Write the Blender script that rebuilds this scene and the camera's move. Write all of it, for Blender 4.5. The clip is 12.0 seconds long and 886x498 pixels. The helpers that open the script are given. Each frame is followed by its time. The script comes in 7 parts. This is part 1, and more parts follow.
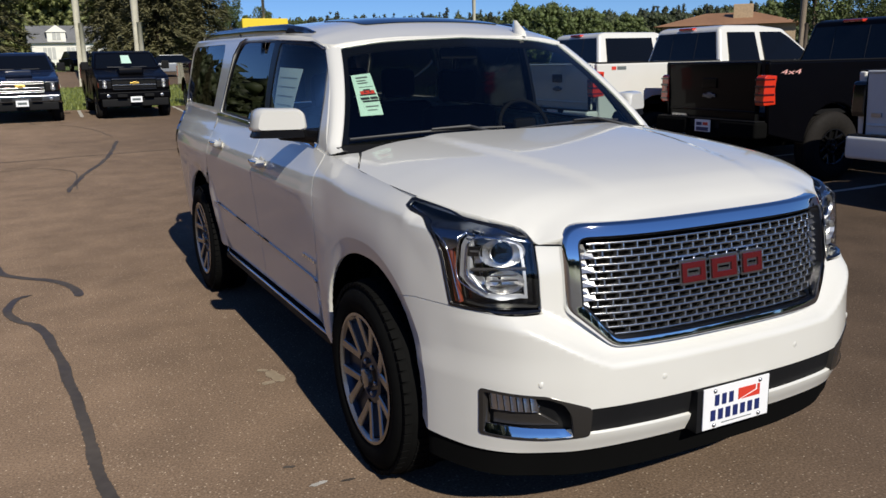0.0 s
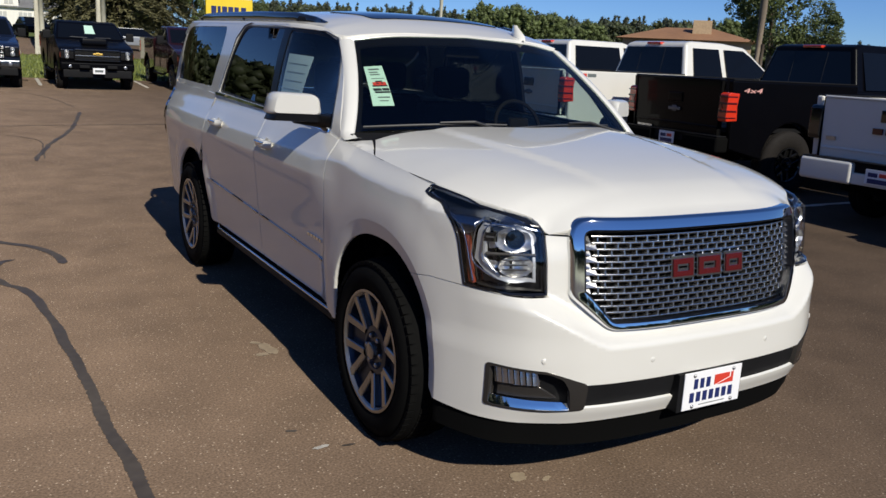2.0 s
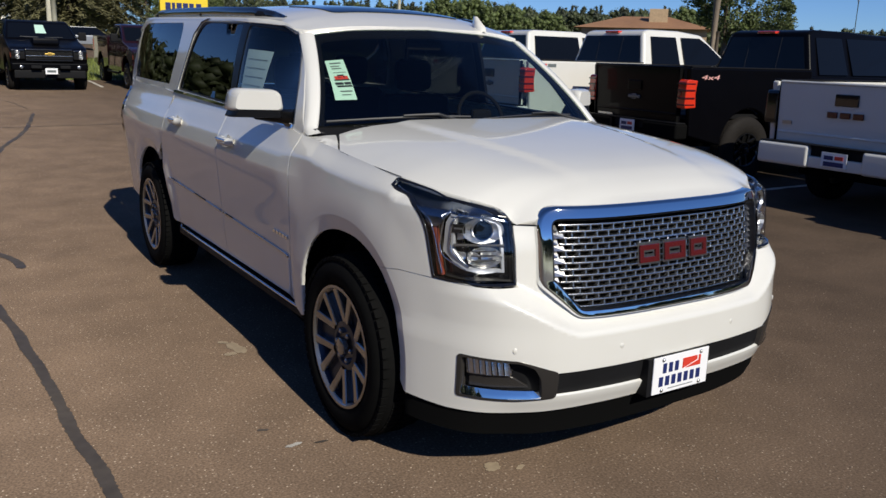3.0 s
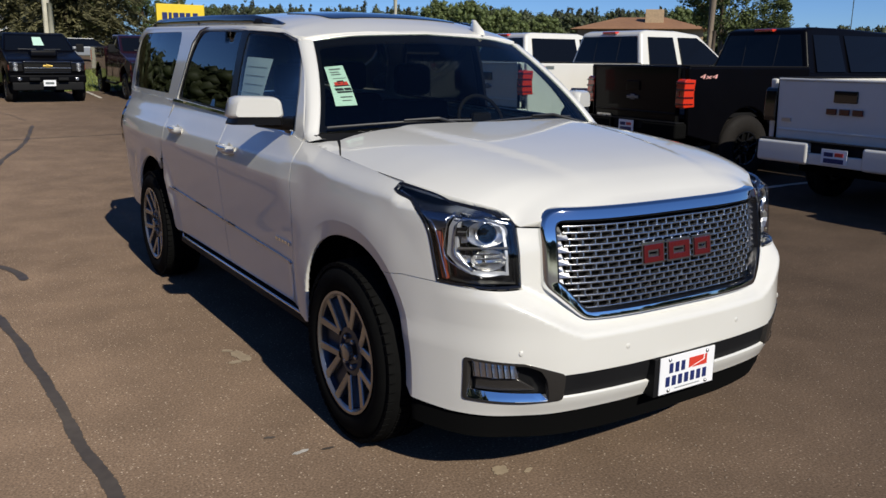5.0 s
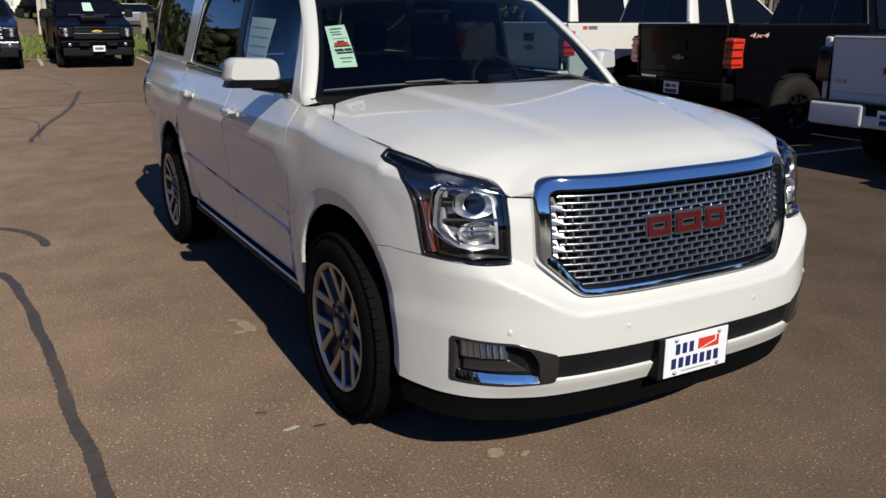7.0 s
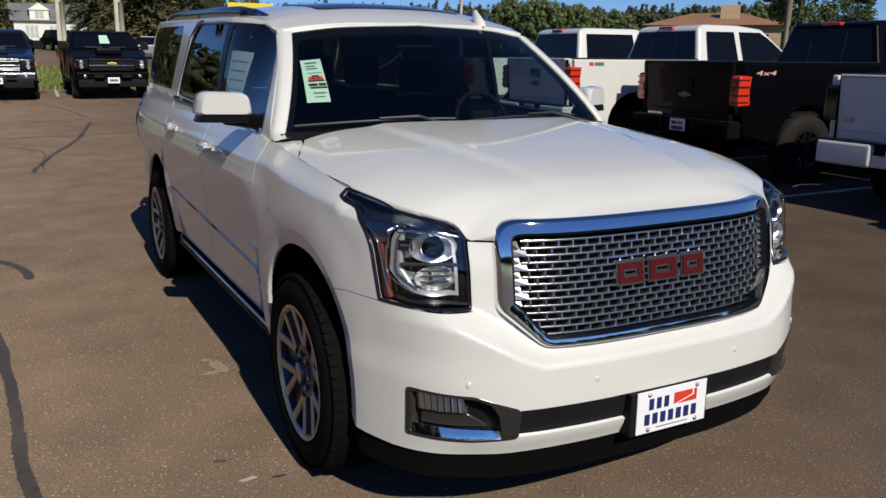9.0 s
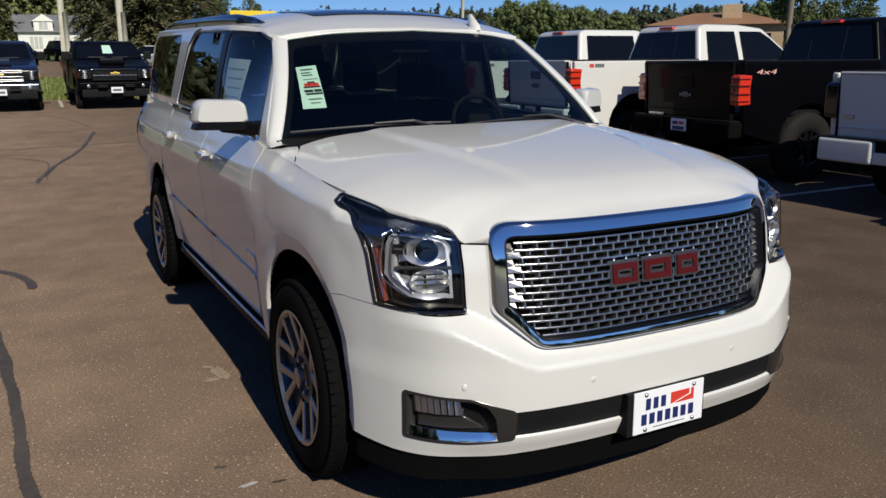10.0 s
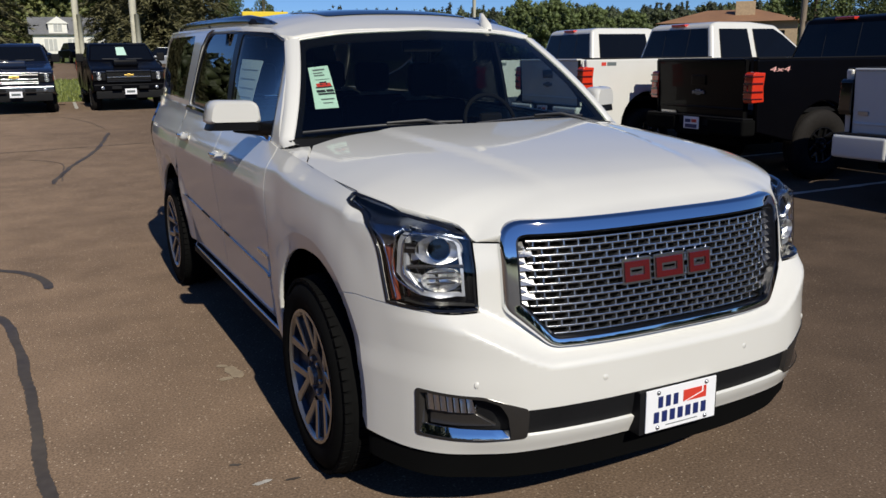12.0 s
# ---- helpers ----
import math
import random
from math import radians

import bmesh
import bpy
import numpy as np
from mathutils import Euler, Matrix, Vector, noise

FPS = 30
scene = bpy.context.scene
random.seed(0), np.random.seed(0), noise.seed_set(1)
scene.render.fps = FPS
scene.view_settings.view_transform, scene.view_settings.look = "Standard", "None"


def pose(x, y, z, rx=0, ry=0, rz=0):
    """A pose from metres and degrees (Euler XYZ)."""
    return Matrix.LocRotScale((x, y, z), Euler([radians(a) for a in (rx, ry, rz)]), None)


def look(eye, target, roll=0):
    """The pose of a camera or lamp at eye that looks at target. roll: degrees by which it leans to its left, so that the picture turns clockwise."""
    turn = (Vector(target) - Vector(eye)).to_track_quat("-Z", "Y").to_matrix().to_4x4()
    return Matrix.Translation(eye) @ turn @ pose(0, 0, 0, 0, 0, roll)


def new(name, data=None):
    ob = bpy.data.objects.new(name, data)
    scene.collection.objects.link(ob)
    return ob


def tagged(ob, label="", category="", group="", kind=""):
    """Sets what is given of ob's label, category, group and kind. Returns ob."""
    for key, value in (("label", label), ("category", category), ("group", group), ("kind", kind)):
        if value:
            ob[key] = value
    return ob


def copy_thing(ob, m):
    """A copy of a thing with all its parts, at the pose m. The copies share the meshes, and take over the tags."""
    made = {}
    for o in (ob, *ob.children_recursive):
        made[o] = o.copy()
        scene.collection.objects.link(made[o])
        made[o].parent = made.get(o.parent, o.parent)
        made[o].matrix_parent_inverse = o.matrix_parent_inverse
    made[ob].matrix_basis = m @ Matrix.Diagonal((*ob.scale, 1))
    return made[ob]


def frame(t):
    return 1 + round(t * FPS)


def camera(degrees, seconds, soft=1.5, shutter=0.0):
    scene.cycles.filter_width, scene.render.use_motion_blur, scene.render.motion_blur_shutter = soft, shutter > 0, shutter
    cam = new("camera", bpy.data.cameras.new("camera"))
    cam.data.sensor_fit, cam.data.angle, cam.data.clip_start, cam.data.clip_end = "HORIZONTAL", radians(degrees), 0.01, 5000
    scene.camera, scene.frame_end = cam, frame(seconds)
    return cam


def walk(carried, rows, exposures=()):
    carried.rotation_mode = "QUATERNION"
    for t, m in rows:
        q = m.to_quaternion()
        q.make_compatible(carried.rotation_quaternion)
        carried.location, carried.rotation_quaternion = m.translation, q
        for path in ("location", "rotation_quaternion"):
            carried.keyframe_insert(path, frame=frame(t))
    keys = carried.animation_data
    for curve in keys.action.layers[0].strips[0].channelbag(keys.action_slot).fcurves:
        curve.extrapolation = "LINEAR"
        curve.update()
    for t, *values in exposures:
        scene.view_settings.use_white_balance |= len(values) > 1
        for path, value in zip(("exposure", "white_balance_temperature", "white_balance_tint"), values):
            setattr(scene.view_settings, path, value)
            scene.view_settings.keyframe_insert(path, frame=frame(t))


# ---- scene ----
cam = camera(56.7, 12.0, soft=1.5, shutter=0.0)
PATH = [
    (0, (-2.136, -2.976, 1.656), (-1.257, -1.234, 1.214), -1.4),
    (0.5, (-2.131, -2.974, 1.629), (-1.327, -1.213, 1.128), -1.6),
    (1, (-2.26, -3.017, 1.631), (-1.459, -1.258, 1.115), -2.1),
    (1.5, (-2.441, -3.071, 1.641), (-1.579, -1.343, 1.119), -0.4),
    (2, (-2.473, -3.086, 1.668), (-1.486, -1.406, 1.216), 2.8),
    (2.5, (-2.47, -3.079, 1.663), (-1.417, -1.444, 1.198), 2.6),
    (3, (-2.481, -3.077, 1.665), (-1.423, -1.445, 1.2), 1.7),
    (5, (-2.489, -3.067, 1.662), (-1.431, -1.432, 1.207), 0.6),
    (5.5, (-2.463, -3.059, 1.664), (-1.381, -1.449, 1.179), 1.0),
    (6, (-2.362, -3.045, 1.644), (-1.342, -1.411, 1.105), 0.0),
    (6.5, (-2.247, -3.051, 1.637), (-1.274, -1.39, 1.092), 1.1),
    (7, (-2.185, -3.023, 1.641), (-1.248, -1.34, 1.102), -0.0),
    (7.5, (-2.118, -2.918, 1.641), (-1.181, -1.232, 1.113), 1.6),
    (9.5, (-1.918, -2.999, 1.642), (-1.016, -1.272, 1.193), -0.0),
    (10, (-1.914, -3.006, 1.642), (-1.013, -1.279, 1.19), -0.5),
    (10.5, (-1.915, -3.006, 1.637), (-1.023, -1.273, 1.187), -0.4),
    (11, (-1.917, -3.013, 1.637), (-1.035, -1.275, 1.189), -0.7),
    (11.5, (-1.918, -3.011, 1.639), (-1.041, -1.272, 1.186), -0.7),
    (12, (-1.918, -3.018, 1.642), (-1.044, -1.277, 1.189), -0.9),
]
EXPOSURES = [(0, 0.10, 6480, 9.2), (3, 0.08, 6480, 9.2), (7.5, 0.08, 6480, 9.2), (9.5, -0.01, 6480, 9.2), (12, -0.01, 6480, 9.2)]
walk(cam, [(t, look(eye, target, roll)) for t, eye, target, roll in PATH], EXPOSURES)

# ---- light ----
SUN_EL, SUN_AZ = radians(36.2), radians(182.7)  # azimuth clockwise from +y
sun_way = Vector((math.sin(SUN_AZ) * math.cos(SUN_EL), math.cos(SUN_AZ) * math.cos(SUN_EL), math.sin(SUN_EL)))
world = bpy.data.worlds.new("world")
scene.world = world
world.use_nodes = True
wn = world.node_tree.nodes
sky = wn.new("ShaderNodeTexSky")
sky.sky_type = "NISHITA"
sky.sun_disc = False
sky.sun_elevation, sky.sun_rotation = SUN_EL, SUN_AZ
sky.air_density, sky.dust_density, sky.ozone_density = 1.0, 0.0, 4.0
sky.altitude = 2500
wn["Background"].inputs["Strength"].default_value = 0.064
tint = wn.new("ShaderNodeVectorMath")
tint.operation = "MULTIPLY"
tint.inputs[1].default_value = (0.71, 0.94, 1.33)
world.node_tree.links.new(sky.outputs[0], tint.inputs[0])
world.node_tree.links.new(tint.outputs[0], wn["Background"].inputs["Color"])
sun = new("sun", bpy.data.lights.new("sun", "SUN"))
sun.data.energy, sun.data.angle, sun.data.color = 4.4, radians(0.53), (1.0, 0.942, 0.815)
sun.matrix_world = look((0, 0, 30), Vector((0, 0, 30)) - sun_way)

# ---- materials ----
def shader(name):
    m = bpy.data.materials.new(name)
    m.use_nodes = True
    return m, m.node_tree.nodes, m.node_tree.links, m.node_tree.nodes["Principled BSDF"]


def plain(name, color, rough=0.5, metal=0.0, coat=0.0, grain=0.0, size=40.0, bump=0.0, spec=0.5):
    """A surface with slight variation in tone and roughness at two scales."""
    m, n, l, b = shader(name)
    b.inputs["Base Color"].default_value = (*color, 1)
    b.inputs["Roughness"].default_value, b.inputs["Metallic"].default_value = rough, metal
    b.inputs["Coat Weight"].default_value, b.inputs["Coat Roughness"].default_value = coat, 0.03
    b.inputs["Specular IOR Level"].default_value = spec
    if grain:
        tc = n.new("ShaderNodeTexCoord")
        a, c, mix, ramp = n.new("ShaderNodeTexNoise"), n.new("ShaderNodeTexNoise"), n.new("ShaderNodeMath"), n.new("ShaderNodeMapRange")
        a.inputs["Scale"].default_value, c.inputs["Scale"].default_value = size, size / 9
        a.inputs["Detail"].default_value = c.inputs["Detail"].default_value = 4
        mix.operation = "ADD"
        l.new(tc.outputs["Object"], a.inputs["Vector"]), l.new(tc.outputs["Object"], c.inputs["Vector"])
        l.new(a.outputs[0], mix.inputs[0]), l.new(c.outputs[0], mix.inputs[1])
        ramp.inputs["From Min"].default_value, ramp.inputs["From Max"].default_value = 0.6, 1.4
        ramp.inputs["To Min"].default_value, ramp.inputs["To Max"].default_value = 1 - grain, 1 + grain
        l.new(mix.outputs[0], ramp.inputs["Value"])
        mul = n.new("ShaderNodeVectorMath")
        mul.operation = "SCALE"
        mul.inputs[0].default_value = color
        l.new(ramp.outputs[0], mul.inputs["Scale"]), l.new(mul.outputs[0], b.inputs["Base Color"])
        rr = n.new("ShaderNodeMapRange")
        rr.inputs["From Min"].default_value, rr.inputs["From Max"].default_value = 0.3, 0.7
        rr.inputs["To Min"].default_value, rr.inputs["To Max"].default_value = rough * (1 - grain), min(1, rough * (1 + grain))
        l.new(c.outputs[0], rr.inputs["Value"]), l.new(rr.outputs[0], b.inputs["Roughness"])
        if bump:
            bp = n.new("ShaderNodeBump")
            bp.inputs["Strength"].default_value, bp.inputs["Distance"].default_value = bump, 0.003
            l.new(a.outputs[0], bp.inputs["Height"]), l.new(bp.outputs[0], b.inputs["Normal"])
    return m


def car_paint(name, color, flake=0.0, dust=0.07, coat=1.0, rough=0.32, haze=0.025):
    """Coated paint with a faint orange peel and thin dust."""
    m, n, l, b = shader(name)
    b.inputs["Metallic"].default_value = flake
    b.inputs["Roughness"].default_value = rough
    b.inputs["Specular IOR Level"].default_value = 0.05
    b.inputs["Coat Weight"].default_value, b.inputs["Coat Roughness"].default_value = coat, haze
    tc, a, c = n.new("ShaderNodeTexCoord"), n.new("ShaderNodeTexNoise"), n.new("ShaderNodeTexNoise")
    a.inputs["Scale"].default_value, c.inputs["Scale"].default_value = 3.5, 60
    a.inputs["Detail"].default_value, c.inputs["Detail"].default_value = 5, 2
    l.new(tc.outputs["Object"], a.inputs["Vector"]), l.new(tc.outputs["Object"], c.inputs["Vector"])
    r = n.new("ShaderNodeMapRange")
    r.inputs["From Min"].default_value, r.inputs["From Max"].default_value = 0.35, 0.75
    r.inputs["To Min"].default_value, r.inputs["To Max"].default_value = 0.0, dust
    l.new(a.outputs[0], r.inputs["Value"])
    mix = n.new("ShaderNodeMix")
    mix.data_type = "RGBA"
    mix.inputs[6].default_value, mix.inputs[7].default_value = (*color, 1), (0.42, 0.38, 0.32, 1)
    l.new(r.outputs[0], mix.inputs[0]), l.new(mix.outputs[2], b.inputs["Base Color"])
    bp = n.new("ShaderNodeBump")
    bp.inputs["Strength"].default_value, bp.inputs["Distance"].default_value = 0.02, 0.001
    l.new(c.outputs[0], bp.inputs["Height"]), l.new(bp.outputs[0], b.inputs["Normal"])
    return m


def glass(name, tint, rough=0.0):
    """Thin tinted pane: part clear, part mirror by its gloss."""
    m, n, l, b = shader(name)
    n.remove(b)
    t, g, f, mix = n.new("ShaderNodeBsdfTransparent"), n.new("ShaderNodeBsdfGlossy"), n.new("ShaderNodeLayerWeight"), n.new("ShaderNodeMixShader")
    t.inputs[0].default_value = (*tint, 1)
    g.inputs["Roughness"].default_value = rough
    f.inputs[0].default_value = 0.5
    power, schlick = n.new("ShaderNodeMath"), n.new("ShaderNodeMath")
    power.operation, schlick.operation = "POWER", "MULTIPLY_ADD"
    power.inputs[1].default_value = 5.0
    schlick.inputs[1].default_value, schlick.inputs[2].default_value = 0.93, 0.065
    l.new(f.outputs["Facing"], power.inputs[0]), l.new(power.outputs[0], schlick.inputs[0])
    l.new(schlick.outputs[0], mix.inputs[0]), l.new(t.outputs[0], mix.inputs[1]), l.new(g.outputs[0], mix.inputs[2])
    l.new(mix.outputs[0], n["Material Output"].inputs["Surface"])
    return m


def asphalt_material():
    m, n, l, b = shader("asphalt")
    tc = n.new("ShaderNodeTexCoord")
    big, mid, stone, fine = (n.new("ShaderNodeTexNoise") for _ in range(4))
    for node, s, d in ((big, 0.35, 5), (mid, 2.3, 6), (stone, 95, 4), (fine, 220, 2)):
        node.inputs["Scale"].default_value, node.inputs["Detail"].default_value = s, d
        l.new(tc.outputs["Object"], node.inputs["Vector"])
    base = n.new("ShaderNodeValToRGB")
    e = base.color_ramp.elements
    e[0].position, e[0].color = 0.3, (0.082, 0.057, 0.040, 1)
    e[1].position, e[1].color = 0.72, (0.180, 0.125, 0.087, 1)
    add = n.new("ShaderNodeMath")
    add.operation = "MULTIPLY_ADD"
    add.inputs[1].default_value = 0.45
    half = n.new("ShaderNodeMath")
    half.operation = "MULTIPLY"
    half.inputs[1].default_value = 0.55
    l.new(mid.outputs[0], add.inputs[0]), l.new(big.outputs[0], half.inputs[0]), l.new(half.outputs[0], add.inputs[2])
    l.new(add.outputs[0], base.inputs[0])
    vor = n.new("ShaderNodeTexVoronoi")
    vor.inputs["Scale"].default_value = 105
    l.new(tc.outputs["Object"], vor.inputs["Vector"])
    sep = n.new("ShaderNodeSeparateColor")
    l.new(vor.outputs["Color"], sep.inputs[0])
    pale = n.new("ShaderNodeMapRange")
    pale.inputs["From Min"].default_value, pale.inputs["From Max"].default_value = 0.90, 0.995
    l.new(sep.outputs[0], pale.inputs["Value"])
    near = n.new("ShaderNodeMapRange")
    near.inputs["From Min"].default_value, near.inputs["From Max"].default_value = 0.55, 0.2
    l.new(vor.outputs["Distance"], near.inputs["Value"])
    amount = n.new("ShaderNodeMath")
    amount.operation = "MULTIPLY"
    l.new(pale.outputs[0], amount.inputs[0]), l.new(near.outputs[0], amount.inputs[1])
    mix = n.new("ShaderNodeMix")
    mix.data_type = "RGBA"
    mix.inputs[7].default_value = (0.40, 0.32, 0.245, 1)
    l.new(amount.outputs[0], mix.inputs[0]), l.new(base.outputs[0], mix.inputs[6])
    tone = n.new("ShaderNodeMapRange")
    tone.inputs["From Min"].default_value, tone.inputs["From Max"].default_value = 0.3, 0.7
    tone.inputs["To Min"].default_value, tone.inputs["To Max"].default_value = 0.62, 1.38
    l.new(stone.outputs[0], tone.inputs["Value"])
    mul = n.new("ShaderNodeVectorMath")
    mul.operation = "SCALE"
    # the sun's backscatter painted into the colour: paler towards -x, darker towards +x
    axes, backscatter, lit_tone = n.new("ShaderNodeSeparateXYZ"), n.new("ShaderNodeMapRange"), n.new("ShaderNodeMath")
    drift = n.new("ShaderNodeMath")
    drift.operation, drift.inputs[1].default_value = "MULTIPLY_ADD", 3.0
    backscatter.inputs["From Min"].default_value, backscatter.inputs["From Max"].default_value = -3.0, 4.6
    backscatter.inputs["To Min"].default_value, backscatter.inputs["To Max"].default_value = 1.42, 0.56
    lit_tone.operation = "MULTIPLY"
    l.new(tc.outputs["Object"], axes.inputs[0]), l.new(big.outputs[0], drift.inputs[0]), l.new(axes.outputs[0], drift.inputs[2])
    l.new(drift.outputs[0], backscatter.inputs["Value"]), l.new(backscatter.outputs[0], lit_tone.inputs[0]), l.new(tone.outputs[0], lit_tone.inputs[1])
    l.new(mix.outputs[2], mul.inputs[0]), l.new(lit_tone.outputs[0], mul.inputs["Scale"])
    l.new(mul.outputs[0], b.inputs["Base Color"])
    b.inputs["Roughness"].default_value = 0.9
    b.inputs["Diffuse Roughness"].default_value = 1.0
    b.inputs["Specular IOR Level"].default_value = 0.2
    sumh = n.new("ShaderNodeMath")
    l.new(stone.outputs[0], sumh.inputs[0]), l.new(fine.outputs[0], sumh.inputs[1])
    bp = n.new("ShaderNodeBump")
    bp.inputs["Strength"].default_value, bp.inputs["Distance"].default_value = 0.22, 0.004
    l.new(sumh.outputs[0], bp.inputs["Height"]), l.new(bp.outputs[0], b.inputs["Normal"])
    return m


def leaf_material(name, color):
    m, n, l, b = shader(name)
    g, ramp = n.new("ShaderNodeNewGeometry"), n.new("ShaderNodeMapRange")
    ramp.inputs["To Min"].default_value, ramp.inputs["To Max"].default_value = 0.72, 1.3
    mul = n.new("ShaderNodeVectorMath")
    mul.operation = "SCALE"
    mul.inputs[0].default_value = color
    l.new(g.outputs["Random Per Island"], ramp.inputs["Value"]), l.new(ramp.outputs[0], mul.inputs["Scale"])
    l.new(mul.outputs[0], b.inputs["Base Color"])
    b.inputs["Roughness"].default_value = 0.6
    return m


M_WHITE = car_paint("white_pearl_paint", (0.725, 0.712, 0.67), 0.10, rough=0.36, haze=0.05)
M_BLACK = car_paint("black_paint", (0.002, 0.002, 0.003), dust=0.001, coat=0.13)
M_BLUE = car_paint("dark_blue_paint", (0.006, 0.010, 0.026), dust=0.01)
M_MAROON = car_paint("maroon_paint", (0.017, 0.004, 0.006), dust=0.006)
M_SILVER = car_paint("silver_paint", (0.35, 0.36, 0.38), 0.5)
M_CHROME = plain("chrome", (0.78, 0.79, 0.80), 0.05, 1.0)
M_CHROMEBAR = plain("bumper_chrome", (0.38, 0.39, 0.41), 0.16, 1.0)
M_MESH = plain("grille_chrome", (0.76, 0.76, 0.76), 0.25, 1.0)
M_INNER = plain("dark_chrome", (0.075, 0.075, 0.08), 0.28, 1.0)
M_SATIN = plain("satin_silver", (0.45, 0.45, 0.46), 0.28, 0.9, grain=0.08)
M_GUIDE = plain("silver_light_guide", (0.58, 0.59, 0.61), 0.38, 0.6, coat=0.5)
M_BEZEL = plain("dark_grey_bezel", (0.035, 0.032, 0.030), 0.22, 0.2, grain=0.06)
M_RIM = plain("machined_alloy", (0.34, 0.33, 0.32), 0.25, 0.85, grain=0.06)
M_POCKET = plain("dark_painted_pocket", (0.050, 0.060, 0.085), 0.3, 0.7, grain=0.06)
M_RIMIN = plain("painted_alloy_pocket", (0.15, 0.17, 0.21), 0.25, 0.7)
M_RUBBER = plain("tyre_rubber", (0.006, 0.006, 0.006), 0.95, grain=0.2, size=30, spec=0.05)
M_TRIM = plain("black_plastic", (0.009, 0.009, 0.010), 0.6, grain=0.15, size=60, spec=0.14)
M_GLOSSBLK = plain("gloss_black_trim", (0.008, 0.008, 0.009), 0.12, coat=0.6)
M_SEAL = plain("satin_black_trim", (0.006, 0.006, 0.007), 0.35, grain=0.1, size=40, spec=0.25)
M_WIPER = plain("wiper_rubber_and_steel", (0.05, 0.05, 0.052), 0.4, 0.3, grain=0.1)
M_DARK = plain("dark_underside", (0.005, 0.005, 0.005), 0.95, spec=0.03)
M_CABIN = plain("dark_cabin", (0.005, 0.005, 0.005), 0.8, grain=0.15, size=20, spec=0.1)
M_GLASS = glass("windshield_glass", (0.72, 0.79, 0.75))
M_TINT = glass("tinted_glass", (0.020, 0.023, 0.026))
M_SIDEGLASS = glass("door_glass", (0.62, 0.72, 0.73))
M_LENS = glass("clear_lens", (0.93, 0.94, 0.95))
M_AUTOGLASS = plain("dark_auto_glass", (0.004, 0.005, 0.007), 0.03, spec=0.28)
M_AMBER = plain("amber_reflector", (0.17, 0.030, 0.008), 0.3, coat=0.5)
M_RED = plain("red_lamp_lens", (0.62, 0.035, 0.012), 0.22, coat=0.8, grain=0.12, size=60)
M_DUSTYTYRE = plain("dusty_tyre_rubber", (0.017, 0.015, 0.014), 0.9, grain=0.25, size=30, spec=0.15)
M_BOWL = plain("bright_reflector", (0.88, 0.87, 0.85), 0.30, 1.0)
M_LAMPDARK = plain("smoked_chrome", (0.30, 0.34, 0.41), 0.26, 1.0)
M_DEEPRED = plain("dark_red_lens", (0.30, 0.012, 0.008), 0.15, coat=0.8)
M_REDEMB = plain("red_emblem", (0.075, 0.006, 0.007), 0.25, coat=0.5)
M_GOLD = plain("gold_emblem", (0.75, 0.50, 0.12), 0.25, 0.6)
M_PLATE = plain("white_plate", (0.82, 0.82, 0.84), 0.35, grain=0.03)
M_INKBLUE = plain("dark_blue_print", (0.015, 0.025, 0.12), 0.4)
M_INKRED = plain("red_print", (0.62, 0.05, 0.03), 0.4)
M_DECAL = plain("pale_red_decal", (0.80, 0.42, 0.38), 0.5)
M_INKDARK = plain("black_print", (0.02, 0.022, 0.024), 0.6)
M_INKGREY = plain("grey_print", (0.12, 0.14, 0.14), 0.6)
M_PAPER = plain("pale_green_paper", (0.50, 0.72, 0.60), 0.7, grain=0.04)
M_WHITEPAPER = plain("window_paper", (0.42, 0.52, 0.54), 0.7, grain=0.05)
M_ASPHALT = asphalt_material()
M_TAR = plain("crack_sealer", (0.080, 0.065, 0.053), 0.7, grain=0.35, size=14, bump=0.4)
M_CRACK = plain("open_crack", (0.085, 0.067, 0.054), 0.8, grain=0.35, size=14)
M_LINE = plain("worn_white_line", (0.50, 0.47, 0.42), 0.8, grain=0.35, size=25)
M_DUST = plain("pale_stain", (0.205, 0.155, 0.112), 0.95, grain=0.35, size=20)
M_SAND = plain("spilt_sand", (0.34, 0.265, 0.18), 0.95, grain=0.4, size=22)
M_GRASS = leaf_material("grass_blades", (0.15, 0.175, 0.04))
M_SOIL = plain("grass_ground", (0.105, 0.135, 0.03), 0.95, grain=0.4, size=1.2, bump=0.5)
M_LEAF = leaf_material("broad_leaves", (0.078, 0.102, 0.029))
# brighter copy of the broad leaves, with sunlight put into the colour
M_LEAFLIT = leaf_material("sunlit_broad_leaves", (0.15, 0.165, 0.055))
M_SPRUCE = leaf_material("spruce_needles", (0.115, 0.108, 0.050))
M_PINE = leaf_material("far_wood_leaves", (0.052, 0.064, 0.025))
M_FIR = leaf_material("fir_needles", (0.029, 0.036, 0.018))
M_BARK = plain("bark", (0.085, 0.060, 0.042), 0.9, grain=0.4, size=8, bump=0.8)
M_DARKPOLE = plain("brown_pole", (0.17, 0.135, 0.10), 0.85, grain=0.22, size=6, bump=0.25)
M_POLE = plain("weathered_pole", (0.43, 0.41, 0.33), 0.85, grain=0.22, size=6, bump=0.25)
M_BLIND = plain("window_blinds", (0.46, 0.46, 0.44), 0.4, grain=0.15, size=3)
M_SIDING = plain("white_siding", (0.78, 0.76, 0.70), 0.6, grain=0.05)
M_SHINGLE = plain("grey_shingles", (0.17, 0.17, 0.175), 0.9, grain=0.3, size=5)
M_BROWNROOF = plain("brown_shingles", (0.28, 0.145, 0.075), 0.9, grain=0.2, size=3)
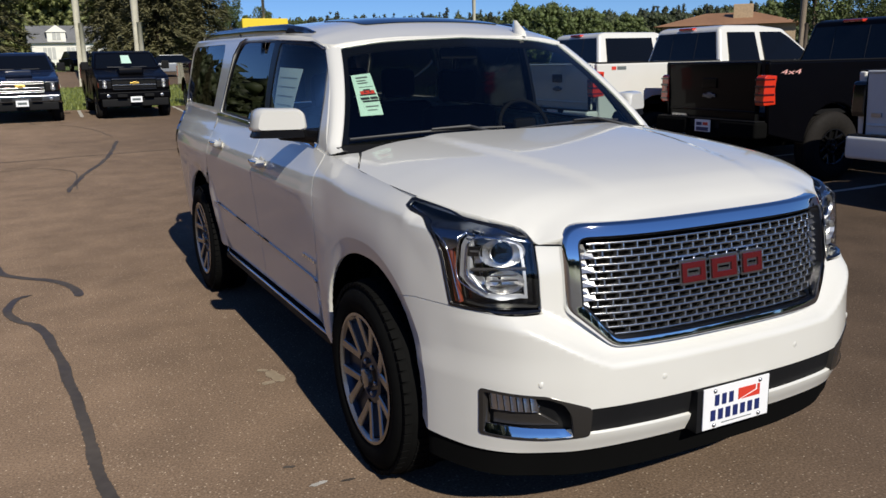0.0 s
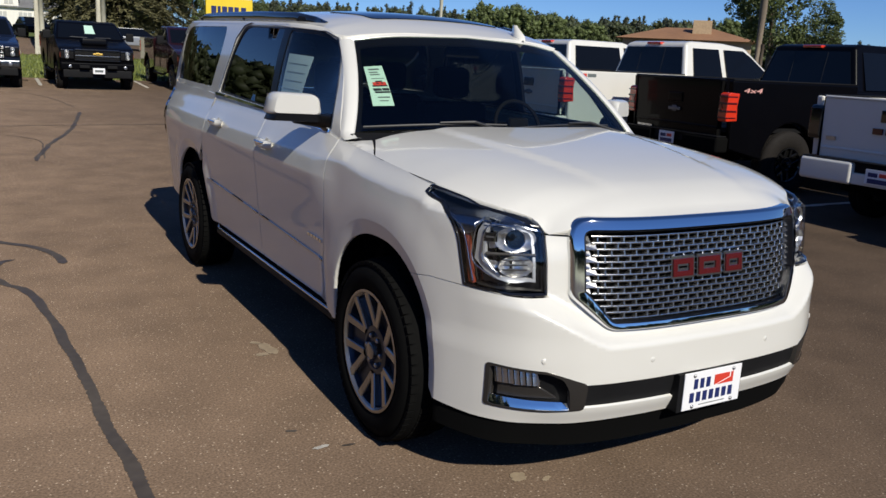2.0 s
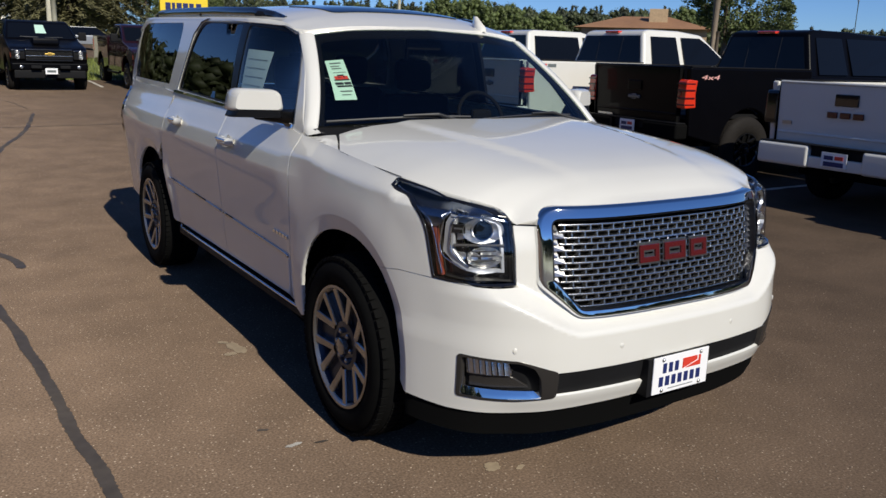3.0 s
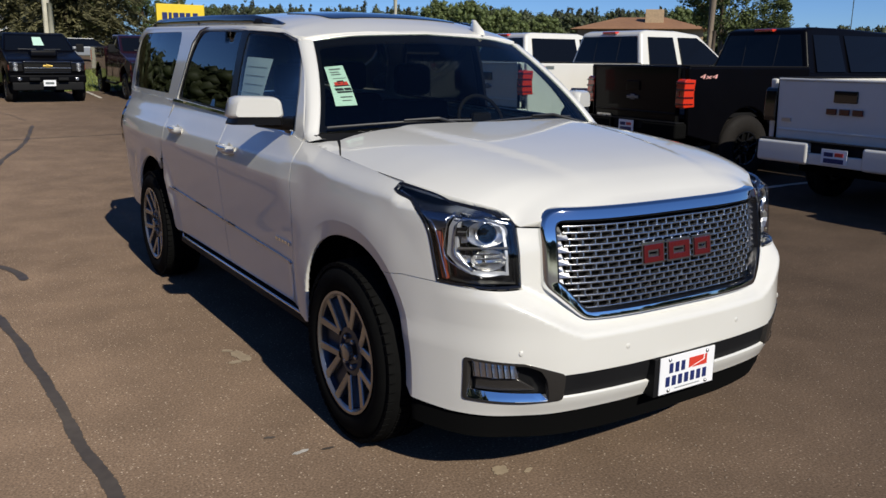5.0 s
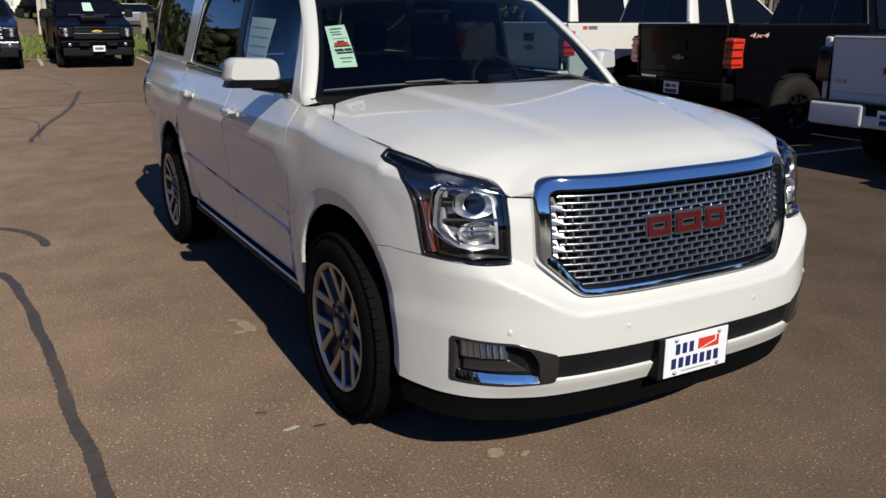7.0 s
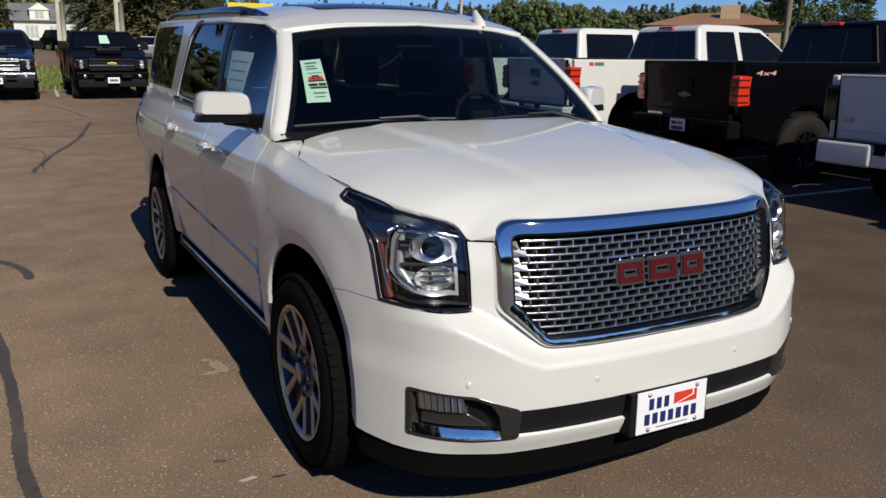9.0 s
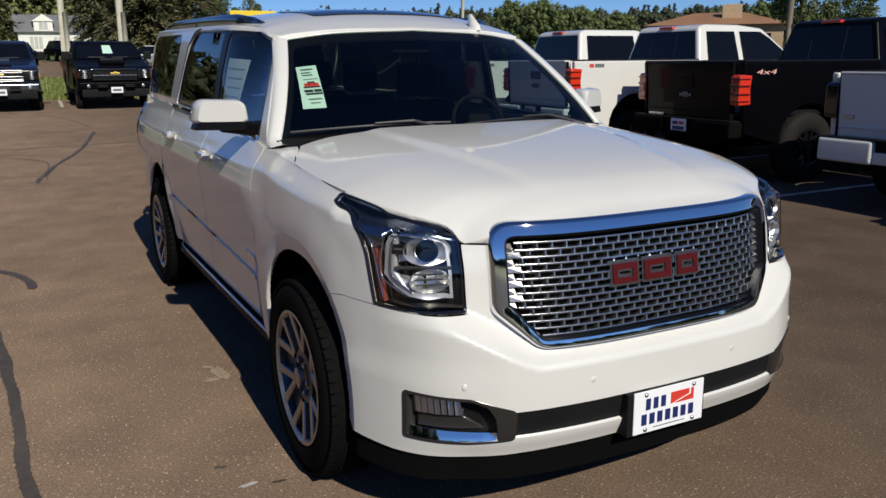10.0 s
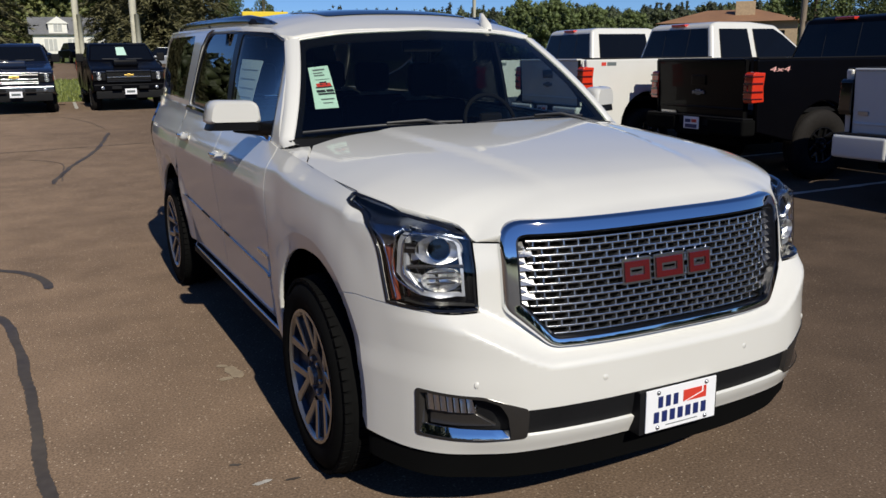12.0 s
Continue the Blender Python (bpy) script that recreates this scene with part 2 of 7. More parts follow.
M_BRICK = plain("tan_brick", (0.40, 0.29, 0.18), 0.9, grain=0.25, size=6, bump=0.4)
M_YELLOW = plain("yellow_sign_face", (0.80, 0.58, 0.03), 0.4, grain=0.05)

# ---- mesh tools ----
import collections


def spline(knots):
    """A smooth curve through (t, v) knots, flat beyond its ends."""
    ts, vs = [k[0] for k in knots], [k[1] for k in knots]
    d = [(vs[i + 1] - vs[i]) / (ts[i + 1] - ts[i]) for i in range(len(ts) - 1)]
    g = [d[0]] + [0 if d[i - 1] * d[i] <= 0 else 2 * d[i - 1] * d[i] / (d[i - 1] + d[i]) for i in range(1, len(d))] + [d[-1]]

    def at(t):
        if t <= ts[0]:
            return vs[0]
        if t >= ts[-1]:
            return vs[-1]
        i = max(k for k in range(len(ts) - 1) if ts[k] <= t)
        w = ts[i + 1] - ts[i]
        p = (t - ts[i]) / w
        return (2 * p**3 - 3 * p**2 + 1) * vs[i] + (p**3 - 2 * p**2 + p) * w * g[i] + (3 * p**2 - 2 * p**3) * vs[i + 1] + (p**3 - p**2) * w * g[i + 1]

    return at


def step(a, b, t):
    p = min(1.0, max(0.0, (t - a) / (b - a)))
    return p * p * (3 - 2 * p)


def raw(name, verts, faces, material, parent=None, label="", smooth=False, angle=None):
    """One mesh object from plain lists."""
    me = bpy.data.meshes.new(name)
    me.from_pydata([tuple(v) for v in verts], [], faces)
    me.materials.append(material)
    me.update()
    if smooth:
        me.shade_smooth()
        if angle:
            me.set_sharp_from_angle(angle=radians(angle))
    ob = new(name, me)
    if parent:
        ob.parent = parent
    return tagged(ob, label) if label else ob


def part(name, bm, material, parent=None, label="", smooth=False, angle=35):
    me = bpy.data.meshes.new(name)
    bm.to_mesh(me)
    bm.free()
    me.materials.append(material)
    if smooth:
        me.shade_smooth()
        flat_normals(me, angle)
    ob = new(name, me)
    if parent:
        ob.parent = parent
    return tagged(ob, label) if label else ob


def flat_normals(me, angle):
    """Normals weighted by area, so that wide faces stay flat between rounded edges."""
    limit, round_v = math.cos(radians(angle)), collections.defaultdict(list)
    polys = [(p.normal.copy(), p.area, tuple(p.vertices)) for p in me.polygons]
    for n, a, vs in polys:
        for i in vs:
            round_v[i].append((n, a))
    out = []
    for n, a, vs in polys:
        for i in vs:
            t = Vector((0, 0, 0))
            for m, b in round_v[i]:
                if m.dot(n) > limit:
                    t += m * b
            out.append(tuple(t.normalized() if t.length > 1e-12 else n))
    me.normals_split_custom_set(out)


def thing(name, label, category, group="", m=None):
    ob = tagged(new(name), label, category, group)
    if m is not None:
        ob.matrix_basis = m
    return ob


def add_box(bm, lo, hi, bevel=0.0, seg=2, m=None):
    ret = bmesh.ops.create_cube(bm, size=1)["verts"]
    c = (Vector(lo) + Vector(hi)) / 2
    s = Vector(hi) - Vector(lo)
    for v in ret:
        v.co = Vector((v.co.x * s.x, v.co.y * s.y, v.co.z * s.z)) + c
    if bevel:
        es = list({e for v in ret for e in v.link_edges})
        made = bmesh.ops.bevel(bm, geom=es, offset=bevel, segments=seg, affect="EDGES", profile=0.5)
        ret = list({v for v in made["verts"]} | {v for v in ret if v.is_valid})
    if m is not None:
        for v in ret:
            v.co = m @ v.co
    return ret


def box(name, lo, hi, material, parent=None, label="", bevel=0.0, m=None, seg=2):
    bm = bmesh.new()
    add_box(bm, lo, hi, bevel, seg, m)
    return part(name, bm, material, parent, label, smooth=bevel > 0, angle=40)


def lathe(profile, seg=40, axis="x", at=(0, 0, 0)):
    """Verts and faces of a profile of (along, radius) turned round an axis."""
    verts, faces = [], []
    n = len(profile)
    for i in range(seg):
        a = 2 * math.pi * i / seg
        for along, r in profile:
            p = {"x": (along, r * math.cos(a), r * math.sin(a)), "z": (r * math.cos(a), r * math.sin(a), along), "y": (r * math.cos(a), along, r * math.sin(a))}[axis]
            verts.append((p[0] + at[0], p[1] + at[1], p[2] + at[2]))
    for i in range(seg):
        j = (i + 1) % seg
        for k in range(n - 1):
            faces.append((i * n + k, i * n + k + 1, j * n + k + 1, j * n + k))
    return verts, faces


def tube(points, radius, seg=8, flat=1.0):
    """Verts and faces of a rod along points; radius may be a list."""
    verts, faces = [], []
    pts = [Vector(p) for p in points]
    for i, p in enumerate(pts):
        d = (pts[min(i + 1, len(pts) - 1)] - pts[max(i - 1, 0)]).normalized()
        side = d.cross(Vector((0, 0, 1)))
        side = side.normalized() if side.length > 1e-4 else Vector((1, 0, 0))
        up = side.cross(d)
        r = radius[i] if isinstance(radius, (list, tuple)) else radius
        for k in range(seg):
            a = 2 * math.pi * k / seg
            verts.append(p + side * (math.cos(a) * r) + up * (math.sin(a) * r * flat))
    for i in range(len(pts) - 1):
        for k in range(seg):
            q = (k + 1) % seg
            faces.append((i * seg + k, i * seg + q, (i + 1) * seg + q, (i + 1) * seg + k))
    faces.append(tuple(range(seg)))
    faces.append(tuple((len(pts) - 1) * seg + k for k in reversed(range(seg))))
    return verts, faces


def rounded(poly, radii, seg=5):
    """A closed outline with its corners rounded."""
    out = []
    n = len(poly)
    for i in range(n):
        p, a, b = Vector(poly[i]), Vector(poly[i - 1]), Vector(poly[(i + 1) % n])
        r = radii[i] if isinstance(radii, (list, tuple)) else radii
        u, v = (a - p), (b - p)
        r = min(r, u.length * 0.48, v.length * 0.48)
        if r < 1e-4:
            out.append(p)
            continue
        s, e = p + u.normalized() * r, p + v.normalized() * r
        for k in range(seg + 1):
            t = k / seg
            out.append(s * (1 - t) ** 2 + p * (2 * t * (1 - t)) + e * t * t)
    return out


def dense(poly, gap, closed=True):
    out = []
    n = len(poly)
    for i in range(n if closed else n - 1):
        a, b = Vector(poly[i]), Vector(poly[(i + 1) % n])
        k = max(1, math.ceil((b - a).length / gap))
        out += [a.lerp(b, j / k) for j in range(k)]
    if not closed:
        out.append(Vector(poly[-1]))
    return out


def inside(p, poly):
    hit = False
    for i in range(len(poly)):
        a, b = poly[i - 1], poly[i]
        if (a[1] > p[1]) != (b[1] > p[1]) and p[0] < (b[0] - a[0]) * (p[1] - a[1]) / (b[1] - a[1]) + a[0]:
            hit = not hit
    return hit


from mathutils.geometry import delaunay_2d_cdt


def patch(name, outline, fn, material, parent, label="", holes=(), gap=0.04, thick=0.02, lift=0.0, middle=(0, 1.8, 0.9), away=None, rim=True, lines=()):
    """A curved panel: a 2D outline with holes, laid on the surface fn(u, v), with its edges turned inwards by thick; creases run along lines."""
    loops = [dense(outline, gap)] + [dense(h, gap) for h in holes]
    pts, edges = [], []
    for lp in loops:
        k = len(pts)
        pts += [Vector((p[0], p[1])) for p in lp]
        edges += [(k + i, k + (i + 1) % len(lp)) for i in range(len(lp))]
    folds = []
    for line in lines:
        run = [p for p in dense(line, gap, False) if inside(p, loops[0]) and not any(inside(p, h) for h in loops[1:])]
        k = len(pts)
        pts += [Vector((p[0], p[1])) for p in run]
        edges += [(k + i, k + i + 1) for i in range(len(run) - 1) if (run[i + 1] - run[i]).length < gap * 1.5]
        folds += run
    lo = [min(p[i] for p in loops[0]) for i in (0, 1)]
    hi = [max(p[i] for p in loops[0]) for i in (0, 1)]
    nx, ny = max(1, int((hi[0] - lo[0]) / gap)), max(1, int((hi[1] - lo[1]) / gap))
    flatb = [p for lp in loops for p in lp] + folds
    arr = np.array([(p[0], p[1]) for p in flatb])
    for i in range(1, nx + 1):
        for j in range(1, ny + 1):
            p = Vector((lo[0] + (i - 0.5 * (j % 2)) * (hi[0] - lo[0]) / (nx + 0.5), lo[1] + j * (hi[1] - lo[1]) / (ny + 1)))
            if inside(p, loops[0]) and not any(inside(p, h) for h in loops[1:]) and ((arr - (p[0], p[1])) ** 2).sum(1).min() > (gap * 0.45) ** 2:
                pts.append(p)
    v2, _, f2, *_ = delaunay_2d_cdt(pts, edges, [], 0, 1e-6)
    tris = []
    for f in f2:
        c = sum((v2[i] for i in f), Vector((0, 0))) / len(f)
        if inside(c, loops[0]) and not any(inside(c, h) for h in loops[1:]):
            tris.append(list(f))
    h = 1e-3
    verts, norms = [], []
    mid = Vector(middle)
    for p in v2:
        q = Vector(fn(p[0], p[1]))
        n = (Vector(fn(p[0] + h, p[1])) - Vector(fn(p[0] - h, p[1]))).cross(Vector(fn(p[0], p[1] + h)) - Vector(fn(p[0], p[1] - h)))
        n = n.normalized() if n.length > 1e-12 else Vector((0, 0, 1))
        out = Vector(away) if away else q - mid
        if n.dot(out) < 0:
            n = -n
        verts.append(q + n * lift)
        norms.append(n)
    faces = []
    count = {}
    facing = 0.0
    for f in tris:
        a, b, c = (v2[i] for i in f)
        if (b - a).cross(c - a) < 0:
            f.reverse()
        a, b, c = (verts[i] for i in f)
        facing += (b - a).cross(c - a).dot(norms[f[0]])
    for f in tris:
        if facing < 0:
            f = f[::-1]
        faces.append(f)
        for i in range(3):
            e = (f[i], f[(i + 1) % 3])
            count[e] = 1
    if rim and thick:
        border = [e for e in count if (e[1], e[0]) not in count]
        base = len(verts)
        idx = {}
        for e in border:
            d = (verts[e[1]] - verts[e[0]])
            for i in e:
                if i not in idx:
                    idx[i] = len(verts)
                    side = d.cross(norms[i])
                    side = side.normalized() if side.length > 1e-9 else norms[i]
                    verts += [verts[i].copy(), verts[i] - norms[i] * thick]
                    norms += [(norms[i] + side * 0.6).normalized(), side]
            a, b = idx[e[0]], idx[e[1]]
            faces.append((a, a + 1, b + 1, b))
    me = bpy.data.meshes.new(name)
    me.from_pydata([tuple(v) for v in verts], [], [tuple(f) for f in faces])
    me.materials.append(material)
    me.shade_smooth()
    me.normals_split_custom_set_from_vertices([tuple(n) for n in norms])
    ob = new(name, me)
    if parent:
        ob.parent = parent
    return tagged(ob, label) if label else ob


def prism(bm, profile, x0, x1, shrink=None):
    """A side profile of (y, z) drawn out from x0 to x1; shrink(y, z) gives each vertex's share of the width."""
    a, b = [], []
    for y, z in profile:
        k = shrink(y, z) if shrink else 1
        a.append(bm.verts.new((x0 * k, y, z)))
        b.append(bm.verts.new((x1 * k, y, z)))
    n = len(profile)
    bm.faces.new(a[::-1]), bm.faces.new(b)
    for i in range(n):
        bm.faces.new((a[i], a[(i + 1) % n], b[(i + 1) % n], b[i]))
    return a + b


def arc(cy, cz, r, a0, a1, n=12):
    return [(cy + r * math.cos(radians(a0 + (a1 - a0) * i / n)), cz + r * math.sin(radians(a0 + (a1 - a0) * i / n))) for i in range(n + 1)]


def letters(name, text, size, m, material, parent, thick=0.002):
    cu = bpy.data.curves.new(name, "FONT")
    cu.body, cu.size, cu.extrude, cu.align_x, cu.align_y = text, size, thick, "CENTER", "CENTER"
    ob = bpy.data.objects.new(name, cu)
    me = bpy.data.meshes.new_from_object(ob)
    me.transform(m)
    me.materials.append(material)
    bpy.data.objects.remove(ob)
    ob = new(name, me)
    ob.parent = parent
    return ob

# ---- ground ----
GROUND = spline([(7, 0.0), (12, 0.07), (24, 0.36), (32, 0.6), (60, 1.9), (90, 2.4), (200, 3.0)])


def ground_z(x, y):
    return GROUND(y) * step(16, 4, x) + GROUND(y) * 0.5 * step(4, 16, x)


def sheet(name, xs, ys, material, lift=0.0, label=""):
    v = [(x, y, ground_z(x, y) + lift) for y in ys for x in xs]
    n = len(xs)
    f = [(j * n + i, j * n + i + 1, j * n + n + i + 1, j * n + n + i) for j in range(len(ys) - 1) for i in range(n - 1)]
    return raw(name, v, f, material, None, label, smooth=True)


def spread(a, b, n):
    return [a + (b - a) * i / n for i in range(n + 1)]


far_x = [-2500, -900, -300, -120] + spread(-60, 60, 40) + [120, 300, 900, 2500]
far_y = [-2500, -900, -300, -120] + spread(-60, 120, 60) + [200, 500, 1200, 3000]
tagged(sheet("ground", far_x, far_y, M_SOIL, -0.03), "grassy ground reaching to the trees", "ground", kind="structure")
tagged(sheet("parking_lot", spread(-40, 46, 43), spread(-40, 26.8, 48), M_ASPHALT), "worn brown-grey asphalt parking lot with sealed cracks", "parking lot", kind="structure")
tagged(sheet("road", spread(-60, 60, 40), spread(39.6, 54, 8), M_ASPHALT, 0.0), "asphalt road beyond the grass", "road", kind="structure")


def ribbon(name, pts, width, material, label, category, lift=0.004, seed=1):
    """A flat winding strip with uneven edges, a little proud of the ground."""
    rnd = random.Random(seed)
    line = []
    ps = [Vector((*p, 0)) for p in pts]
    for i in range(len(ps) - 1):
        p0, p1, p2, p3 = ps[max(i - 1, 0)], ps[i], ps[i + 1], ps[min(i + 2, len(ps) - 1)]
        k = max(2, int((p2 - p1).length / (0.012 if (p1.y < 5 and width > 0.04) else 0.04)))
        for j in range(k):
            t = j / k
            line.append(0.5 * (2 * p1 + (p2 - p0) * t + (2 * p0 - 5 * p1 + 4 * p2 - p3) * t * t + (3 * p1 - p0 - 3 * p2 + p3) * t**3))
    line.append(ps[-1])
    v, f = [], []
    for i, p in enumerate(line):
        d = (line[min(i + 1, len(line) - 1)] - line[max(i - 1, 0)]).normalized()
        side = Vector((-d.y, d.x, 0))
        end = min(1, (i + 0.5) / 6, (len(line) - i - 0.5) / 6)
        wob = width / 2 * end * (1 + 0.30 * noise.noise(p * 5) + 0.16 * noise.noise(p * 40))
        rag = [rnd.uniform(-0.0035, 0.0035) for _ in (0, 1)]
        off = side * 0.02 * noise.noise(p * 2.5 + Vector((9, 0, 0)))
        for q in (p + side * (wob + rag[0]) + off, p - side * (wob + rag[1]) + off):
            v.append((q.x, q.y, ground_z(q.x, q.y) + lift))
    for i in range(len(line) - 1):
        f.append((2 * i, 2 * i + 1, 2 * i + 3, 2 * i + 2))
    return tagged(raw(name, v, f, material), label, category, kind="structure")


ribbon("crack_seal", [(-1.90, -1.6), (-1.95, -0.6), (-1.99, 0.1), (-2.02, 0.55), (-2.04, 1.2), (-2.07, 1.76), (-2.12, 2.4), (-2.2, 2.93), (-2.32, 3.14), (-2.38, 3.45), (-2.33, 3.76), (-2.22, 3.85)], 0.056, M_TAR, "dark winding crack sealer on asphalt", "crack sealer", seed=2)
ribbon("crack_seal", [(-1.90, 3.60), (-1.95, 4.0), (-2.08, 4.28), (-2.28, 4.5), (-2.45, 4.8), (-2.52, 5.4), (-2.56, 6.2), (-2.66, 7.6), (-2.83, 9.6), (-3.1, 12)], 0.070, M_TAR, "dark winding crack sealer on asphalt", "crack sealer", seed=3)
ribbon("crack_seal", [(-1.67, 9.4), (-1.63, 9.7), (-1.43, 10.75), (-1.33, 11.25), (-1.02, 12.4), (-0.87, 13.0), (-0.66, 14.1), (-0.44, 15.5), (-0.30, 16.4)], 0.072, M_TAR, "dark winding crack sealer on asphalt", "crack sealer", seed=4)
ribbon("crack_seal", [(-6.0, 13.9), (-4.0, 14.0), (-2.5, 13.7), (-0.8, 13.9), (1.5, 14.1), (4, 13.8)], 0.04, M_CRACK, "thin dark crack sealer on asphalt", "crack sealer", seed=5)
ribbon("crack", [(-2.87, 11.07), (-2.61, 12.18), (-2.23, 12.49), (-1.88, 12.39), (-1.56, 11.93), (-1.44, 11.35), (-1.55, 9.63)], 0.018, M_CRACK, "thin open crack in the asphalt", "crack", seed=15)
ribbon("crack", [(-2.17, 25.28), (-1.84, 21.92), (-1.59, 21.31), (-1.05, 20.98), (-0.55, 19.39), (-0.29, 17.38)], 0.022, M_CRACK, "thin open crack in the asphalt", "crack", seed=16)
for x in (-3.45, -0.5, 2.47, 5.45):
    ribbon("bay_line", [(x, 23.6), (x + 0.05, 25), (x + 0.1, 26.6)], 0.10, M_LINE, "worn white parking bay line", "bay line", seed=6)
for y in (0.75, 3.75, 6.75):
    ribbon("bay_line", [(5.6, y), (8, y + 0.01), (11.5, y)], 0.10, M_LINE, "worn white parking bay line", "bay line", seed=7)


def blotch(x, y, r, seed, material, name, label, squash=0.6, lift=0.003, tall=0.0):
    rnd = random.Random(seed)
    v = [(x, y, lift + tall)]
    n = 34
    for i in range(n):
        a = 2 * math.pi * i / n
        k = r * (0.85 + 0.22 * rnd.random()) * (1 + 0.35 * math.sin(2 * a + seed))
        v.append((x + k * math.cos(a), y + squash * k * math.sin(a), lift))
    f = [(0, i + 1, (i + 1) % n + 1) for i in range(n)]
    return tagged(raw(name, v, f, material), label, name.replace("_", " "), kind="structure")


blotch(-1.235, -0.02, 0.030, 1, M_LINE, "gum_spot", "pale gum spot pressed on the asphalt")
blotch(-1.12, -0.05, 0.022, 2, M_TAR, "tar_spot", "small dark tar spot on asphalt")
blotch(-1.30, 0.18, 0.022, 3, M_TAR, "tar_spot", "small dark tar spot on asphalt")
blotch(-1.06, 1.24, 0.050, 4, M_SAND, "sand_stain", "pale sandy stain on asphalt", 1.6)
blotch(-1.12, 1.16, 0.028, 14, M_SAND, "sand_stain", "small pale sandy stain on asphalt", 1.2)
blotch(-1.10, 1.36, 0.022, 15, M_SAND, "sand_stain", "small pale sandy stain on asphalt", 1.4)
blotch(-0.60, -0.60, 0.05, 5, M_SAND, "sand_stain", "pale sandy stain on asphalt", 0.55)
blotch(-0.50, -0.66, 0.024, 25, M_SAND, "sand_stain", "small pale sandy stain on asphalt", 0.6)
blotch(2.15, -0.75, 0.028, 6, M_TAR, "tar_spot", "small dark tar spot on asphalt", 0.6)
blotch(-3.0, 7.4, 0.2, 8, M_DUST, "sand_stain", "pale sandy stain on asphalt", 1.3)
blotch(-2.2, 9.3, 0.12, 9, M_DUST, "sand_stain", "pale sandy stain on asphalt", 1.3)

# loose pebbles
rnd = random.Random(11)
v, f = [], []
for _ in range(900):
    x, y = rnd.uniform(-4.5, 3.2), rnd.uniform(-2.0, 5.5)
    r = rnd.uniform(0.003, 0.008)
    k = len(v)
    v += [(x + r, y, 0.002), (x, y + r * 0.8, 0.002), (x - r, y, 0.002), (x, y - r * 0.7, 0.002), (x + r * 0.1, y, r * 0.9)]
    f += [(k, k + 1, k + 4), (k + 1, k + 2, k + 4), (k + 2, k + 3, k + 4), (k + 3, k, k + 4)]
tagged(raw("grit", v, f, M_DUST), "pale grit scattered on the asphalt", "grit", kind="stuff")

# ---- the large white SUV: front axle at y = 0, nose towards -y ----
suv = thing("suv", "long white SUV with chrome mesh grille parked on asphalt", "car", m=Matrix.Translation((0.010, 0, 0)) @ Matrix.Diagonal((1.026, 1, 1, 1)))
PLAN = [(0, -0.992), (0.25, -0.986), (0.45, -0.968), (0.58, -0.942), (0.69, -0.893), (0.78, -0.826), (0.85, -0.735), (0.91, -0.61), (0.953, -0.47), (0.98, -0.33), (0.995, -0.15),
        (1.0, 0.1), (1.0, 1.0), (1.0, 2.0), (1.0, 3.0), (0.995, 3.6), (0.975, 4.15), (0.94, 4.42), (0.87, 4.58), (0.7, 4.66), (0.4, 4.69), (0, 4.70)]
ARC = [0.0]
for (xa, ya), (xb, yb) in zip(PLAN, PLAN[1:]):
    ARC.append(ARC[-1] + math.hypot(xb - xa, yb - ya))
plan_x, plan_y = spline(list(zip(ARC, [p[0] for p in PLAN]))), spline(list(zip(ARC, [p[1] for p in PLAN])))
TABLE = [(plan_x(ARC[-1] * i / 1500), plan_y(ARC[-1] * i / 1500), ARC[-1] * i / 1500) for i in range(1501)]
SHOULDER = spline([(0.20, 0.905), (0.36, 0.925), (0.5, 0.946), (0.7, 0.9645), (0.9, 0.9815), (1.045, 0.9942), (1.07, 0.9955), (1.08, 0.9955), (1.09, 0.9935), (1.15, 0.980), (1.163, 0.9765), (1.175, 0.972), (1.19, 0.9635), (1.25, 0.934), (1.30, 0.908), (1.36, 0.894), (1.5, 0.86)])
# over the front wheel the crease is sharper and its upper side leans further in
FENDER = spline([(0.20, 0.93), (0.36, 0.950), (0.5, 0.970), (0.7, 0.984), (0.85, 0.986), (1.0, 0.980), (1.165, 0.9705), (1.178, 0.968), (1.19, 0.961), (1.25, 0.908), (1.30, 0.884), (1.36, 0.866), (1.5, 0.83)])
RISE = spline([(-0.8, 0.17), (-0.5, 0.13), (-0.40, 0.085), (-0.33, 0.052), (-0.23, 0.042), (0.15, 0.026), (0.45, 0.0), (0.8, 0.0)])
LEANS = spline([(0.15, 0.10), (0.36, 0.045), (0.44, 0.012), (0.55, 0.0), (0.660, 0.0), (0.670, 0.003), (0.702, 0.039), (0.714, 0.0445), (0.73, 0.047), (0.78, 0.053), (0.85, 0.060), (1.0, 0.076), (1.09, 0.094), (1.2, 0.17)])
ARCH_R, FLARE = 0.505, 0.570  # wheel opening: height over the hub, and the flare's edge on the same scale
ARCH_F, ARCH_B, ARCH_N = 0.436 / 0.505, 0.462 / 0.505, 2.3  # its reach before and behind the hub against its height, and how square it is


def arch_reach(dy, dz):
    return (abs(dy / (ARCH_B if dy > 0 else ARCH_F)) ** ARCH_N + abs(dz) ** ARCH_N) ** (1 / ARCH_N)


def arch_point(cy, deg, r):
    c, d = math.cos(radians(deg)), math.sin(radians(deg))
    return (cy + (ARCH_B if c > 0 else ARCH_F) * r * math.copysign(abs(c) ** (2 / ARCH_N), c), 0.41 + r * math.copysign(abs(d) ** (2 / ARCH_N), d))


REARLEAN = spline([(0.3, 0.06), (0.6, 0.0), (0.9, 0.02), (1.1, 0.05), (1.4, 0.10)])


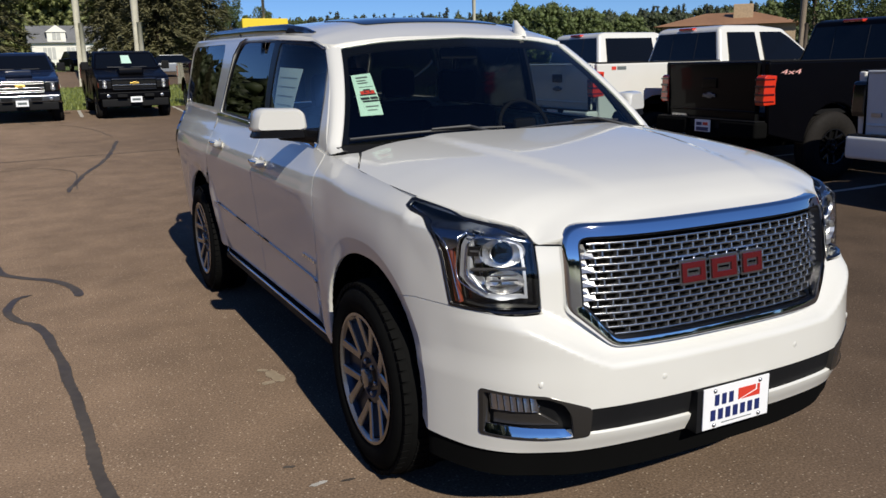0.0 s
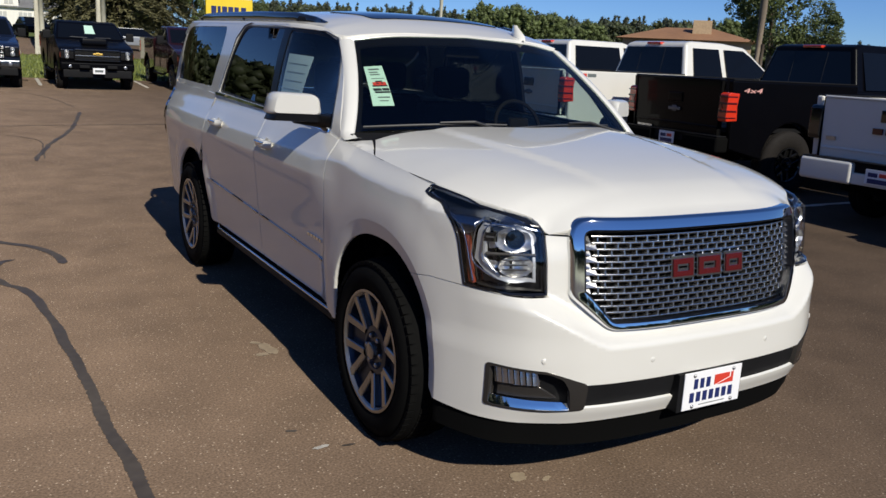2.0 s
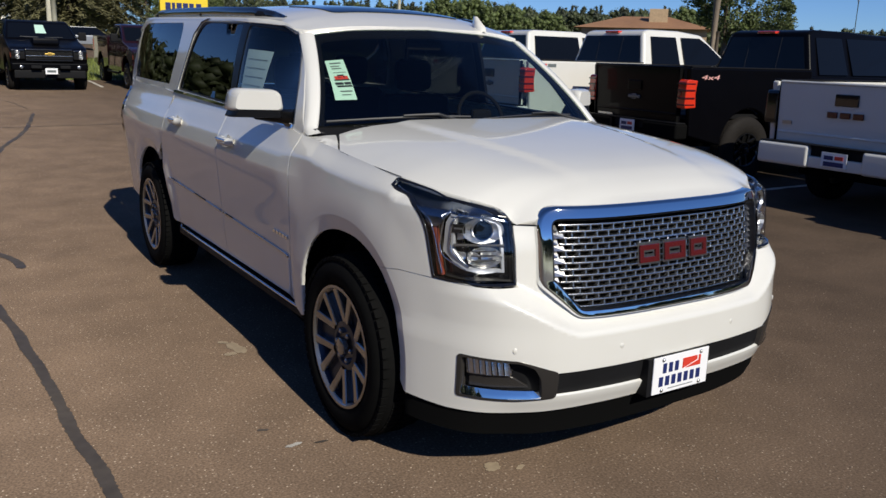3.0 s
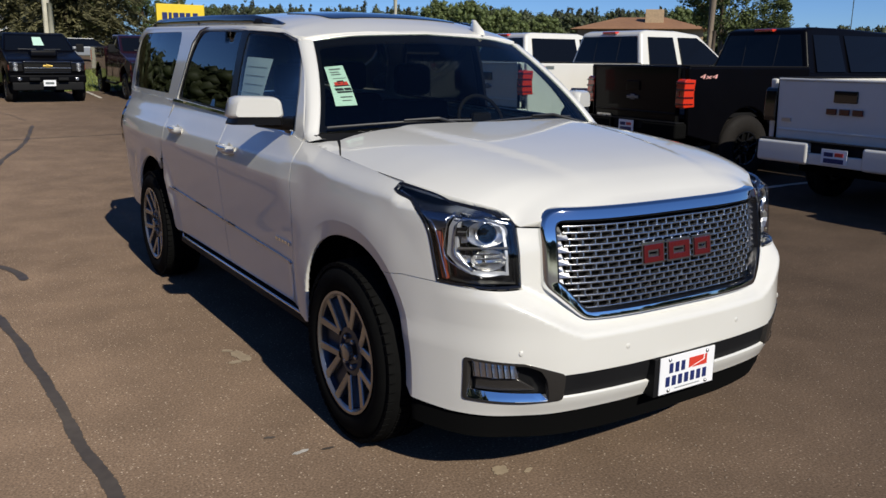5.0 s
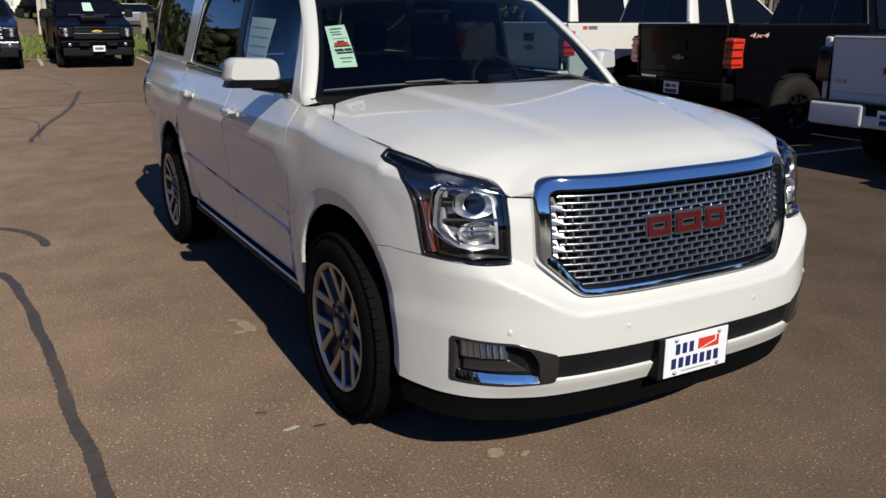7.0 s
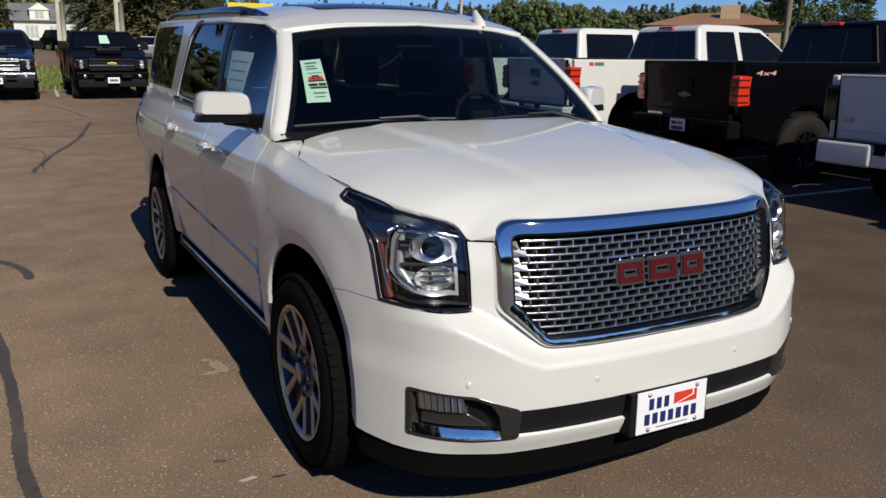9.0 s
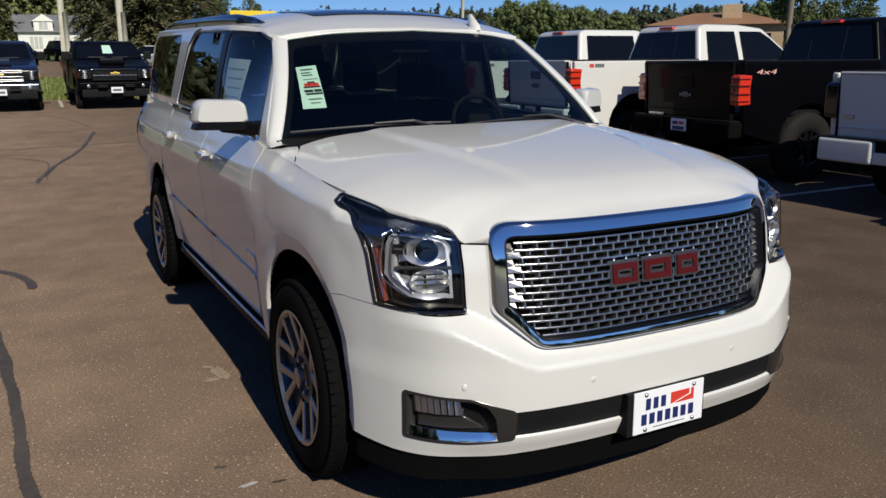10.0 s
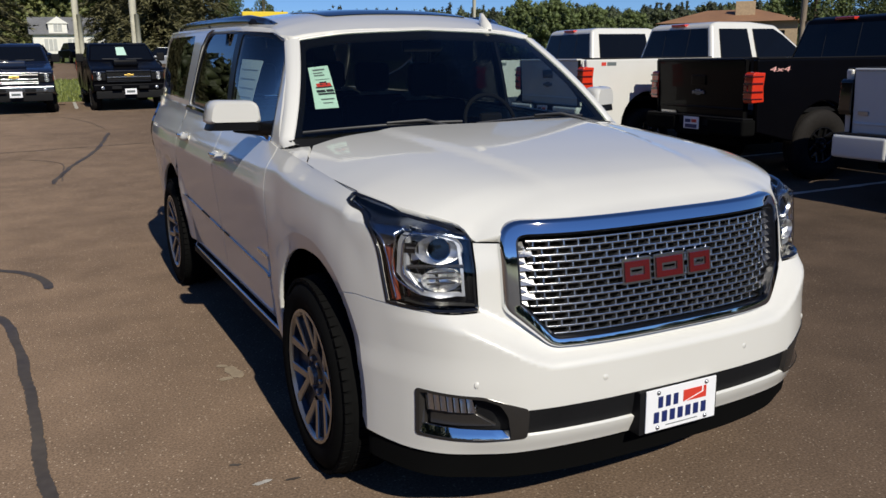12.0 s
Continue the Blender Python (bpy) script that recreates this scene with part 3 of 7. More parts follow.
def flank(y, z):
    """Half width of the body at a height."""
    low = 0.09 * step(-0.25, -0.45, y)
    ze = z + RISE(y) * step(0.95 + low, 1.08 + 0.8 * low, z)
    k = step(0.75, 0.40, y)
    w = SHOULDER(ze) * (1 - k) + FENDER(ze) * k if k else SHOULDER(ze)
    if z < 0.7 and y < 0.3:
        w += max(0.0, 0.994 - w) * step(0.3, -0.3, y) * step(0.72, 0.60, z)
    for cy in (0.0, 3.302):
        r = arch_reach(y - cy, z - 0.41)
        if r < 0.76:
            w += (0.004 + (0.25 + 0.45 * step(0.12, 0.32, z - 0.41)) * max(0.0, 0.986 - w)) * step(0.76, FLARE + 0.02, r) - 0.25 * max(0.0, FLARE - r) * step(0.42, 0.10, y - cy)
            w -= 0.005 * min(1.0, max(0.0, (0.514 - r) / 0.009)) * step(0.30, 0.40, z) * (1.0 if cy < 1 else step(cy + 0.42, cy + 0.2, y))
    return w


def shell(u, z):
    """The body's skin: u runs round the plan from the nose, to either side."""
    s, a = (1 if u >= 0 else -1), abs(u)
    px, py = plan_x(a), plan_y(a)
    fw = step(0.96, 0.68, px) if py < 0.5 else 0
    zs = z - 0.135 * step(0.46, 0.82, px) * step(0.60, 0.70, z)
    more = 0.055 * step(0.35, 0.66, px) * step(0.90, 0.74, px) * step(0.69, 0.77, zs)
    rw = step(0.99, 0.8, px) if py > 3 else 0
    return Vector((s * px * flank(py, z), py + LEANS(zs if z < 0.95 else max(zs, z - 0.135 * step(1.05, 0.95, z) * step(0.46, 0.82, px))) * fw + more - REARLEAN(z) * rw, z))


def lamp_skin(u, z):
    """The skin of the headlamp, which runs straight on where the bumper's ledge begins."""
    low = shell(u, 0.925)
    return shell(u, z) if z > 0.925 else low + (shell(u, 0.955) - low) * ((z - 0.925) / 0.03) * 0.6 + Vector((0, 0, (z - 0.925) * 0.4))


def front_u(x, z=0.8):
    """u of a place on the nose by its x."""
    want, last = abs(x), (0.0, 0.0)
    for px, py, a in TABLE:
        w = px * flank(py, z)
        if w >= want:
            a = last[1] + (a - last[1]) * (want - last[0]) / max(1e-9, w - last[0])
            return math.copysign(a, x) if x else 0.0
        last = (w, a)
    return 0.0


def side_u(y, s=-1):
    last = (-1.0, 0.0)
    for px, py, a in TABLE:
        if py >= y and px > 0.8:
            return s * (last[1] + (a - last[1]) * min(1.0, (y - last[0]) / max(1e-9, py - last[0])))
        last = (py, a)
    return s * ARC[-1]


def fz(pts, s=1):
    """Nose points (x, z) to (u, z)."""
    return [Vector((front_u(s * x, z), z)) for x, z in pts]


def sz(pts, s=-1):
    """Flank points (y, z) to (u, z)."""
    return [Vector((side_u(y, s), z)) for y, z in pts]


HUBS = (0.0, 3.302)
BELT = spline([(0.3, 1.255), (0.6, 1.285), (0.75, 1.30), (1.6, 1.325), (2.8, 1.352), (4.5, 1.37)])


def arch(cy, a0, a1, n=18):
    """Wheel opening from angle to angle, seen from the flank (angles from +y upwards)."""
    return [arch_point(cy, a0 + (a1 - a0) * i / n, ARCH_R) for i in range(n + 1)]


def folds(cy, s, y0, y1):
    """Lines along the wheel flare and the shoulder crease, for the panels to bend on."""
    out = []
    for r in (0.515, FLARE - 0.003, FLARE + 0.003):
        out.append(sz([arch_point(cy, a, r) for a in range(-6, 187, 3)], s))
    for h in (1.078, 1.092, 1.162, 1.180, 1.193):
        out.append(sz([(y0 + (y1 - y0) * i / 40, h - RISE(y0 + (y1 - y0) * i / 40)) for i in range(41)], s))
    return out


# grille opening and lamp outlines on the nose (x, z)
GRILLE = rounded([(-0.598, 1.128), (-0.598, 0.845), (-0.470, 0.722), (0.470, 0.722), (0.598, 0.845), (0.598, 1.128)], [0.085, 0.02, 0.03, 0.03, 0.02, 0.085], 10)
FOG = rounded([(0.852, 0.583), (0.70, 0.577), (0.64, 0.555), (0.575, 0.530), (0.575, 0.438), (0.70, 0.428), (0.852, 0.428)], [0.02, 0.05, 0.03, 0.002, 0.002, 0.05, 0.02], 4)


def smooth_line(pts, n=5):
    """An open line drawn as a smooth curve through its points."""
    out, p = [], [Vector(q) for q in pts]
    for i in range(len(p) - 1):
        a, b, c, d = p[max(0, i - 1)], p[i], p[i + 1], p[min(len(p) - 1, i + 2)]
        for k in range(n):
            t = k / n
            out.append(0.5 * (2 * b + (c - a) * t + (2 * a - 5 * b + 4 * c - d) * t * t + (3 * b - a - 3 * c + d) * t**3))
    return out + [p[-1]]


LAMP_BACK = [tuple(q) for q in smooth_line([(-0.316, 1.163), (-0.36, 1.146), (-0.43, 1.124), (-0.50, 1.090), (-0.545, 1.035), (-0.572, 0.95), (-0.598, 0.855)])]
LAMP_CREST = [(-0.56, 1.146), (-0.50, 1.162), (-0.42, 1.176), (-0.335, 1.190), (-0.318, 1.186)]


def lamp_outline(s, grow=0.0):
    """Headlamp outline on the skin (u, z): inner edge on the nose, sweeping back along the flank."""
    a = fz([(0.672, 0.845), (0.672, 1.072), (0.682, 1.090), (0.71, 1.110), (0.76, 1.130)], s)
    return a + sz(LAMP_CREST + LAMP_BACK, s)


def ring_offset(poly, d):
    """The outline drawn in by d."""
    out = []
    n = len(poly)
    for i in range(n):
        a, p, b = Vector(poly[i - 1]), Vector(poly[i]), Vector(poly[(i + 1) % n])
        t = (b - a).normalized()
        out.append(Vector((p[0] - t[1] * d, p[1] + t[0] * d)))
    return out


for s in (-1, 1):
    # fender
    out = [(-0.316, 1.189)] + [(y + 0.003, z - 0.001) for y, z in LAMP_BACK[:-1]] + [(-0.597, 0.8545)] + [(-0.43, 0.8535)] + arch(0.0, 126, 0, 24) + [(0.50, 0.405), (0.50, 0.400), (0.575, 0.440), (0.578, 1.05), (0.578, 1.266), (0.43, 1.256), (0.27, 1.242), (0.1, 1.228), (-0.1, 1.213)]
    patch("fender", sz(out, s), shell, M_WHITE, suv, thick=0.018, gap=0.014, lines=folds(0.0, s, -0.31, 0.575))
    # front door
    out = [(0.586, 1.264), (0.586, 0.45), (1.655, 0.45), (1.655, BELT(1.655) - 0.012)] + [(y, BELT(y) - 0.012) for y in (1.3, 1.0, 0.8, 0.7)]
    front_door = patch("front_door", sz(rounded(out, [0.0, 0.03, 0.03] + [0] * 5, 3), s), shell, M_WHITE, suv, thick=0.03, gap=0.026, lines=folds(0.0, s, 0.59, 1.65))
    a = arch(3.302, 180, 118, 8)
    out = [(1.663, BELT(1.663) - 0.012), (1.663, 0.45), (2.76, 0.45), (2.815, 0.47)] + a[1:] + [(2.90, 1.0), (2.86, 1.1), (2.84, BELT(2.84) - 0.012)] + [(y, BELT(y) - 0.012) for y in (2.5, 2.1)]
    # keep the door clear of the wheel opening
    rear_door = patch("rear_door", sz([p for p in out if not (p in a[5:])], s), shell, M_WHITE, suv, thick=0.03, gap=0.022, lines=folds(3.302, s, 1.67, 2.84))
    out = [(2.848, BELT(2.84) - 0.012), (2.868, 1.1), (2.908, 1.0)] + arch(3.302, 128, 0, 20)[1:] + [(3.84, 0.42), (4.45, 0.45), (4.66, 0.5)]
    q = sz(out, s) + [Vector((s * (ARC[-1] - 0.75), z)) for z in (0.6, 0.9, 1.2)] + sz([(4.5, BELT(4.5) - 0.005)], s)[:0]
    q += [Vector((s * (ARC[-1] - 0.75), 1.364))] + sz([(y, BELT(y) - 0.004) for y in (4.3, 4.0, 3.5, 3.1)], s)
    patch("quarter_panel", q, shell, M_WHITE, suv, thick=0.02, gap=0.018, lines=folds(3.302, s, 2.91, 4.3))
    # chrome belt strip, body side strip
    out = [(y, BELT(y) - 0.012) for y in (0.72, 1.0, 1.5, 2.0, 2.5, 2.86)] + [(y, BELT(y) + 0.004) for y in (2.86, 2.5, 2.0, 1.5, 1.0, 0.72)]
    patch("belt_strip", sz(out, s), shell, M_CHROME, suv, "thin chrome strip below the windows", thick=0.012, lift=0.006, gap=0.08)
    for y0, y1 in ((0.62, 1.645), (1.675, 2.80)):
        z = lambda y: 0.665 + 0.040 * (y - 0.6)
        out = [(y0, z(y0) - 0.0055), (y1, z(y1) - 0.0055), (y1, z(y1) + 0.0055), (y0, z(y0) + 0.0055)]
        patch("side_moulding", sz(rounded(out, 0.008, 2), s), shell, M_SATIN, front_door if y0 < 1 else rear_door, "satin body side moulding", thick=0.010, lift=0.007, gap=0.06)
    # door handles
    for door, y0 in ((front_door, 1.36), (rear_door, 2.42)):
        zc = 1.150 if y0 < 2 else 1.175
        pts = [Vector((s * (flank(y0 + d, zc) + off), y0 + d, zc)) for d, off in ((0.0, 0.004), (0.015, 0.026), (0.06, 0.034), (0.13, 0.034), (0.185, 0.024), (0.205, 0.004))]
        v, f = tube(pts, [0.020, 0.024, 0.023, 0.022, 0.022, 0.018], 10)
        raw("door_handle", v, f, M_WHITE, door, "white pull handle with chrome strip", smooth=True)
        v, f = tube([p + Vector((s * 0.019, 0, 0.010)) for p in pts[1:5]], [0.006, 0.009, 0.009, 0.006], 8)
        raw("chrome_strip", v, f, M_CHROME, door, "chrome strip on the handle", smooth=True)
        v, f = lathe([(0.0, 0.0), (0.003, 0.035), (0.0, 0.042)], 20, "x", (s * (flank(y0 + 0.1, zc) - 0.001), y0 + 0.1, zc - 0.008))
        raw("handle_recess", v, f, M_WHITE, door, "shaded finger recess behind the handle", smooth=True)
    # lettered script badge drawn as plain bars
    for k, w in enumerate((0.020, 0.028, 0.026, 0.028, 0.030)):
        y0 = 0.62 + 0.042 * k
        x = s * (flank(y0, 0.762) + 0.003)
        box("badge_bar", (x - 0.004, y0, 0.754), (x + 0.004, y0 + w, 0.772), M_CHROME, front_door, "small chrome badge bar", bevel=0.002)
    # lower sill and running board
    out = [(0.50, 0.44), (2.80, 0.44), (2.80, 0.35), (0.50, 0.35)]
    patch("sill", sz(out, s), shell, M_DARK, suv, "black lower sill", thick=0.05, lift=-0.02, gap=0.08)
    prof = [(0.80, 0.428), (0.945, 0.428), (0.965, 0.418), (0.965, 0.392), (0.935, 0.375), (0.80, 0.375)]
    v, f, ys = [], [], (0.44, 0.49, 2.62, 2.72)
    for k, y in enumerate(ys):
        pull = 0.05 if k in (0, 3) else 0
        v += [(s * (x - pull), y, z) for x, z in prof]
    for k in range(len(ys) - 1):
        for i in range(6):
            f.append((k * 6 + i, k * 6 + (i + 1) % 6, k * 6 + 6 + (i + 1) % 6, k * 6 + 6 + i))
    f += [tuple(range(6)), tuple(range(18, 24))]
    rb = raw("running_board", v, f, M_TRIM, suv, "black running board with chrome edge")
    v, f = tube([(s * 0.932, 0.45, 0.428), (s * 0.957, 0.51, 0.428), (s * 0.957, 2.60, 0.428), (s * 0.928, 2.71, 0.428)], 0.007, 8)
    raw("chrome_edge", v, f, M_CHROME, rb, "chrome running board edge", smooth=True)
    # headlamp
    lo = lamp_outline(s)
    lamp = patch("headlamp", lo, lamp_skin, M_GLOSSBLK, suv, "clear headlamp with black bezel, amber side reflector and chrome bowl", thick=0.03, lift=-0.055, gap=0.03)
    top = fz([(0.678, 1.070), (0.686, 1.087), (0.712, 1.108), (0.765, 1.128)], s) + sz([(-0.56, 1.144), (-0.50, 1.160), (-0.42, 1.174), (-0.335, 1.186), (-0.330, 1.163), (-0.375, 1.148), (-0.44, 1.127), (-0.515, 1.088), (-0.56, 1.045), (-0.590, 1.045)], s) + fz([(0.884, 1.060), (0.880, 1.098), (0.850, 1.112), (0.78, 1.098)], s)
    patch("upper_bezel", top, lambda u, z: shell(u, z) + Vector((-s * 0.5, 0.5, 0)) * max(0.0, z - 1.09), M_LAMPDARK, lamp, "smoked chrome upper bezel", thick=0.012, lift=-0.012, gap=0.02)
    amb = sz([(-0.572, 1.062), (-0.564, 1.045), (-0.588, 0.96), (-0.611, 0.868), (-0.630, 0.866), (-0.606, 0.96), (-0.582, 1.058)], s)
    patch("side_reflector", amb, shell, M_AMBER, lamp, "amber side reflector", thick=0.02, lift=-0.016, gap=0.02)
    edge = smooth_line([shell(side_u(y, s), z) - Vector((s * 0.010, -0.006, 0)) for y, z in ((-0.345, 1.160), (-0.42, 1.130), (-0.50, 1.098), (-0.560, 1.066), (-0.590, 1.01), (-0.612, 0.94), (-0.634, 0.875))], 5)
    v, f = tube(edge, 0.0024, 6)
    raw("chrome_line", v, f, M_CHROME, lamp, "thin chrome line before the amber reflector", smooth=True)
    g_out = [(0.704, 1.056), (0.712, 1.080), (0.78, 1.100), (0.846, 1.110), (0.868, 1.096), (0.880, 1.064), (0.888, 0.960), (0.868, 0.922), (0.833, 0.896), (0.704, 0.887)]
    g_in = [(0.713, 1.050), (0.720, 1.068), (0.78, 1.086), (0.838, 1.094), (0.854, 1.083), (0.863, 1.058), (0.869, 0.968), (0.851, 0.934), (0.824, 0.908), (0.713, 0.899)]
    patch("light_guide", fz(g_out, s), shell, M_GUIDE, lamp, "silver light guide round the lamp", thick=0.030, lift=-0.020, gap=0.010, holes=[fz(g_in, s)])
    for line, deep in ((g_in[2:-1], 0.014), (g_out[3:-1], 0.014)):
        v, f = tube(smooth_line([shell(front_u(s * x, z), z) + Vector((-s * 0.6 * deep, 0.8 * deep, 0)) for x, z in line], 4), 0.0028, 6)
        raw("guide_edge", v, f, M_CHROME, lamp, "bright edge of the light guide", smooth=True)
    # the bowl behind: stepped facets of bright metal
    bowl = lambda u, z: shell(u, z) + Vector((0, 0.010 * abs(math.sin((z - 0.87) * 42)) + 0.005 * math.cos(u * 90), 0))
    patch("reflector_bowl", fz(g_in, s), bowl, M_BOWL, lamp, "faceted chrome reflector", thick=0.01, lift=-0.058, gap=0.010)
    n = Vector((s * 0.36, -0.93, 0.04)).normalized()
    turn = n.to_track_quat("Z", "Y").to_matrix().to_4x4()
    c = shell(front_u(s * 0.768, 1.040), 1.040) - n * 0.016
    for name, mat, prof, lab, sq in (("projector_bowl", M_BOWL, [(-0.030, 0.036), (-0.022, 0.050), (-0.008, 0.064), (0.000, 0.068)], "chrome bowl round the projector", (1.12, 0.72)),
                                     ("projector_ring", M_CHROME, [(-0.05, 0.038), (-0.006, 0.0395), (-0.001, 0.0375), (-0.004, 0.034), (-0.02, 0.033)], "chrome ring", (1, 1)),
                                     ("projector_lens", M_AUTOGLASS, [(-0.022, 0.034), (-0.012, 0.030), (-0.003, 0.019), (0.001, 0.008), (0.002, 0.0005)], "dark round lens", (1, 1))):
        v, f = lathe(prof, 32, "z")
        raw(name, [Matrix.Translation(c) @ turn @ Matrix.Diagonal((*sq, 1, 1)) @ Vector(p) for p in v], f, mat, lamp, lab, smooth=True, angle=35)
    c = shell(front_u(s * 0.770, 0.944), 0.944) - n * 0.014
    v, f = lathe([(-0.050, 0.0005), (-0.046, 0.016), (-0.036, 0.034), (-0.016, 0.050), (0.000, 0.056)], 14, "z")
    raw("lower_bowl", [Matrix.Translation(c) @ turn @ Matrix.Diagonal((1.18, 0.72, 1, 1)) @ Vector(p) for p in v], f, M_BOWL, lamp, "faceted chrome lower reflector")
    for h in (0.020, 0.002, -0.016):
        p = Matrix.Translation(c) @ turn @ Vector((0, 0, -0.018)) + Vector((0, 0, h))
        q = Vector((s * 0.93, 0.36, 0)).normalized() * 0.046
        v, f = tube([p - q, p, p + q], [0.003, 0.0055, 0.003], 5)
        raw("reflector_step", v, f, M_CHROME, lamp, "bright step in the reflector")
    c0, c1 = (shell(front_u(s * x, 0.984), 0.984) - n * 0.022 for x in (0.858, 0.700))
    v, f = tube([c0, (c0 + c1) / 2, c1], 0.007, 6)
    raw("lamp_divider", v, f, M_BEZEL, lamp, "dark bar between the two lamps")
    p = shell(front_u(s * 0.846, 1.046), 1.046) - n * 0.024
    q = Vector((s * 0.70, 0.71, 0)) * 0.026
    v = [p - q + Vector((0, 0, -0.017)), p + q + Vector((0, 0, -0.017)), p + q + Vector((0, 0, 0.016)), p - q + Vector((0, 0, 0.016))]
    v += [w - n * 0.02 for w in v]
    marker = raw("marker_lamp", v, [(0, 1, 2, 3), (7, 6, 5, 4), (0, 4, 5, 1), (1, 5, 6, 2), (2, 6, 7, 3), (3, 7, 4, 0)], M_GLOSSBLK, lamp, "black marker lamp block")
    v, f = tube([p - q * 0.75 + n * 0.001, p + q * 0.6 + n * 0.001], 0.0035, 5)
    raw("marker_bar", v, f, M_SATIN, marker, "pale bar on the block")
    rim_line = dense(lo, 0.02)
    turn_way = 1 if sum(rim_line[i - 1][0] * rim_line[i][1] - rim_line[i][0] * rim_line[i - 1][1] for i in range(len(rim_line))) > 0 else -1
    patch("lamp_gasket", rim_line, shell, M_GLOSSBLK, lamp, "black edge of the lens", holes=[ring_offset(rim_line, turn_way * 0.007)], thick=0.010, gap=0.03, lift=0.002)
    lens = patch("lens", lo, lamp_skin, M_LENS, lamp, "clear plastic lens", thick=0.012, gap=0.035, lift=0.001)
    lens.visible_shadow = False
    # fog lamp set into the bumper
    fo = fz(FOG, s)
    surround = patch("fog_lamp", fo, shell, M_TRIM, suv, "fog lamp in dark surround with chrome strip", thick=0.02, lift=-0.045, gap=0.03)
    ring = fz([(0.858, 0.589), (0.70, 0.583), (0.637, 0.560), (0.569, 0.536), (0.569, 0.432), (0.70, 0.422), (0.858, 0.422)], s)
    patch("fog_bezel", rounded(ring, 0.015, 3), shell, M_BEZEL, surround, "dark grey bezel", holes=[fz(rounded([(0.850, 0.580), (0.70, 0.574), (0.655, 0.555), (0.632, 0.515), (0.618, 0.430), (0.70, 0.428), (0.850, 0.430)], 0.012, 3), s)], thick=0.05, lift=0.004, gap=0.03)
    patch("fog_chrome", fz([(0.848, 0.462), (0.640, 0.458), (0.618, 0.430), (0.848, 0.430)], s), lambda u, z: shell(u, z) + Vector((0, 0.6 * (z - 0.43), 0)), M_CHROME, surround, "chrome strip", thick=0.03, lift=0.001, gap=0.03)
    patch("fog_glass", fz([(0.846, 0.575), (0.725, 0.570), (0.735, 0.522), (0.846, 0.515)], s), lambda u, z: shell(u, z) + Vector((0, 0.0016 * math.sin(u * 260) + 0.25 * (z - 0.545), 0)), M_MESH, surround, "ribbed clear fog lamp", thick=0.03, lift=-0.022, gap=0.0045)
    patch("fog_shelf", fz([(0.838, 0.508), (0.735, 0.513), (0.665, 0.464), (0.838, 0.460)], s), shell, M_BEZEL, surround, "grey shelf below the lamp", thick=0.02, lift=-0.03, gap=0.03)

# bumper cover with openings
half = []
left = [(-0.600, 0.850), (-0.43, 0.850)] + arch(0.0, 126.6, 180, 14) + [(-0.48, 0.37)]
outl = fz([(0.0, 1.098), (-0.672, 1.060), (-0.676, 0.838)], 1)
outl = [Vector((front_u(-0.60, 1.058), 1.058)), Vector((front_u(-0.667, 1.06), 1.061)), Vector((front_u(-0.667, 0.84), 0.838))] + sz(left, -1)
low = [Vector((front_u(x, 0.37), z)) for x, z in ((-0.88, 0.362), (-0.7, 0.366), (-0.5, 0.370), (-0.2, 0.372))]
outl = outl + low
mirror = [Vector((-p[0], p[1])) for p in reversed(outl)]
INTAKE = rounded([(-0.572, 0.532), (-0.572, 0.437), (0.572, 0.437), (0.572, 0.532)], 0.004, 2)
bumper = patch("bumper_cover", outl + mirror, shell, M_WHITE, suv, "white front bumper cover with round parking sensors", holes=[fz(GRILLE), fz(FOG), [Vector((-p[0], p[1])) for p in fz(FOG)], fz(INTAKE)], thick=0.04, gap=0.014, lines=[q for sd in (-1, 1) for q in folds(0.0, sd, -0.6, -0.4)[1:3]])
patch("lower_intake", fz([(-0.58, 0.54), (-0.58, 0.43), (0.58, 0.43), (0.58, 0.54)]), shell, M_TRIM, suv, "black lower intake", thick=0.01, lift=-0.014, gap=0.04)
dam = [Vector((p[0] * 0.995, 0.372)) for p in (sz([(-0.455, 0)], -1) + fz([(-0.8, 0.37), (-0.5, 0.37), (0, 0.37), (0.5, 0.37), (0.8, 0.37)]) + sz([(-0.455, 0)], 1))]
dam += [Vector((p[0] * 0.98, z)) for p, z in zip(sz([(-0.45, 0)], 1) + fz([(0.75, 0.25), (0.35, 0.25), (-0.35, 0.25), (-0.75, 0.25)]) + sz([(-0.45, 0)], -1), (0.27, 0.262, 0.25, 0.25, 0.262, 0.27))]
patch("air_dam", dam, shell, M_DARK, suv, "black lower air dam", thick=0.05, lift=-0.012, gap=0.04)
for x, z in ((-0.715, 0.622), (-0.305, 0.607), (0.305, 0.607), (0.715, 0.622)):
    c = shell(front_u(x, z), z)
    n = Vector((0.3 * x, -0.95, 0)).normalized()
    v, f = lathe([(-0.004, 0.012), (0.0003, 0.0115), (-0.0004, 0.0105), (0.0004, 0.0098), (0.0005, 0.0005)], 16, "z")
    turn = n.to_track_quat("Z", "Y").to_matrix().to_4x4()
    raw("parking_sensor", [Matrix.Translation(c) @ turn @ Vector(p) for p in v], f, M_WHITE, bumper, smooth=True)


grille = thing("grille", "", "")
grille.parent = suv
poly = dense(GRILLE, 0.012)
sign = 1 if sum(poly[i - 1][0] * poly[i][1] - poly[i][0] * poly[i - 1][1] for i in range(len(poly))) > 0 else -1


def nose(x, z):
    """The even curve that the grille lies on."""
    return Vector((x, -0.917 + 0.048 * x * x + 0.70 * x**4 + 0.135 * (z - 1) + 1.4 * max(0.0, z - 1) ** 2, z))


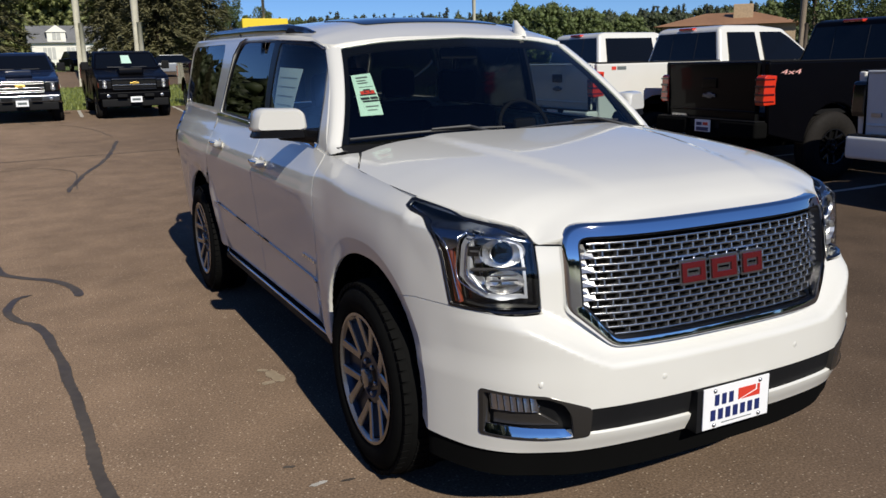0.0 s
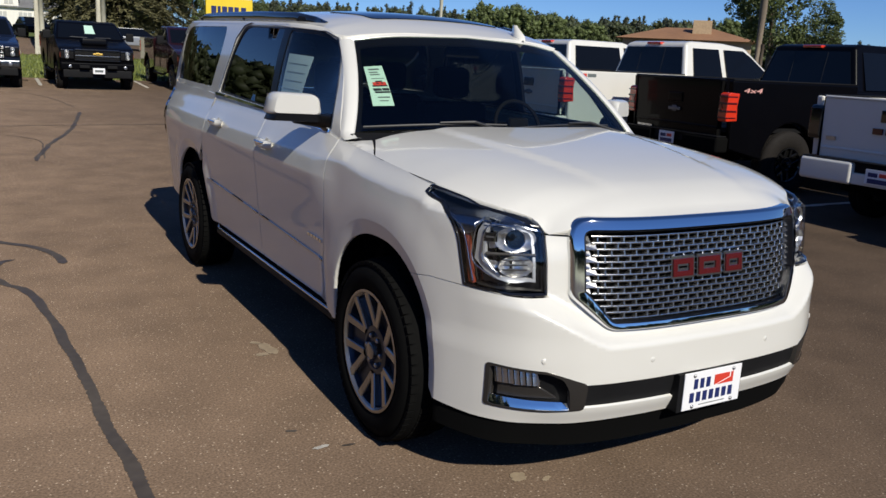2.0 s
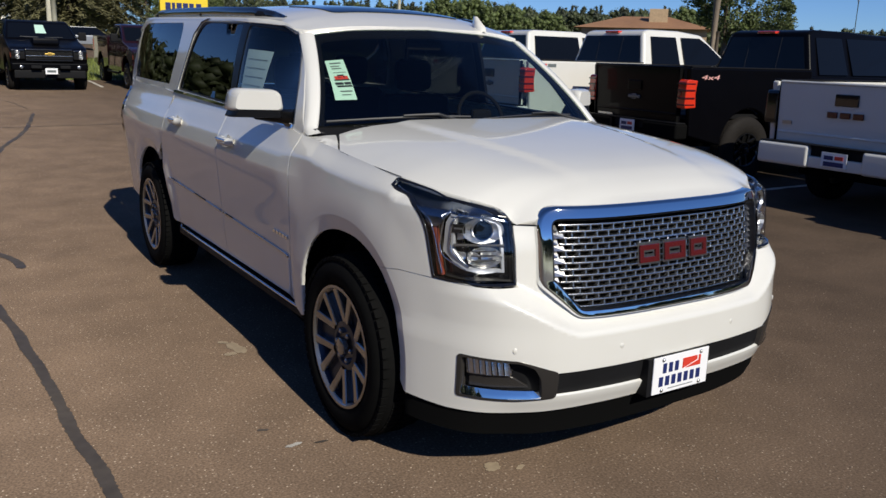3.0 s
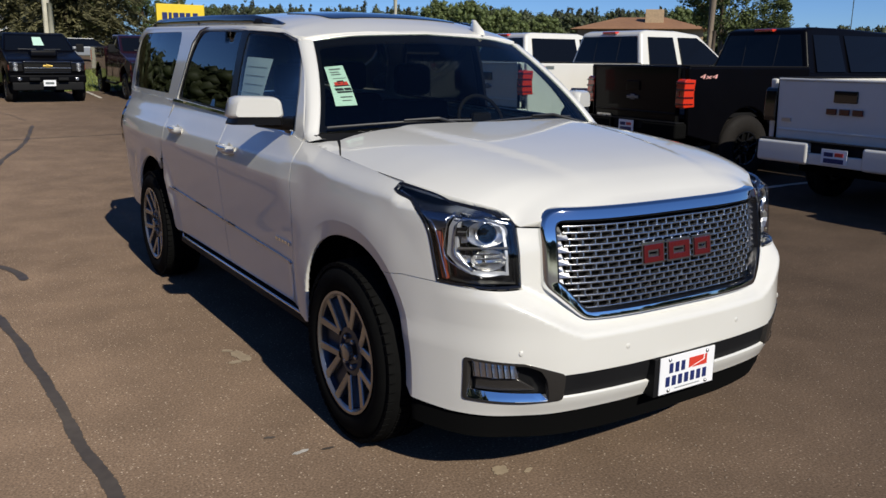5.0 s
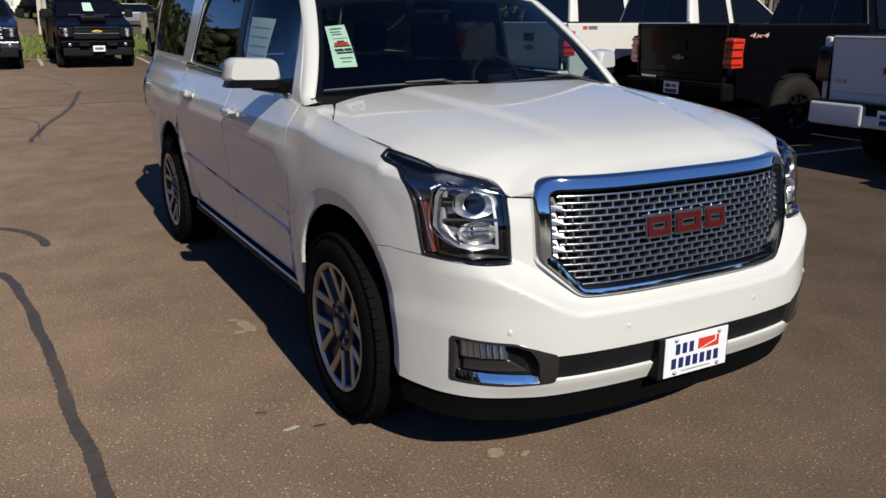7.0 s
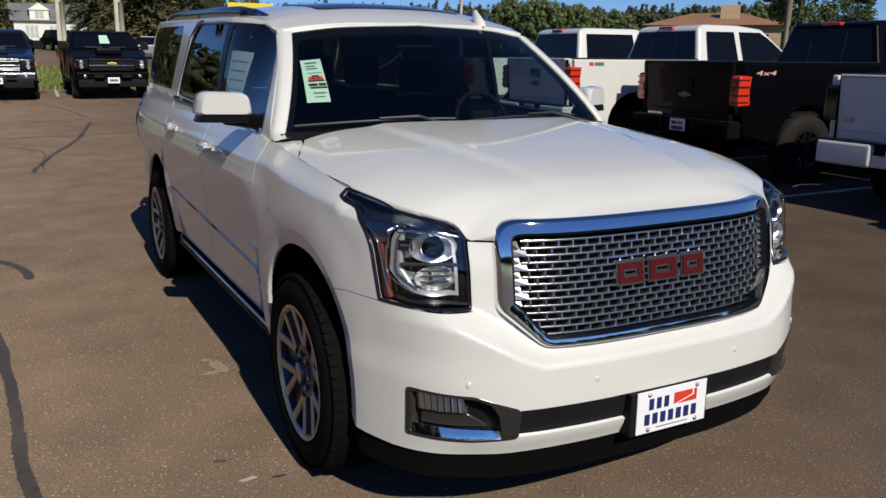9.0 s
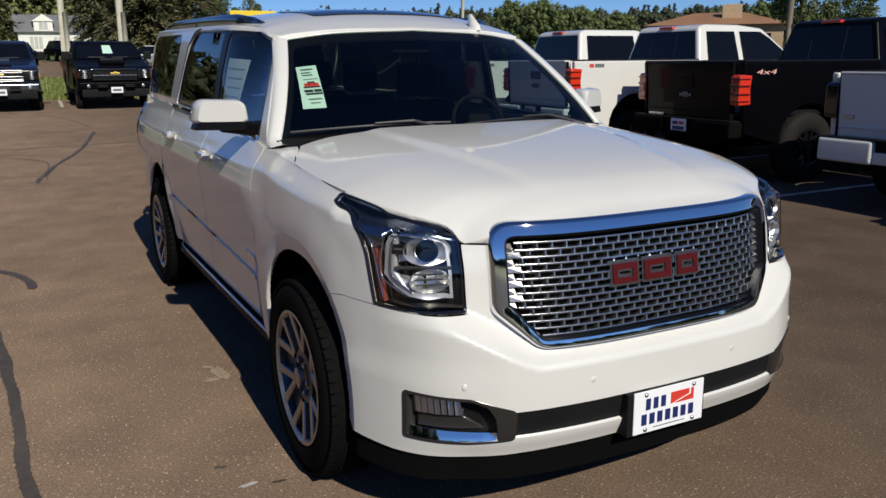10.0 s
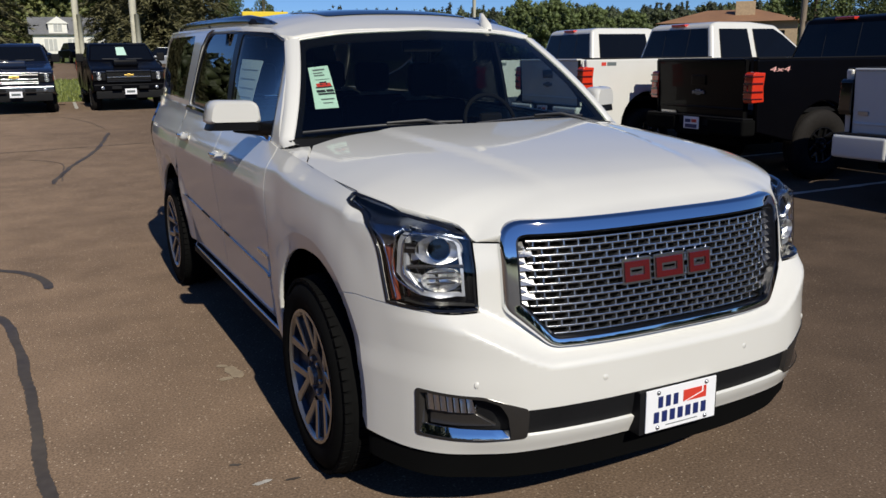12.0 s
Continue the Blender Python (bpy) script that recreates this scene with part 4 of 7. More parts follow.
rings = [(-0.006, -0.025), (-0.003, 0.006), (0.000, 0.014), (0.004, 0.019), (0.010, 0.021), (0.040, 0.018), (0.0445, 0.0165), (0.047, 0.013), (0.050, -0.006), (0.058, -0.030), (0.060, -0.06)]
v, f = [], []
for d, up in rings:
    for p, near, at_z in zip(ring_offset(poly, sign * d), ring_offset(poly, sign * d * 0.62), [q[1] for q in poly]):
        p = near.lerp(p, step(0.73, 0.83, at_z))
        rise = up + (max(up, 0.004) - up) * step(0.80, 0.74, at_z) if d > 0 else up
        v.append(nose(p[0], p[1]) + Vector((0.30 * p[0], -0.97, 0.1)).normalized() * rise)
n = len(poly)
for k in range(len(rings) - 1):
    for i in range(n):
        f.append((k * n + i, k * n + (i + 1) % n, k * n + n + (i + 1) % n, k * n + n + i))
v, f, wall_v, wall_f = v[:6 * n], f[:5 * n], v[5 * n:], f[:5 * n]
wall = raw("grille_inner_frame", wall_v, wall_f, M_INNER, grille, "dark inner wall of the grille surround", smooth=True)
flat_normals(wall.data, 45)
surround = raw("grille_surround", v, f, M_CHROME, grille, "wide chrome grille surround", smooth=True)
flat_normals(surround.data, 45)
patch("grille_backing", ring_offset(poly, sign * 0.03), nose, M_DARK, grille, "black opening behind the mesh", thick=0.01, lift=-0.085, gap=0.05, away=(0, -1, 0))
inner = [b.lerp(a, step(0.73, 0.83, q[1])) for a, b, q in zip(ring_offset(poly, sign * 0.054), ring_offset(poly, sign * 0.034), poly)]


def row_span(z):
    xs = []
    for i in range(len(inner)):
        a, b = inner[i - 1], inner[i]
        if (a[1] > z) != (b[1] > z):
            xs.append(a[0] + (b[0] - a[0]) * (z - a[1]) / (b[1] - a[1]))
    return (min(xs), max(xs)) if len(xs) > 1 else (0, 0)


ROWS_N, Z0, Z1, CELL = 15, 0.757, 1.083, 0.0495
pitch = (Z1 - Z0) / (ROWS_N - 1)
MESH_END = 0.512
for k in range(ROWS_N):
    z = Z0 + pitch * k
    xa, xb = row_span(z)
    xa, xb = max(xa, -MESH_END - 0.006), min(xb, MESH_END + 0.006)
    bm = bmesh.new()
    prof = [(-0.016, -0.0034), (0.003, -0.0042), (0.0054, -0.0030), (0.0062, 0.0004), (0.0050, 0.0030), (-0.003, 0.0044), (-0.016, 0.0048)]
    cols = []
    m = 30
    for i in range(m + 1):
        x = xa + (xb - xa) * i / m
        q = nose(x, z)
        nn = Vector((0.25 * x, -0.97, 0)).normalized()
        cols.append([bm.verts.new(q + nn * (d - 0.020) + Vector((0, 0, h))) for d, h in prof])
    for a, b in zip(cols, cols[1:]):
        for i in range(len(prof) - 1):
            bm.faces.new((a[i], a[i + 1], b[i + 1], b[i]))
    if k < ROWS_N - 1:
        ya, yb = row_span(z + pitch)
        x = -12 * CELL + (CELL / 2 if k % 2 else 0.0)
        while x < 0.58:
            if max(xa, ya) + 0.006 < x < min(xb, yb) - 0.006:
                q = nose(x, z + pitch / 2)
                tie = [(-0.0040, 0.0150), (-0.0022, 0.0130), (0.0022, 0.0130), (0.0040, 0.0150), (0.0038, 0.036), (-0.0038, 0.036)]
                lowv = [bm.verts.new((q.x + dx * 1.15, q.y + dy, z)) for dx, dy in tie]
                topv = [bm.verts.new((q.x + dx * 0.85, q.y + dy + 0.0036, z + pitch)) for dx, dy in tie]
                for i in range(6):
                    bm.faces.new((lowv[i], lowv[(i + 1) % 6], topv[(i + 1) % 6], topv[i]))
            x += CELL
    bmesh.ops.recalc_face_normals(bm, faces=bm.faces)
    part("grille_bar", bm, M_MESH, grille, smooth=True, angle=50)
    # closed louvred cells at the two ends
    if k < ROWS_N - 1:
        for sd in (-1, 1):
            low_x, top_x = abs(row_span(z)[0]), abs(row_span(z + pitch)[0])
            if min(low_x, top_x) < MESH_END + 0.012:
                continue
            inx = MESH_END - (0.012 if k % 2 else -0.010)
            a, b = nose(sd * inx, z), nose(sd * (low_x + 0.010), z)
            c, d = nose(sd * (top_x + 0.010), z + pitch), nose(sd * inx, z + pitch)
            v = [a + Vector((0, 0.014, 0.001)), b + Vector((0, 0.004, 0.001)), c + Vector((0, 0.020, -0.001)), d + Vector((0, 0.026, -0.001))]
            v += [q + Vector((0, 0.03, 0)) for q in v]
            raw("grille_end", v, [(0, 1, 2, 3), (7, 6, 5, 4), (0, 4, 5, 1), (2, 6, 7, 3), (0, 3, 7, 4), (1, 5, 6, 2)], M_MESH, grille)
for s in (-1, 1):
    v, f = tube([shell(front_u(s * x, z), z) + Vector((0, -0.0015, 0)) for x, z in ((0.674, 1.0645), (0.65, 1.063), (0.625, 1.062), (0.590, 1.061))], 0.0030, 6)
    raw("hood_gap", v, f, M_DARK, suv, "dark gap below the hood edge")
# red emblem as three plain blocks with chrome edges
emblem = thing("emblem", "", "")
emblem.parent = suv
for (x0, x1), slots in (((-0.205, -0.098), ((0.26, 0.74, 0.38, 0.62),)), ((-0.076, 0.044), ((0.26, 0.74, 0.38, 0.62),)), ((0.068, 0.165), ((0.26, 0.74, 0.38, 0.62),))):
    for nm, mat, gr, fwd, lab in (("emblem_edge", M_CHROME, 0.0045, 0.006, "chrome emblem edge"), ("emblem_face", M_REDEMB, -0.0042, 0.010, "red emblem face")):
        za, zb = 0.901 - gr, 0.977 + gr
        xs = sorted({x0 - gr, x1 + gr} | {min(x1 + gr, max(x0 - gr, x0 + (x1 - x0) * q + dq)) for sl in slots for q, dq in ((sl[0], gr), (sl[1], -gr))})
        zs = sorted({za, zb} | {min(zb, max(za, 0.901 + 0.076 * q + dq)) for sl in slots for q, dq in ((sl[2], gr), (sl[3], -gr))})
        bm = bmesh.new()
        for xa, xb in zip(xs, xs[1:]):
            for z0, z1 in zip(zs, zs[1:]):
                qx, qz = ((xa + xb) / 2 - x0) / (x1 - x0), ((z0 + z1) / 2 - 0.901) / 0.076
                if xb - xa < 1e-4 or z1 - z0 < 1e-4 or any(sl[0] < qx < sl[1] and sl[2] < qz < sl[3] for sl in slots):
                    continue
                ring = [nose(px, pz) for px, pz in ((xa, z0), (xb, z0), (xb, z1), (xa, z1))]
                front = [bm.verts.new(p + Vector((0, -fwd - 0.002, 0))) for p in ring]
                back = [bm.verts.new(p + Vector((0, 0.02, 0))) for p in ring]
                bm.faces.new(front)
                for i in range(4):
                    bm.faces.new((front[i], back[i], back[(i + 1) % 4], front[(i + 1) % 4]))
        bmesh.ops.remove_doubles(bm, verts=bm.verts, dist=1e-5)
        bmesh.ops.recalc_face_normals(bm, faces=bm.faces)
        part(nm, bm, mat, emblem, lab)

# hood
HOOD_W = spline([(-1.0, 0.40), (-0.86, 0.60), (-0.80, 0.645), (-0.755, 0.670), (-0.735, 0.677), (-0.703, 0.693), (-0.665, 0.728), (-0.62, 0.775), (-0.50, 0.842), (-0.40, 0.876), (-0.322, 0.893), (-0.25, 0.899), (-0.1, 0.907), (0.0, 0.907), (0.27, 0.904), (0.5, 0.893), (0.6, 0.886)])
HOOD_E = spline([(-0.9, 1.030), (-0.775, 1.060), (-0.752, 1.069), (-0.735, 1.086), (-0.703, 1.112), (-0.62, 1.142), (-0.50, 1.166), (-0.322, 1.192), (0.0, 1.216), (0.27, 1.238), (0.6, 1.262)])
HOOD_C = spline([(-0.95, 1.105), (-0.86, 1.140), (-0.78, 1.184), (-0.66, 1.226), (-0.4, 1.268), (0.0, 1.314), (0.35, 1.340), (0.6, 1.352)])


def hood_z(x, y):
    q = min(1.0, abs(x) / HOOD_W(y))
    z = HOOD_E(y) + (HOOD_C(y) - HOOD_E(y)) * (1 - q**4.6)
    ridge = 0.33 + 0.17 * step(-0.9, 0.4, y)
    z += 0.010 * step(ridge + 0.05, ridge - 0.03, abs(x)) * step(-0.9, -0.4, y)
    return z


def hood_at(x, y):
    return Vector((x, y, hood_z(x, y)))


HOOD_F = spline([(0.0, -0.895), (0.3, -0.880), (0.5, -0.845), (0.60, -0.800), (0.668, -0.762)])
HOOD_B = spline([(0.0, 0.315), (0.5, 0.355), (0.70, 0.385), (0.82, 0.402), (0.884, 0.43)])
edge = [(x, HOOD_F(x)) for x in (0, 0.15, 0.3, 0.4, 0.5, 0.57, 0.60, 0.62, 0.64, 0.661)] + [(HOOD_W(y) - 0.003, y) for y in (-0.748, -0.738, -0.72, -0.70, -0.68, -0.62, -0.56, -0.50, -0.40, -0.322, -0.15, 0.0, 0.10, 0.192)] + [(0.824, 0.362), (0.812, 0.392)] + [(x, HOOD_B(x)) for x in (0.7, 0.5, 0.25)]
hood_out = [Vector(p) for p in edge] + [Vector((0, 0.315))] + [Vector((-x, y)) for x, y in reversed(edge[1:])]
patch("hood", hood_out, hood_at, M_WHITE, suv, "white sculpted hood", thick=0.03, gap=0.035, away=(0, 0, 1))

for s in (-1, 1):
    cap = [(0.903, 0.206), (0.834, 0.372), (0.822, 0.404), (0.846, 0.458), (0.862, 0.481), (0.884, 0.538), (0.897, 0.580), (0.8965, 0.5), (0.9015, 0.35)]
    patch("fender_cap", [Vector((s * x, y)) for x, y in cap], hood_at, M_WHITE, suv, "white fender corner below the windshield pillar", thick=0.02, gap=0.03, away=(0, 0, 1))
    v, f = tube([Vector((s * (HOOD_W(y) - 0.002), y, HOOD_E(y) + 0.001)) for y in (-0.33, -0.2, -0.1, 0.0, 0.1, 0.19)], 0.0013, 6)
    raw("hood_seam", v, f, M_DARK, suv, "dark seam between hood and fender")

# windshield and cowl
WS_BY, WS_TY = spline([(0, 0.33), (0.5, 0.42), (1, 0.577)]), spline([(0, 1.00), (0.6, 1.02), (1, 1.07)])
WS_TZ, WS_BZ = spline([(0, 1.792), (0.6, 1.775), (1, 1.738)]), spline([(0, 1.322), (1, 1.305)])


def wind(a, t):
    q = abs(a)
    y = WS_BY(q) * (1 - t) + WS_TY(q) * t - 0.20 * t * (1 - t)
    return Vector((a * (0.885 * (1 - t) + 0.682 * t), y, WS_BZ(q) * (1 - t) + WS_TZ(q) * t))


ws = [(-0.950, 0), (0.950, 0), (0.940, 0.985), (-0.940, 0.985)]
shade_in = [(-0.925, 0.05), (0.925, 0.05), (0.912, 0.93), (-0.912, 0.93)]
for s in (-1, 1):
    v, f, n = [], [], 28
    for k in range(n + 1):
        t = -0.03 + 1.03 * k / n
        for a, d in ((0.948 - 0.006 * t, 0.022), (0.950 - 0.006 * t, -0.002), (0.962 - 0.006 * t, -0.008), (1.0, -0.008), (1.012 + 0.016 * t, 0.002), (1.020 + 0.018 * t, 0.02)):
            p = wind(s * min(a, 1.0), t)
            v.append(p + Vector((s * max(0.0, a - 1.0) * 0.8, 0.85 * d, -0.5 * d)))
    for k in range(n):
        for i in range(5):
            f.append((6 * k + i, 6 * k + i + 1, 6 * k + i + 7, 6 * k + i + 6))
    foot = [Vector((s * x, y, z)) for x, y, z in ((0.850, 0.455, 1.285), (0.862, 0.478, 1.283), (0.872, 0.500, 1.278), (0.884, 0.535, 1.270), (0.896, 0.575, 1.262), (0.906, 0.620, 1.262))]
    f += [(len(v) + i, len(v) + i + 1, i + 1, i) for i in range(5)]
    v += foot
    raw("windshield_pillar", v, f, M_WHITE, suv, "white windshield pillar", smooth=True)
patch("roof_edge", [(-0.946, 0.990), (0.946, 0.990), (0.946, 1.012), (-0.946, 1.012)], wind, M_WHITE, suv, "white roof edge above the windshield", thick=0.01, gap=0.05, lift=0.002, away=(0, -1, 1))
g = patch("windshield", ws, wind, M_GLASS, suv, "clear windshield", thick=0.006, gap=0.08, away=(0, -1, 1))
g.visible_shadow = False
patch("windshield_border", ws, wind, M_DARK, suv, "black windshield border", holes=[rounded(shade_in, 0.05, 4)], thick=0.02, lift=-0.008, gap=0.06, away=(0, -1, 1))


def cowl_at(x, y):
    q = min(1, abs(x) / 0.875)
    k = step(HOOD_B(abs(x)) - 0.02, WS_BY(q), y)
    return Vector((x, y, (hood_z(x, min(y, HOOD_B(abs(x)))) - 0.03) * (1 - k) + (WS_BZ(q) - 0.005) * k))


cw = [(x, HOOD_B(abs(x)) - 0.02) for x in (-0.87, -0.5, 0, 0.5, 0.87)] + [(x, WS_BY(abs(x) / 0.875) + 0.02) for x in (0.87, 0.5, 0, -0.5, -0.87)]
patch("cowl", cw, cowl_at, M_TRIM, suv, "black cowl under the wipers", thick=0.02, gap=0.05, away=(0, 0, 1))
for x0, x1 in ((-0.80, -0.12), (-0.06, 0.62)):
    pts = []
    for i in range(9):
        t = i / 8
        a = (x0 + (x1 - x0) * t) / 0.87
        pts.append(wind(a, 0.030 + 0.035 * math.sin(t * 2.3)) + Vector((0, -0.022, 0.010)))
    v, f = tube(pts, 0.006, 6)
    wiper = raw("wiper", v, f, M_WIPER, suv, "black windshield wiper")
    v, f = tube([Vector((x1 + 0.05, 0.37, 1.305)), pts[6] + Vector((0, -0.012, 0.012)), pts[4] + Vector((0, -0.008, 0.010))], [0.011, 0.008, 0.005], 6)
    raw("wiper_arm", v, f, M_WIPER, wiper, "black wiper arm")

# greenhouse sides
SIDE_IN = spline([(1.25, -0.002), (1.32, 0.004), (1.4, 0.015), (1.5, 0.034), (1.6, 0.057), (1.7, 0.085), (1.76, 0.106), (1.80, 0.128), (1.84, 0.17)])


SKIN = spline([(y, flank(y, BELT(y)) * min(1.0, shell(side_u(y), BELT(y)).x / -flank(y, BELT(y))) - 0.003) for y in (0.5, 0.6, 0.75, 0.9, 1.2, 1.6, 2.2, 2.8, 3.3, 3.8, 4.1, 4.3, 4.45)])


def skin_x(y):
    return SKIN(y)


def cabin(y, z):
    base = skin_x(y)
    tap = 0.115 * step(1.75, 0.95, y) * max(0, (z - 1.30) / 0.435)
    return base - SIDE_IN(z) - tap - 0.03 * step(4.2, 4.7, y)


WIN_F = [(0.735, 1.318), (0.86, 1.50), (1.02, 1.655), (1.13, 1.72), (1.27, 1.748), (1.64, 1.762), (1.64, 1.34)]
WIN_R = [(1.73, 1.342), (1.73, 1.764), (2.40, 1.768), (2.50, 1.752), (2.60, 1.68), (2.80, 1.372)]
WIN_Q = [(3.06, 1.385), (2.94, 1.60), (2.93, 1.72), (2.97, 1.762), (4.08, 1.755), (4.22, 1.71), (4.47, 1.395)]
for s in (-1, 1):
    at = lambda y, z, s=s: Vector((s * cabin(y, z), y, z))
    out = [(0.56, 1.262), (0.635, 1.34), (0.715, 1.44), (0.815, 1.54), (0.945, 1.64), (1.07, 1.722), (1.13, 1.752), (1.25, 1.783), (1.6, 1.792), (3.0, 1.792), (4.1, 1.790), (4.35, 1.76), (4.5, 1.66), (4.60, 1.5), (4.64, 1.36)]
    out += [(y, BELT(y) - 0.03) for y in (4.3, 3.6, 2.86, 2.0, 1.4, 1.0, 0.8, 0.70)]
    doorset = [(0.70, 1.305), (0.835, 1.505), (1.0, 1.672), (1.12, 1.742), (1.27, 1.768), (2.42, 1.787), (2.53, 1.768), (2.63, 1.69), (2.835, 1.36)]
    patch("side_frame", out, at, M_WHITE, suv, "white pillars and roof side", holes=[rounded(doorset, [0.02, 0.05, 0.05, 0.05, 0.05, 0.05, 0.05, 0.05, 0.02], 4), rounded(WIN_Q, [0.02, 0.05, 0.03, 0.02, 0.04, 0.05, 0.03], 4)], thick=0.03, gap=0.04, middle=(0, 2, 1.4))
    patch("window_seal", rounded(doorset, [0.02, 0.05, 0.05, 0.05, 0.05, 0.05, 0.05, 0.05, 0.02], 4), at, M_SEAL, suv, "black window frames", holes=[rounded(WIN_F, 0.03, 4), rounded(WIN_R, 0.03, 4)], thick=0.02, lift=-0.008, gap=0.04, middle=(0, 2, 1.4))
    for nm, w, mat, lab in (("front_window", WIN_F, M_SIDEGLASS, "clear front door window"), ("rear_window", WIN_R, M_TINT, "dark tinted rear door window"), ("quarter_window", WIN_Q, M_TINT, "dark tinted quarter window")):
        g = patch(nm, rounded(w, 0.03, 4), at, mat, suv, lab, thick=0.004, lift=-0.012 if nm != "quarter_window" else -0.004, gap=0.08, middle=(0, 2, 1.4))
        g.visible_shadow = False
    # chrome upper edge of the door glass
    v, f = tube([at(y, z) + Vector((s * 0.004, 0, 0)) for y, z in doorset], 0.0035, 6)
    raw("window_trim", v, f, M_RIMIN, suv, "thin bright window trim", smooth=True)

# roof, sunroof, rails, antenna
ROOF_W = spline([(0.95, 0.66), (1.12, 0.705)] + [(y, cabin(y, 1.787) + 0.005) for y in (1.3, 1.5, 1.7, 2.0, 2.4, 3.0, 3.6, 4.0, 4.3)] + [(4.5, 0.73)])
ROOF_E = spline([(0.95, 1.73), (1.12, 1.756), (1.3, 1.787), (1.6, 1.797), (4.1, 1.797), (4.35, 1.762), (4.6, 1.66)])
ROOF_C = spline([(0.95, 1.772), (1.02, 1.795), (1.2, 1.832), (1.5, 1.852), (2.2, 1.866), (3.2, 1.866), (4.0, 1.845), (4.4, 1.805), (4.6, 1.74)])


def roof_at(x, y):
    q = min(1.0, abs(x) / ROOF_W(y))
    return Vector((x, y, ROOF_E(y) + (ROOF_C(y) - ROOF_E(y)) * (1 - q**3.2)))


ro = [(x, WS_TY(abs(x) / 0.675) + 0.004) for x in (-0.67, -0.5, -0.25, 0, 0.25, 0.5, 0.67)] + [(ROOF_W(y), y) for y in spread(1.15, 4.5, 40)]
ro += [(0.5, 4.58), (-0.5, 4.58)] + [(-ROOF_W(y), y) for y in reversed(spread(1.15, 4.5, 40))]
patch("roof", ro, roof_at, M_WHITE, suv, "white roof", thick=0.03, gap=0.06, away=(0, 0, 1))
patch("sunroof", rounded([(-0.42, 1.32), (0.42, 1.32), (0.42, 2.0), (-0.42, 2.0)], 0.06), roof_at, M_AUTOGLASS, suv, "dark glass sunroof", thick=0.004, lift=0.005, gap=0.08, away=(0, 0, 1))
for s in (-1, 1):
    pts = [roof_at(s * (ROOF_W(y) - 0.068), y) + Vector((0, 0, h)) for y, h in ((1.40, -0.012), (1.50, 0.000), (1.72, 0.012), (2.4, 0.016), (3.4, 0.016), (3.9, 0.012), (4.15, 0.000), (4.25, -0.012))]
    v, f = tube(pts, [0.014, 0.022, 0.027, 0.027, 0.027, 0.026, 0.020, 0.012], 10, flat=1.35)
    rail = raw("roof_rail", v, f, M_GLOSSBLK, suv, "glossy black roof rail", smooth=True)
    for y0, y1 in ((1.44, 1.84), (2.62, 2.86), (3.80, 4.12)):
        ps = [roof_at(s * (ROOF_W(y) - 0.068), y) + Vector((0, 0, 0.004)) for y in (y0, (y0 + y1) / 2, y1)]
        v, f = tube(ps, [0.012, 0.028, 0.012], 8)
        raw("rail_foot", v, f, M_TRIM, rail, "black rail foot", smooth=True)
b = roof_at(0.40, 1.07)
v, f = [], []
for h, y0, y1, w in ((-0.01, -0.07, 0.09, 0.026), (0.015, -0.06, 0.085, 0.022), (0.045, -0.015, 0.075, 0.013), (0.075, 0.03, 0.068, 0.005)):
    v += [b + Vector(p) for p in ((0, y0, h), (w, (y0 + y1) / 2, h), (0, y1, h), (-w, (y0 + y1) / 2, h))]
for k in range(3):
    for i in range(4):
        f.append((k * 4 + i, k * 4 + (i + 1) % 4, k * 4 + 4 + (i + 1) % 4, k * 4 + 4 + i))
f.append((12, 13, 14, 15))
raw("antenna_fin", v, f, M_WHITE, suv, "white roof antenna fin", smooth=True)

# door mirrors
def mirror_shell(s, z_low, z_high, grow):
    """A mirror housing between two heights: wide, rounded, swept back to its tip."""
    v, f = [], []
    sections = ((-0.060, 0.84, 0.80), (-0.045, 0.95, 0.93), (-0.010, 1.0, 1.0), (0.045, 1.0, 1.0), (0.055, 0.96, 0.96))
    zc, zh = (z_low + z_high) / 2, (z_high - z_low) / 2
    ring = rounded([(-0.108, -zh), (0.110, -zh * 0.95), (0.098, zh * 0.95), (-0.088, zh)], [zh * 0.45, zh * 0.45, zh * 0.7, zh * 0.75], 5)
    for d, gx, gz in sections:
        for p in ring:
            v.append(Vector((s * (1.035 - p[0] * gx * grow), 0.885 + d * grow - 0.62 * p[0] * gx, zc + p[1] * gz)))
    n = len(ring)
    for k in range(len(sections) - 1):
        for i in range(n):
            f.append((k * n + i, k * n + (i + 1) % n, k * n + n + (i + 1) % n, k * n + n + i))
    f += [tuple(range(n)), tuple((len(sections) - 1) * n + i for i in range(n))]
    return v, f


for s in (-1, 1):
    mir = thing("door_mirror", "", "")
    mir.parent = suv
    v, f = mirror_shell(s, 1.356, 1.468, 1.04)
    raw("mirror_cap", v, f, M_WHITE, mir, "white mirror cap", smooth=True, angle=50)
    v, f = mirror_shell(s, 1.326, 1.374, 1.015)
    raw("mirror_base", v, f, M_SEAL, mir, "black lower mirror housing", smooth=True, angle=50)
    v, f = tube([(s * 1.02, 0.90, 1.340), (s * 0.95, 0.83, 1.335), (s * 0.87, 0.78, 1.330)], [0.026, 0.030, 0.042], 8)
    raw("mirror_arm", v, f, M_SEAL, mir, "black mirror arm", smooth=True)
    raw("mirror_glass", [(s * 0.945, 0.888, 1.335), (s * 1.125, 1.000, 1.335), (s * 1.125, 1.000, 1.455), (s * 0.945, 0.888, 1.455)], [(0, 1, 2, 3)], M_CHROME, mir, "mirror glass")

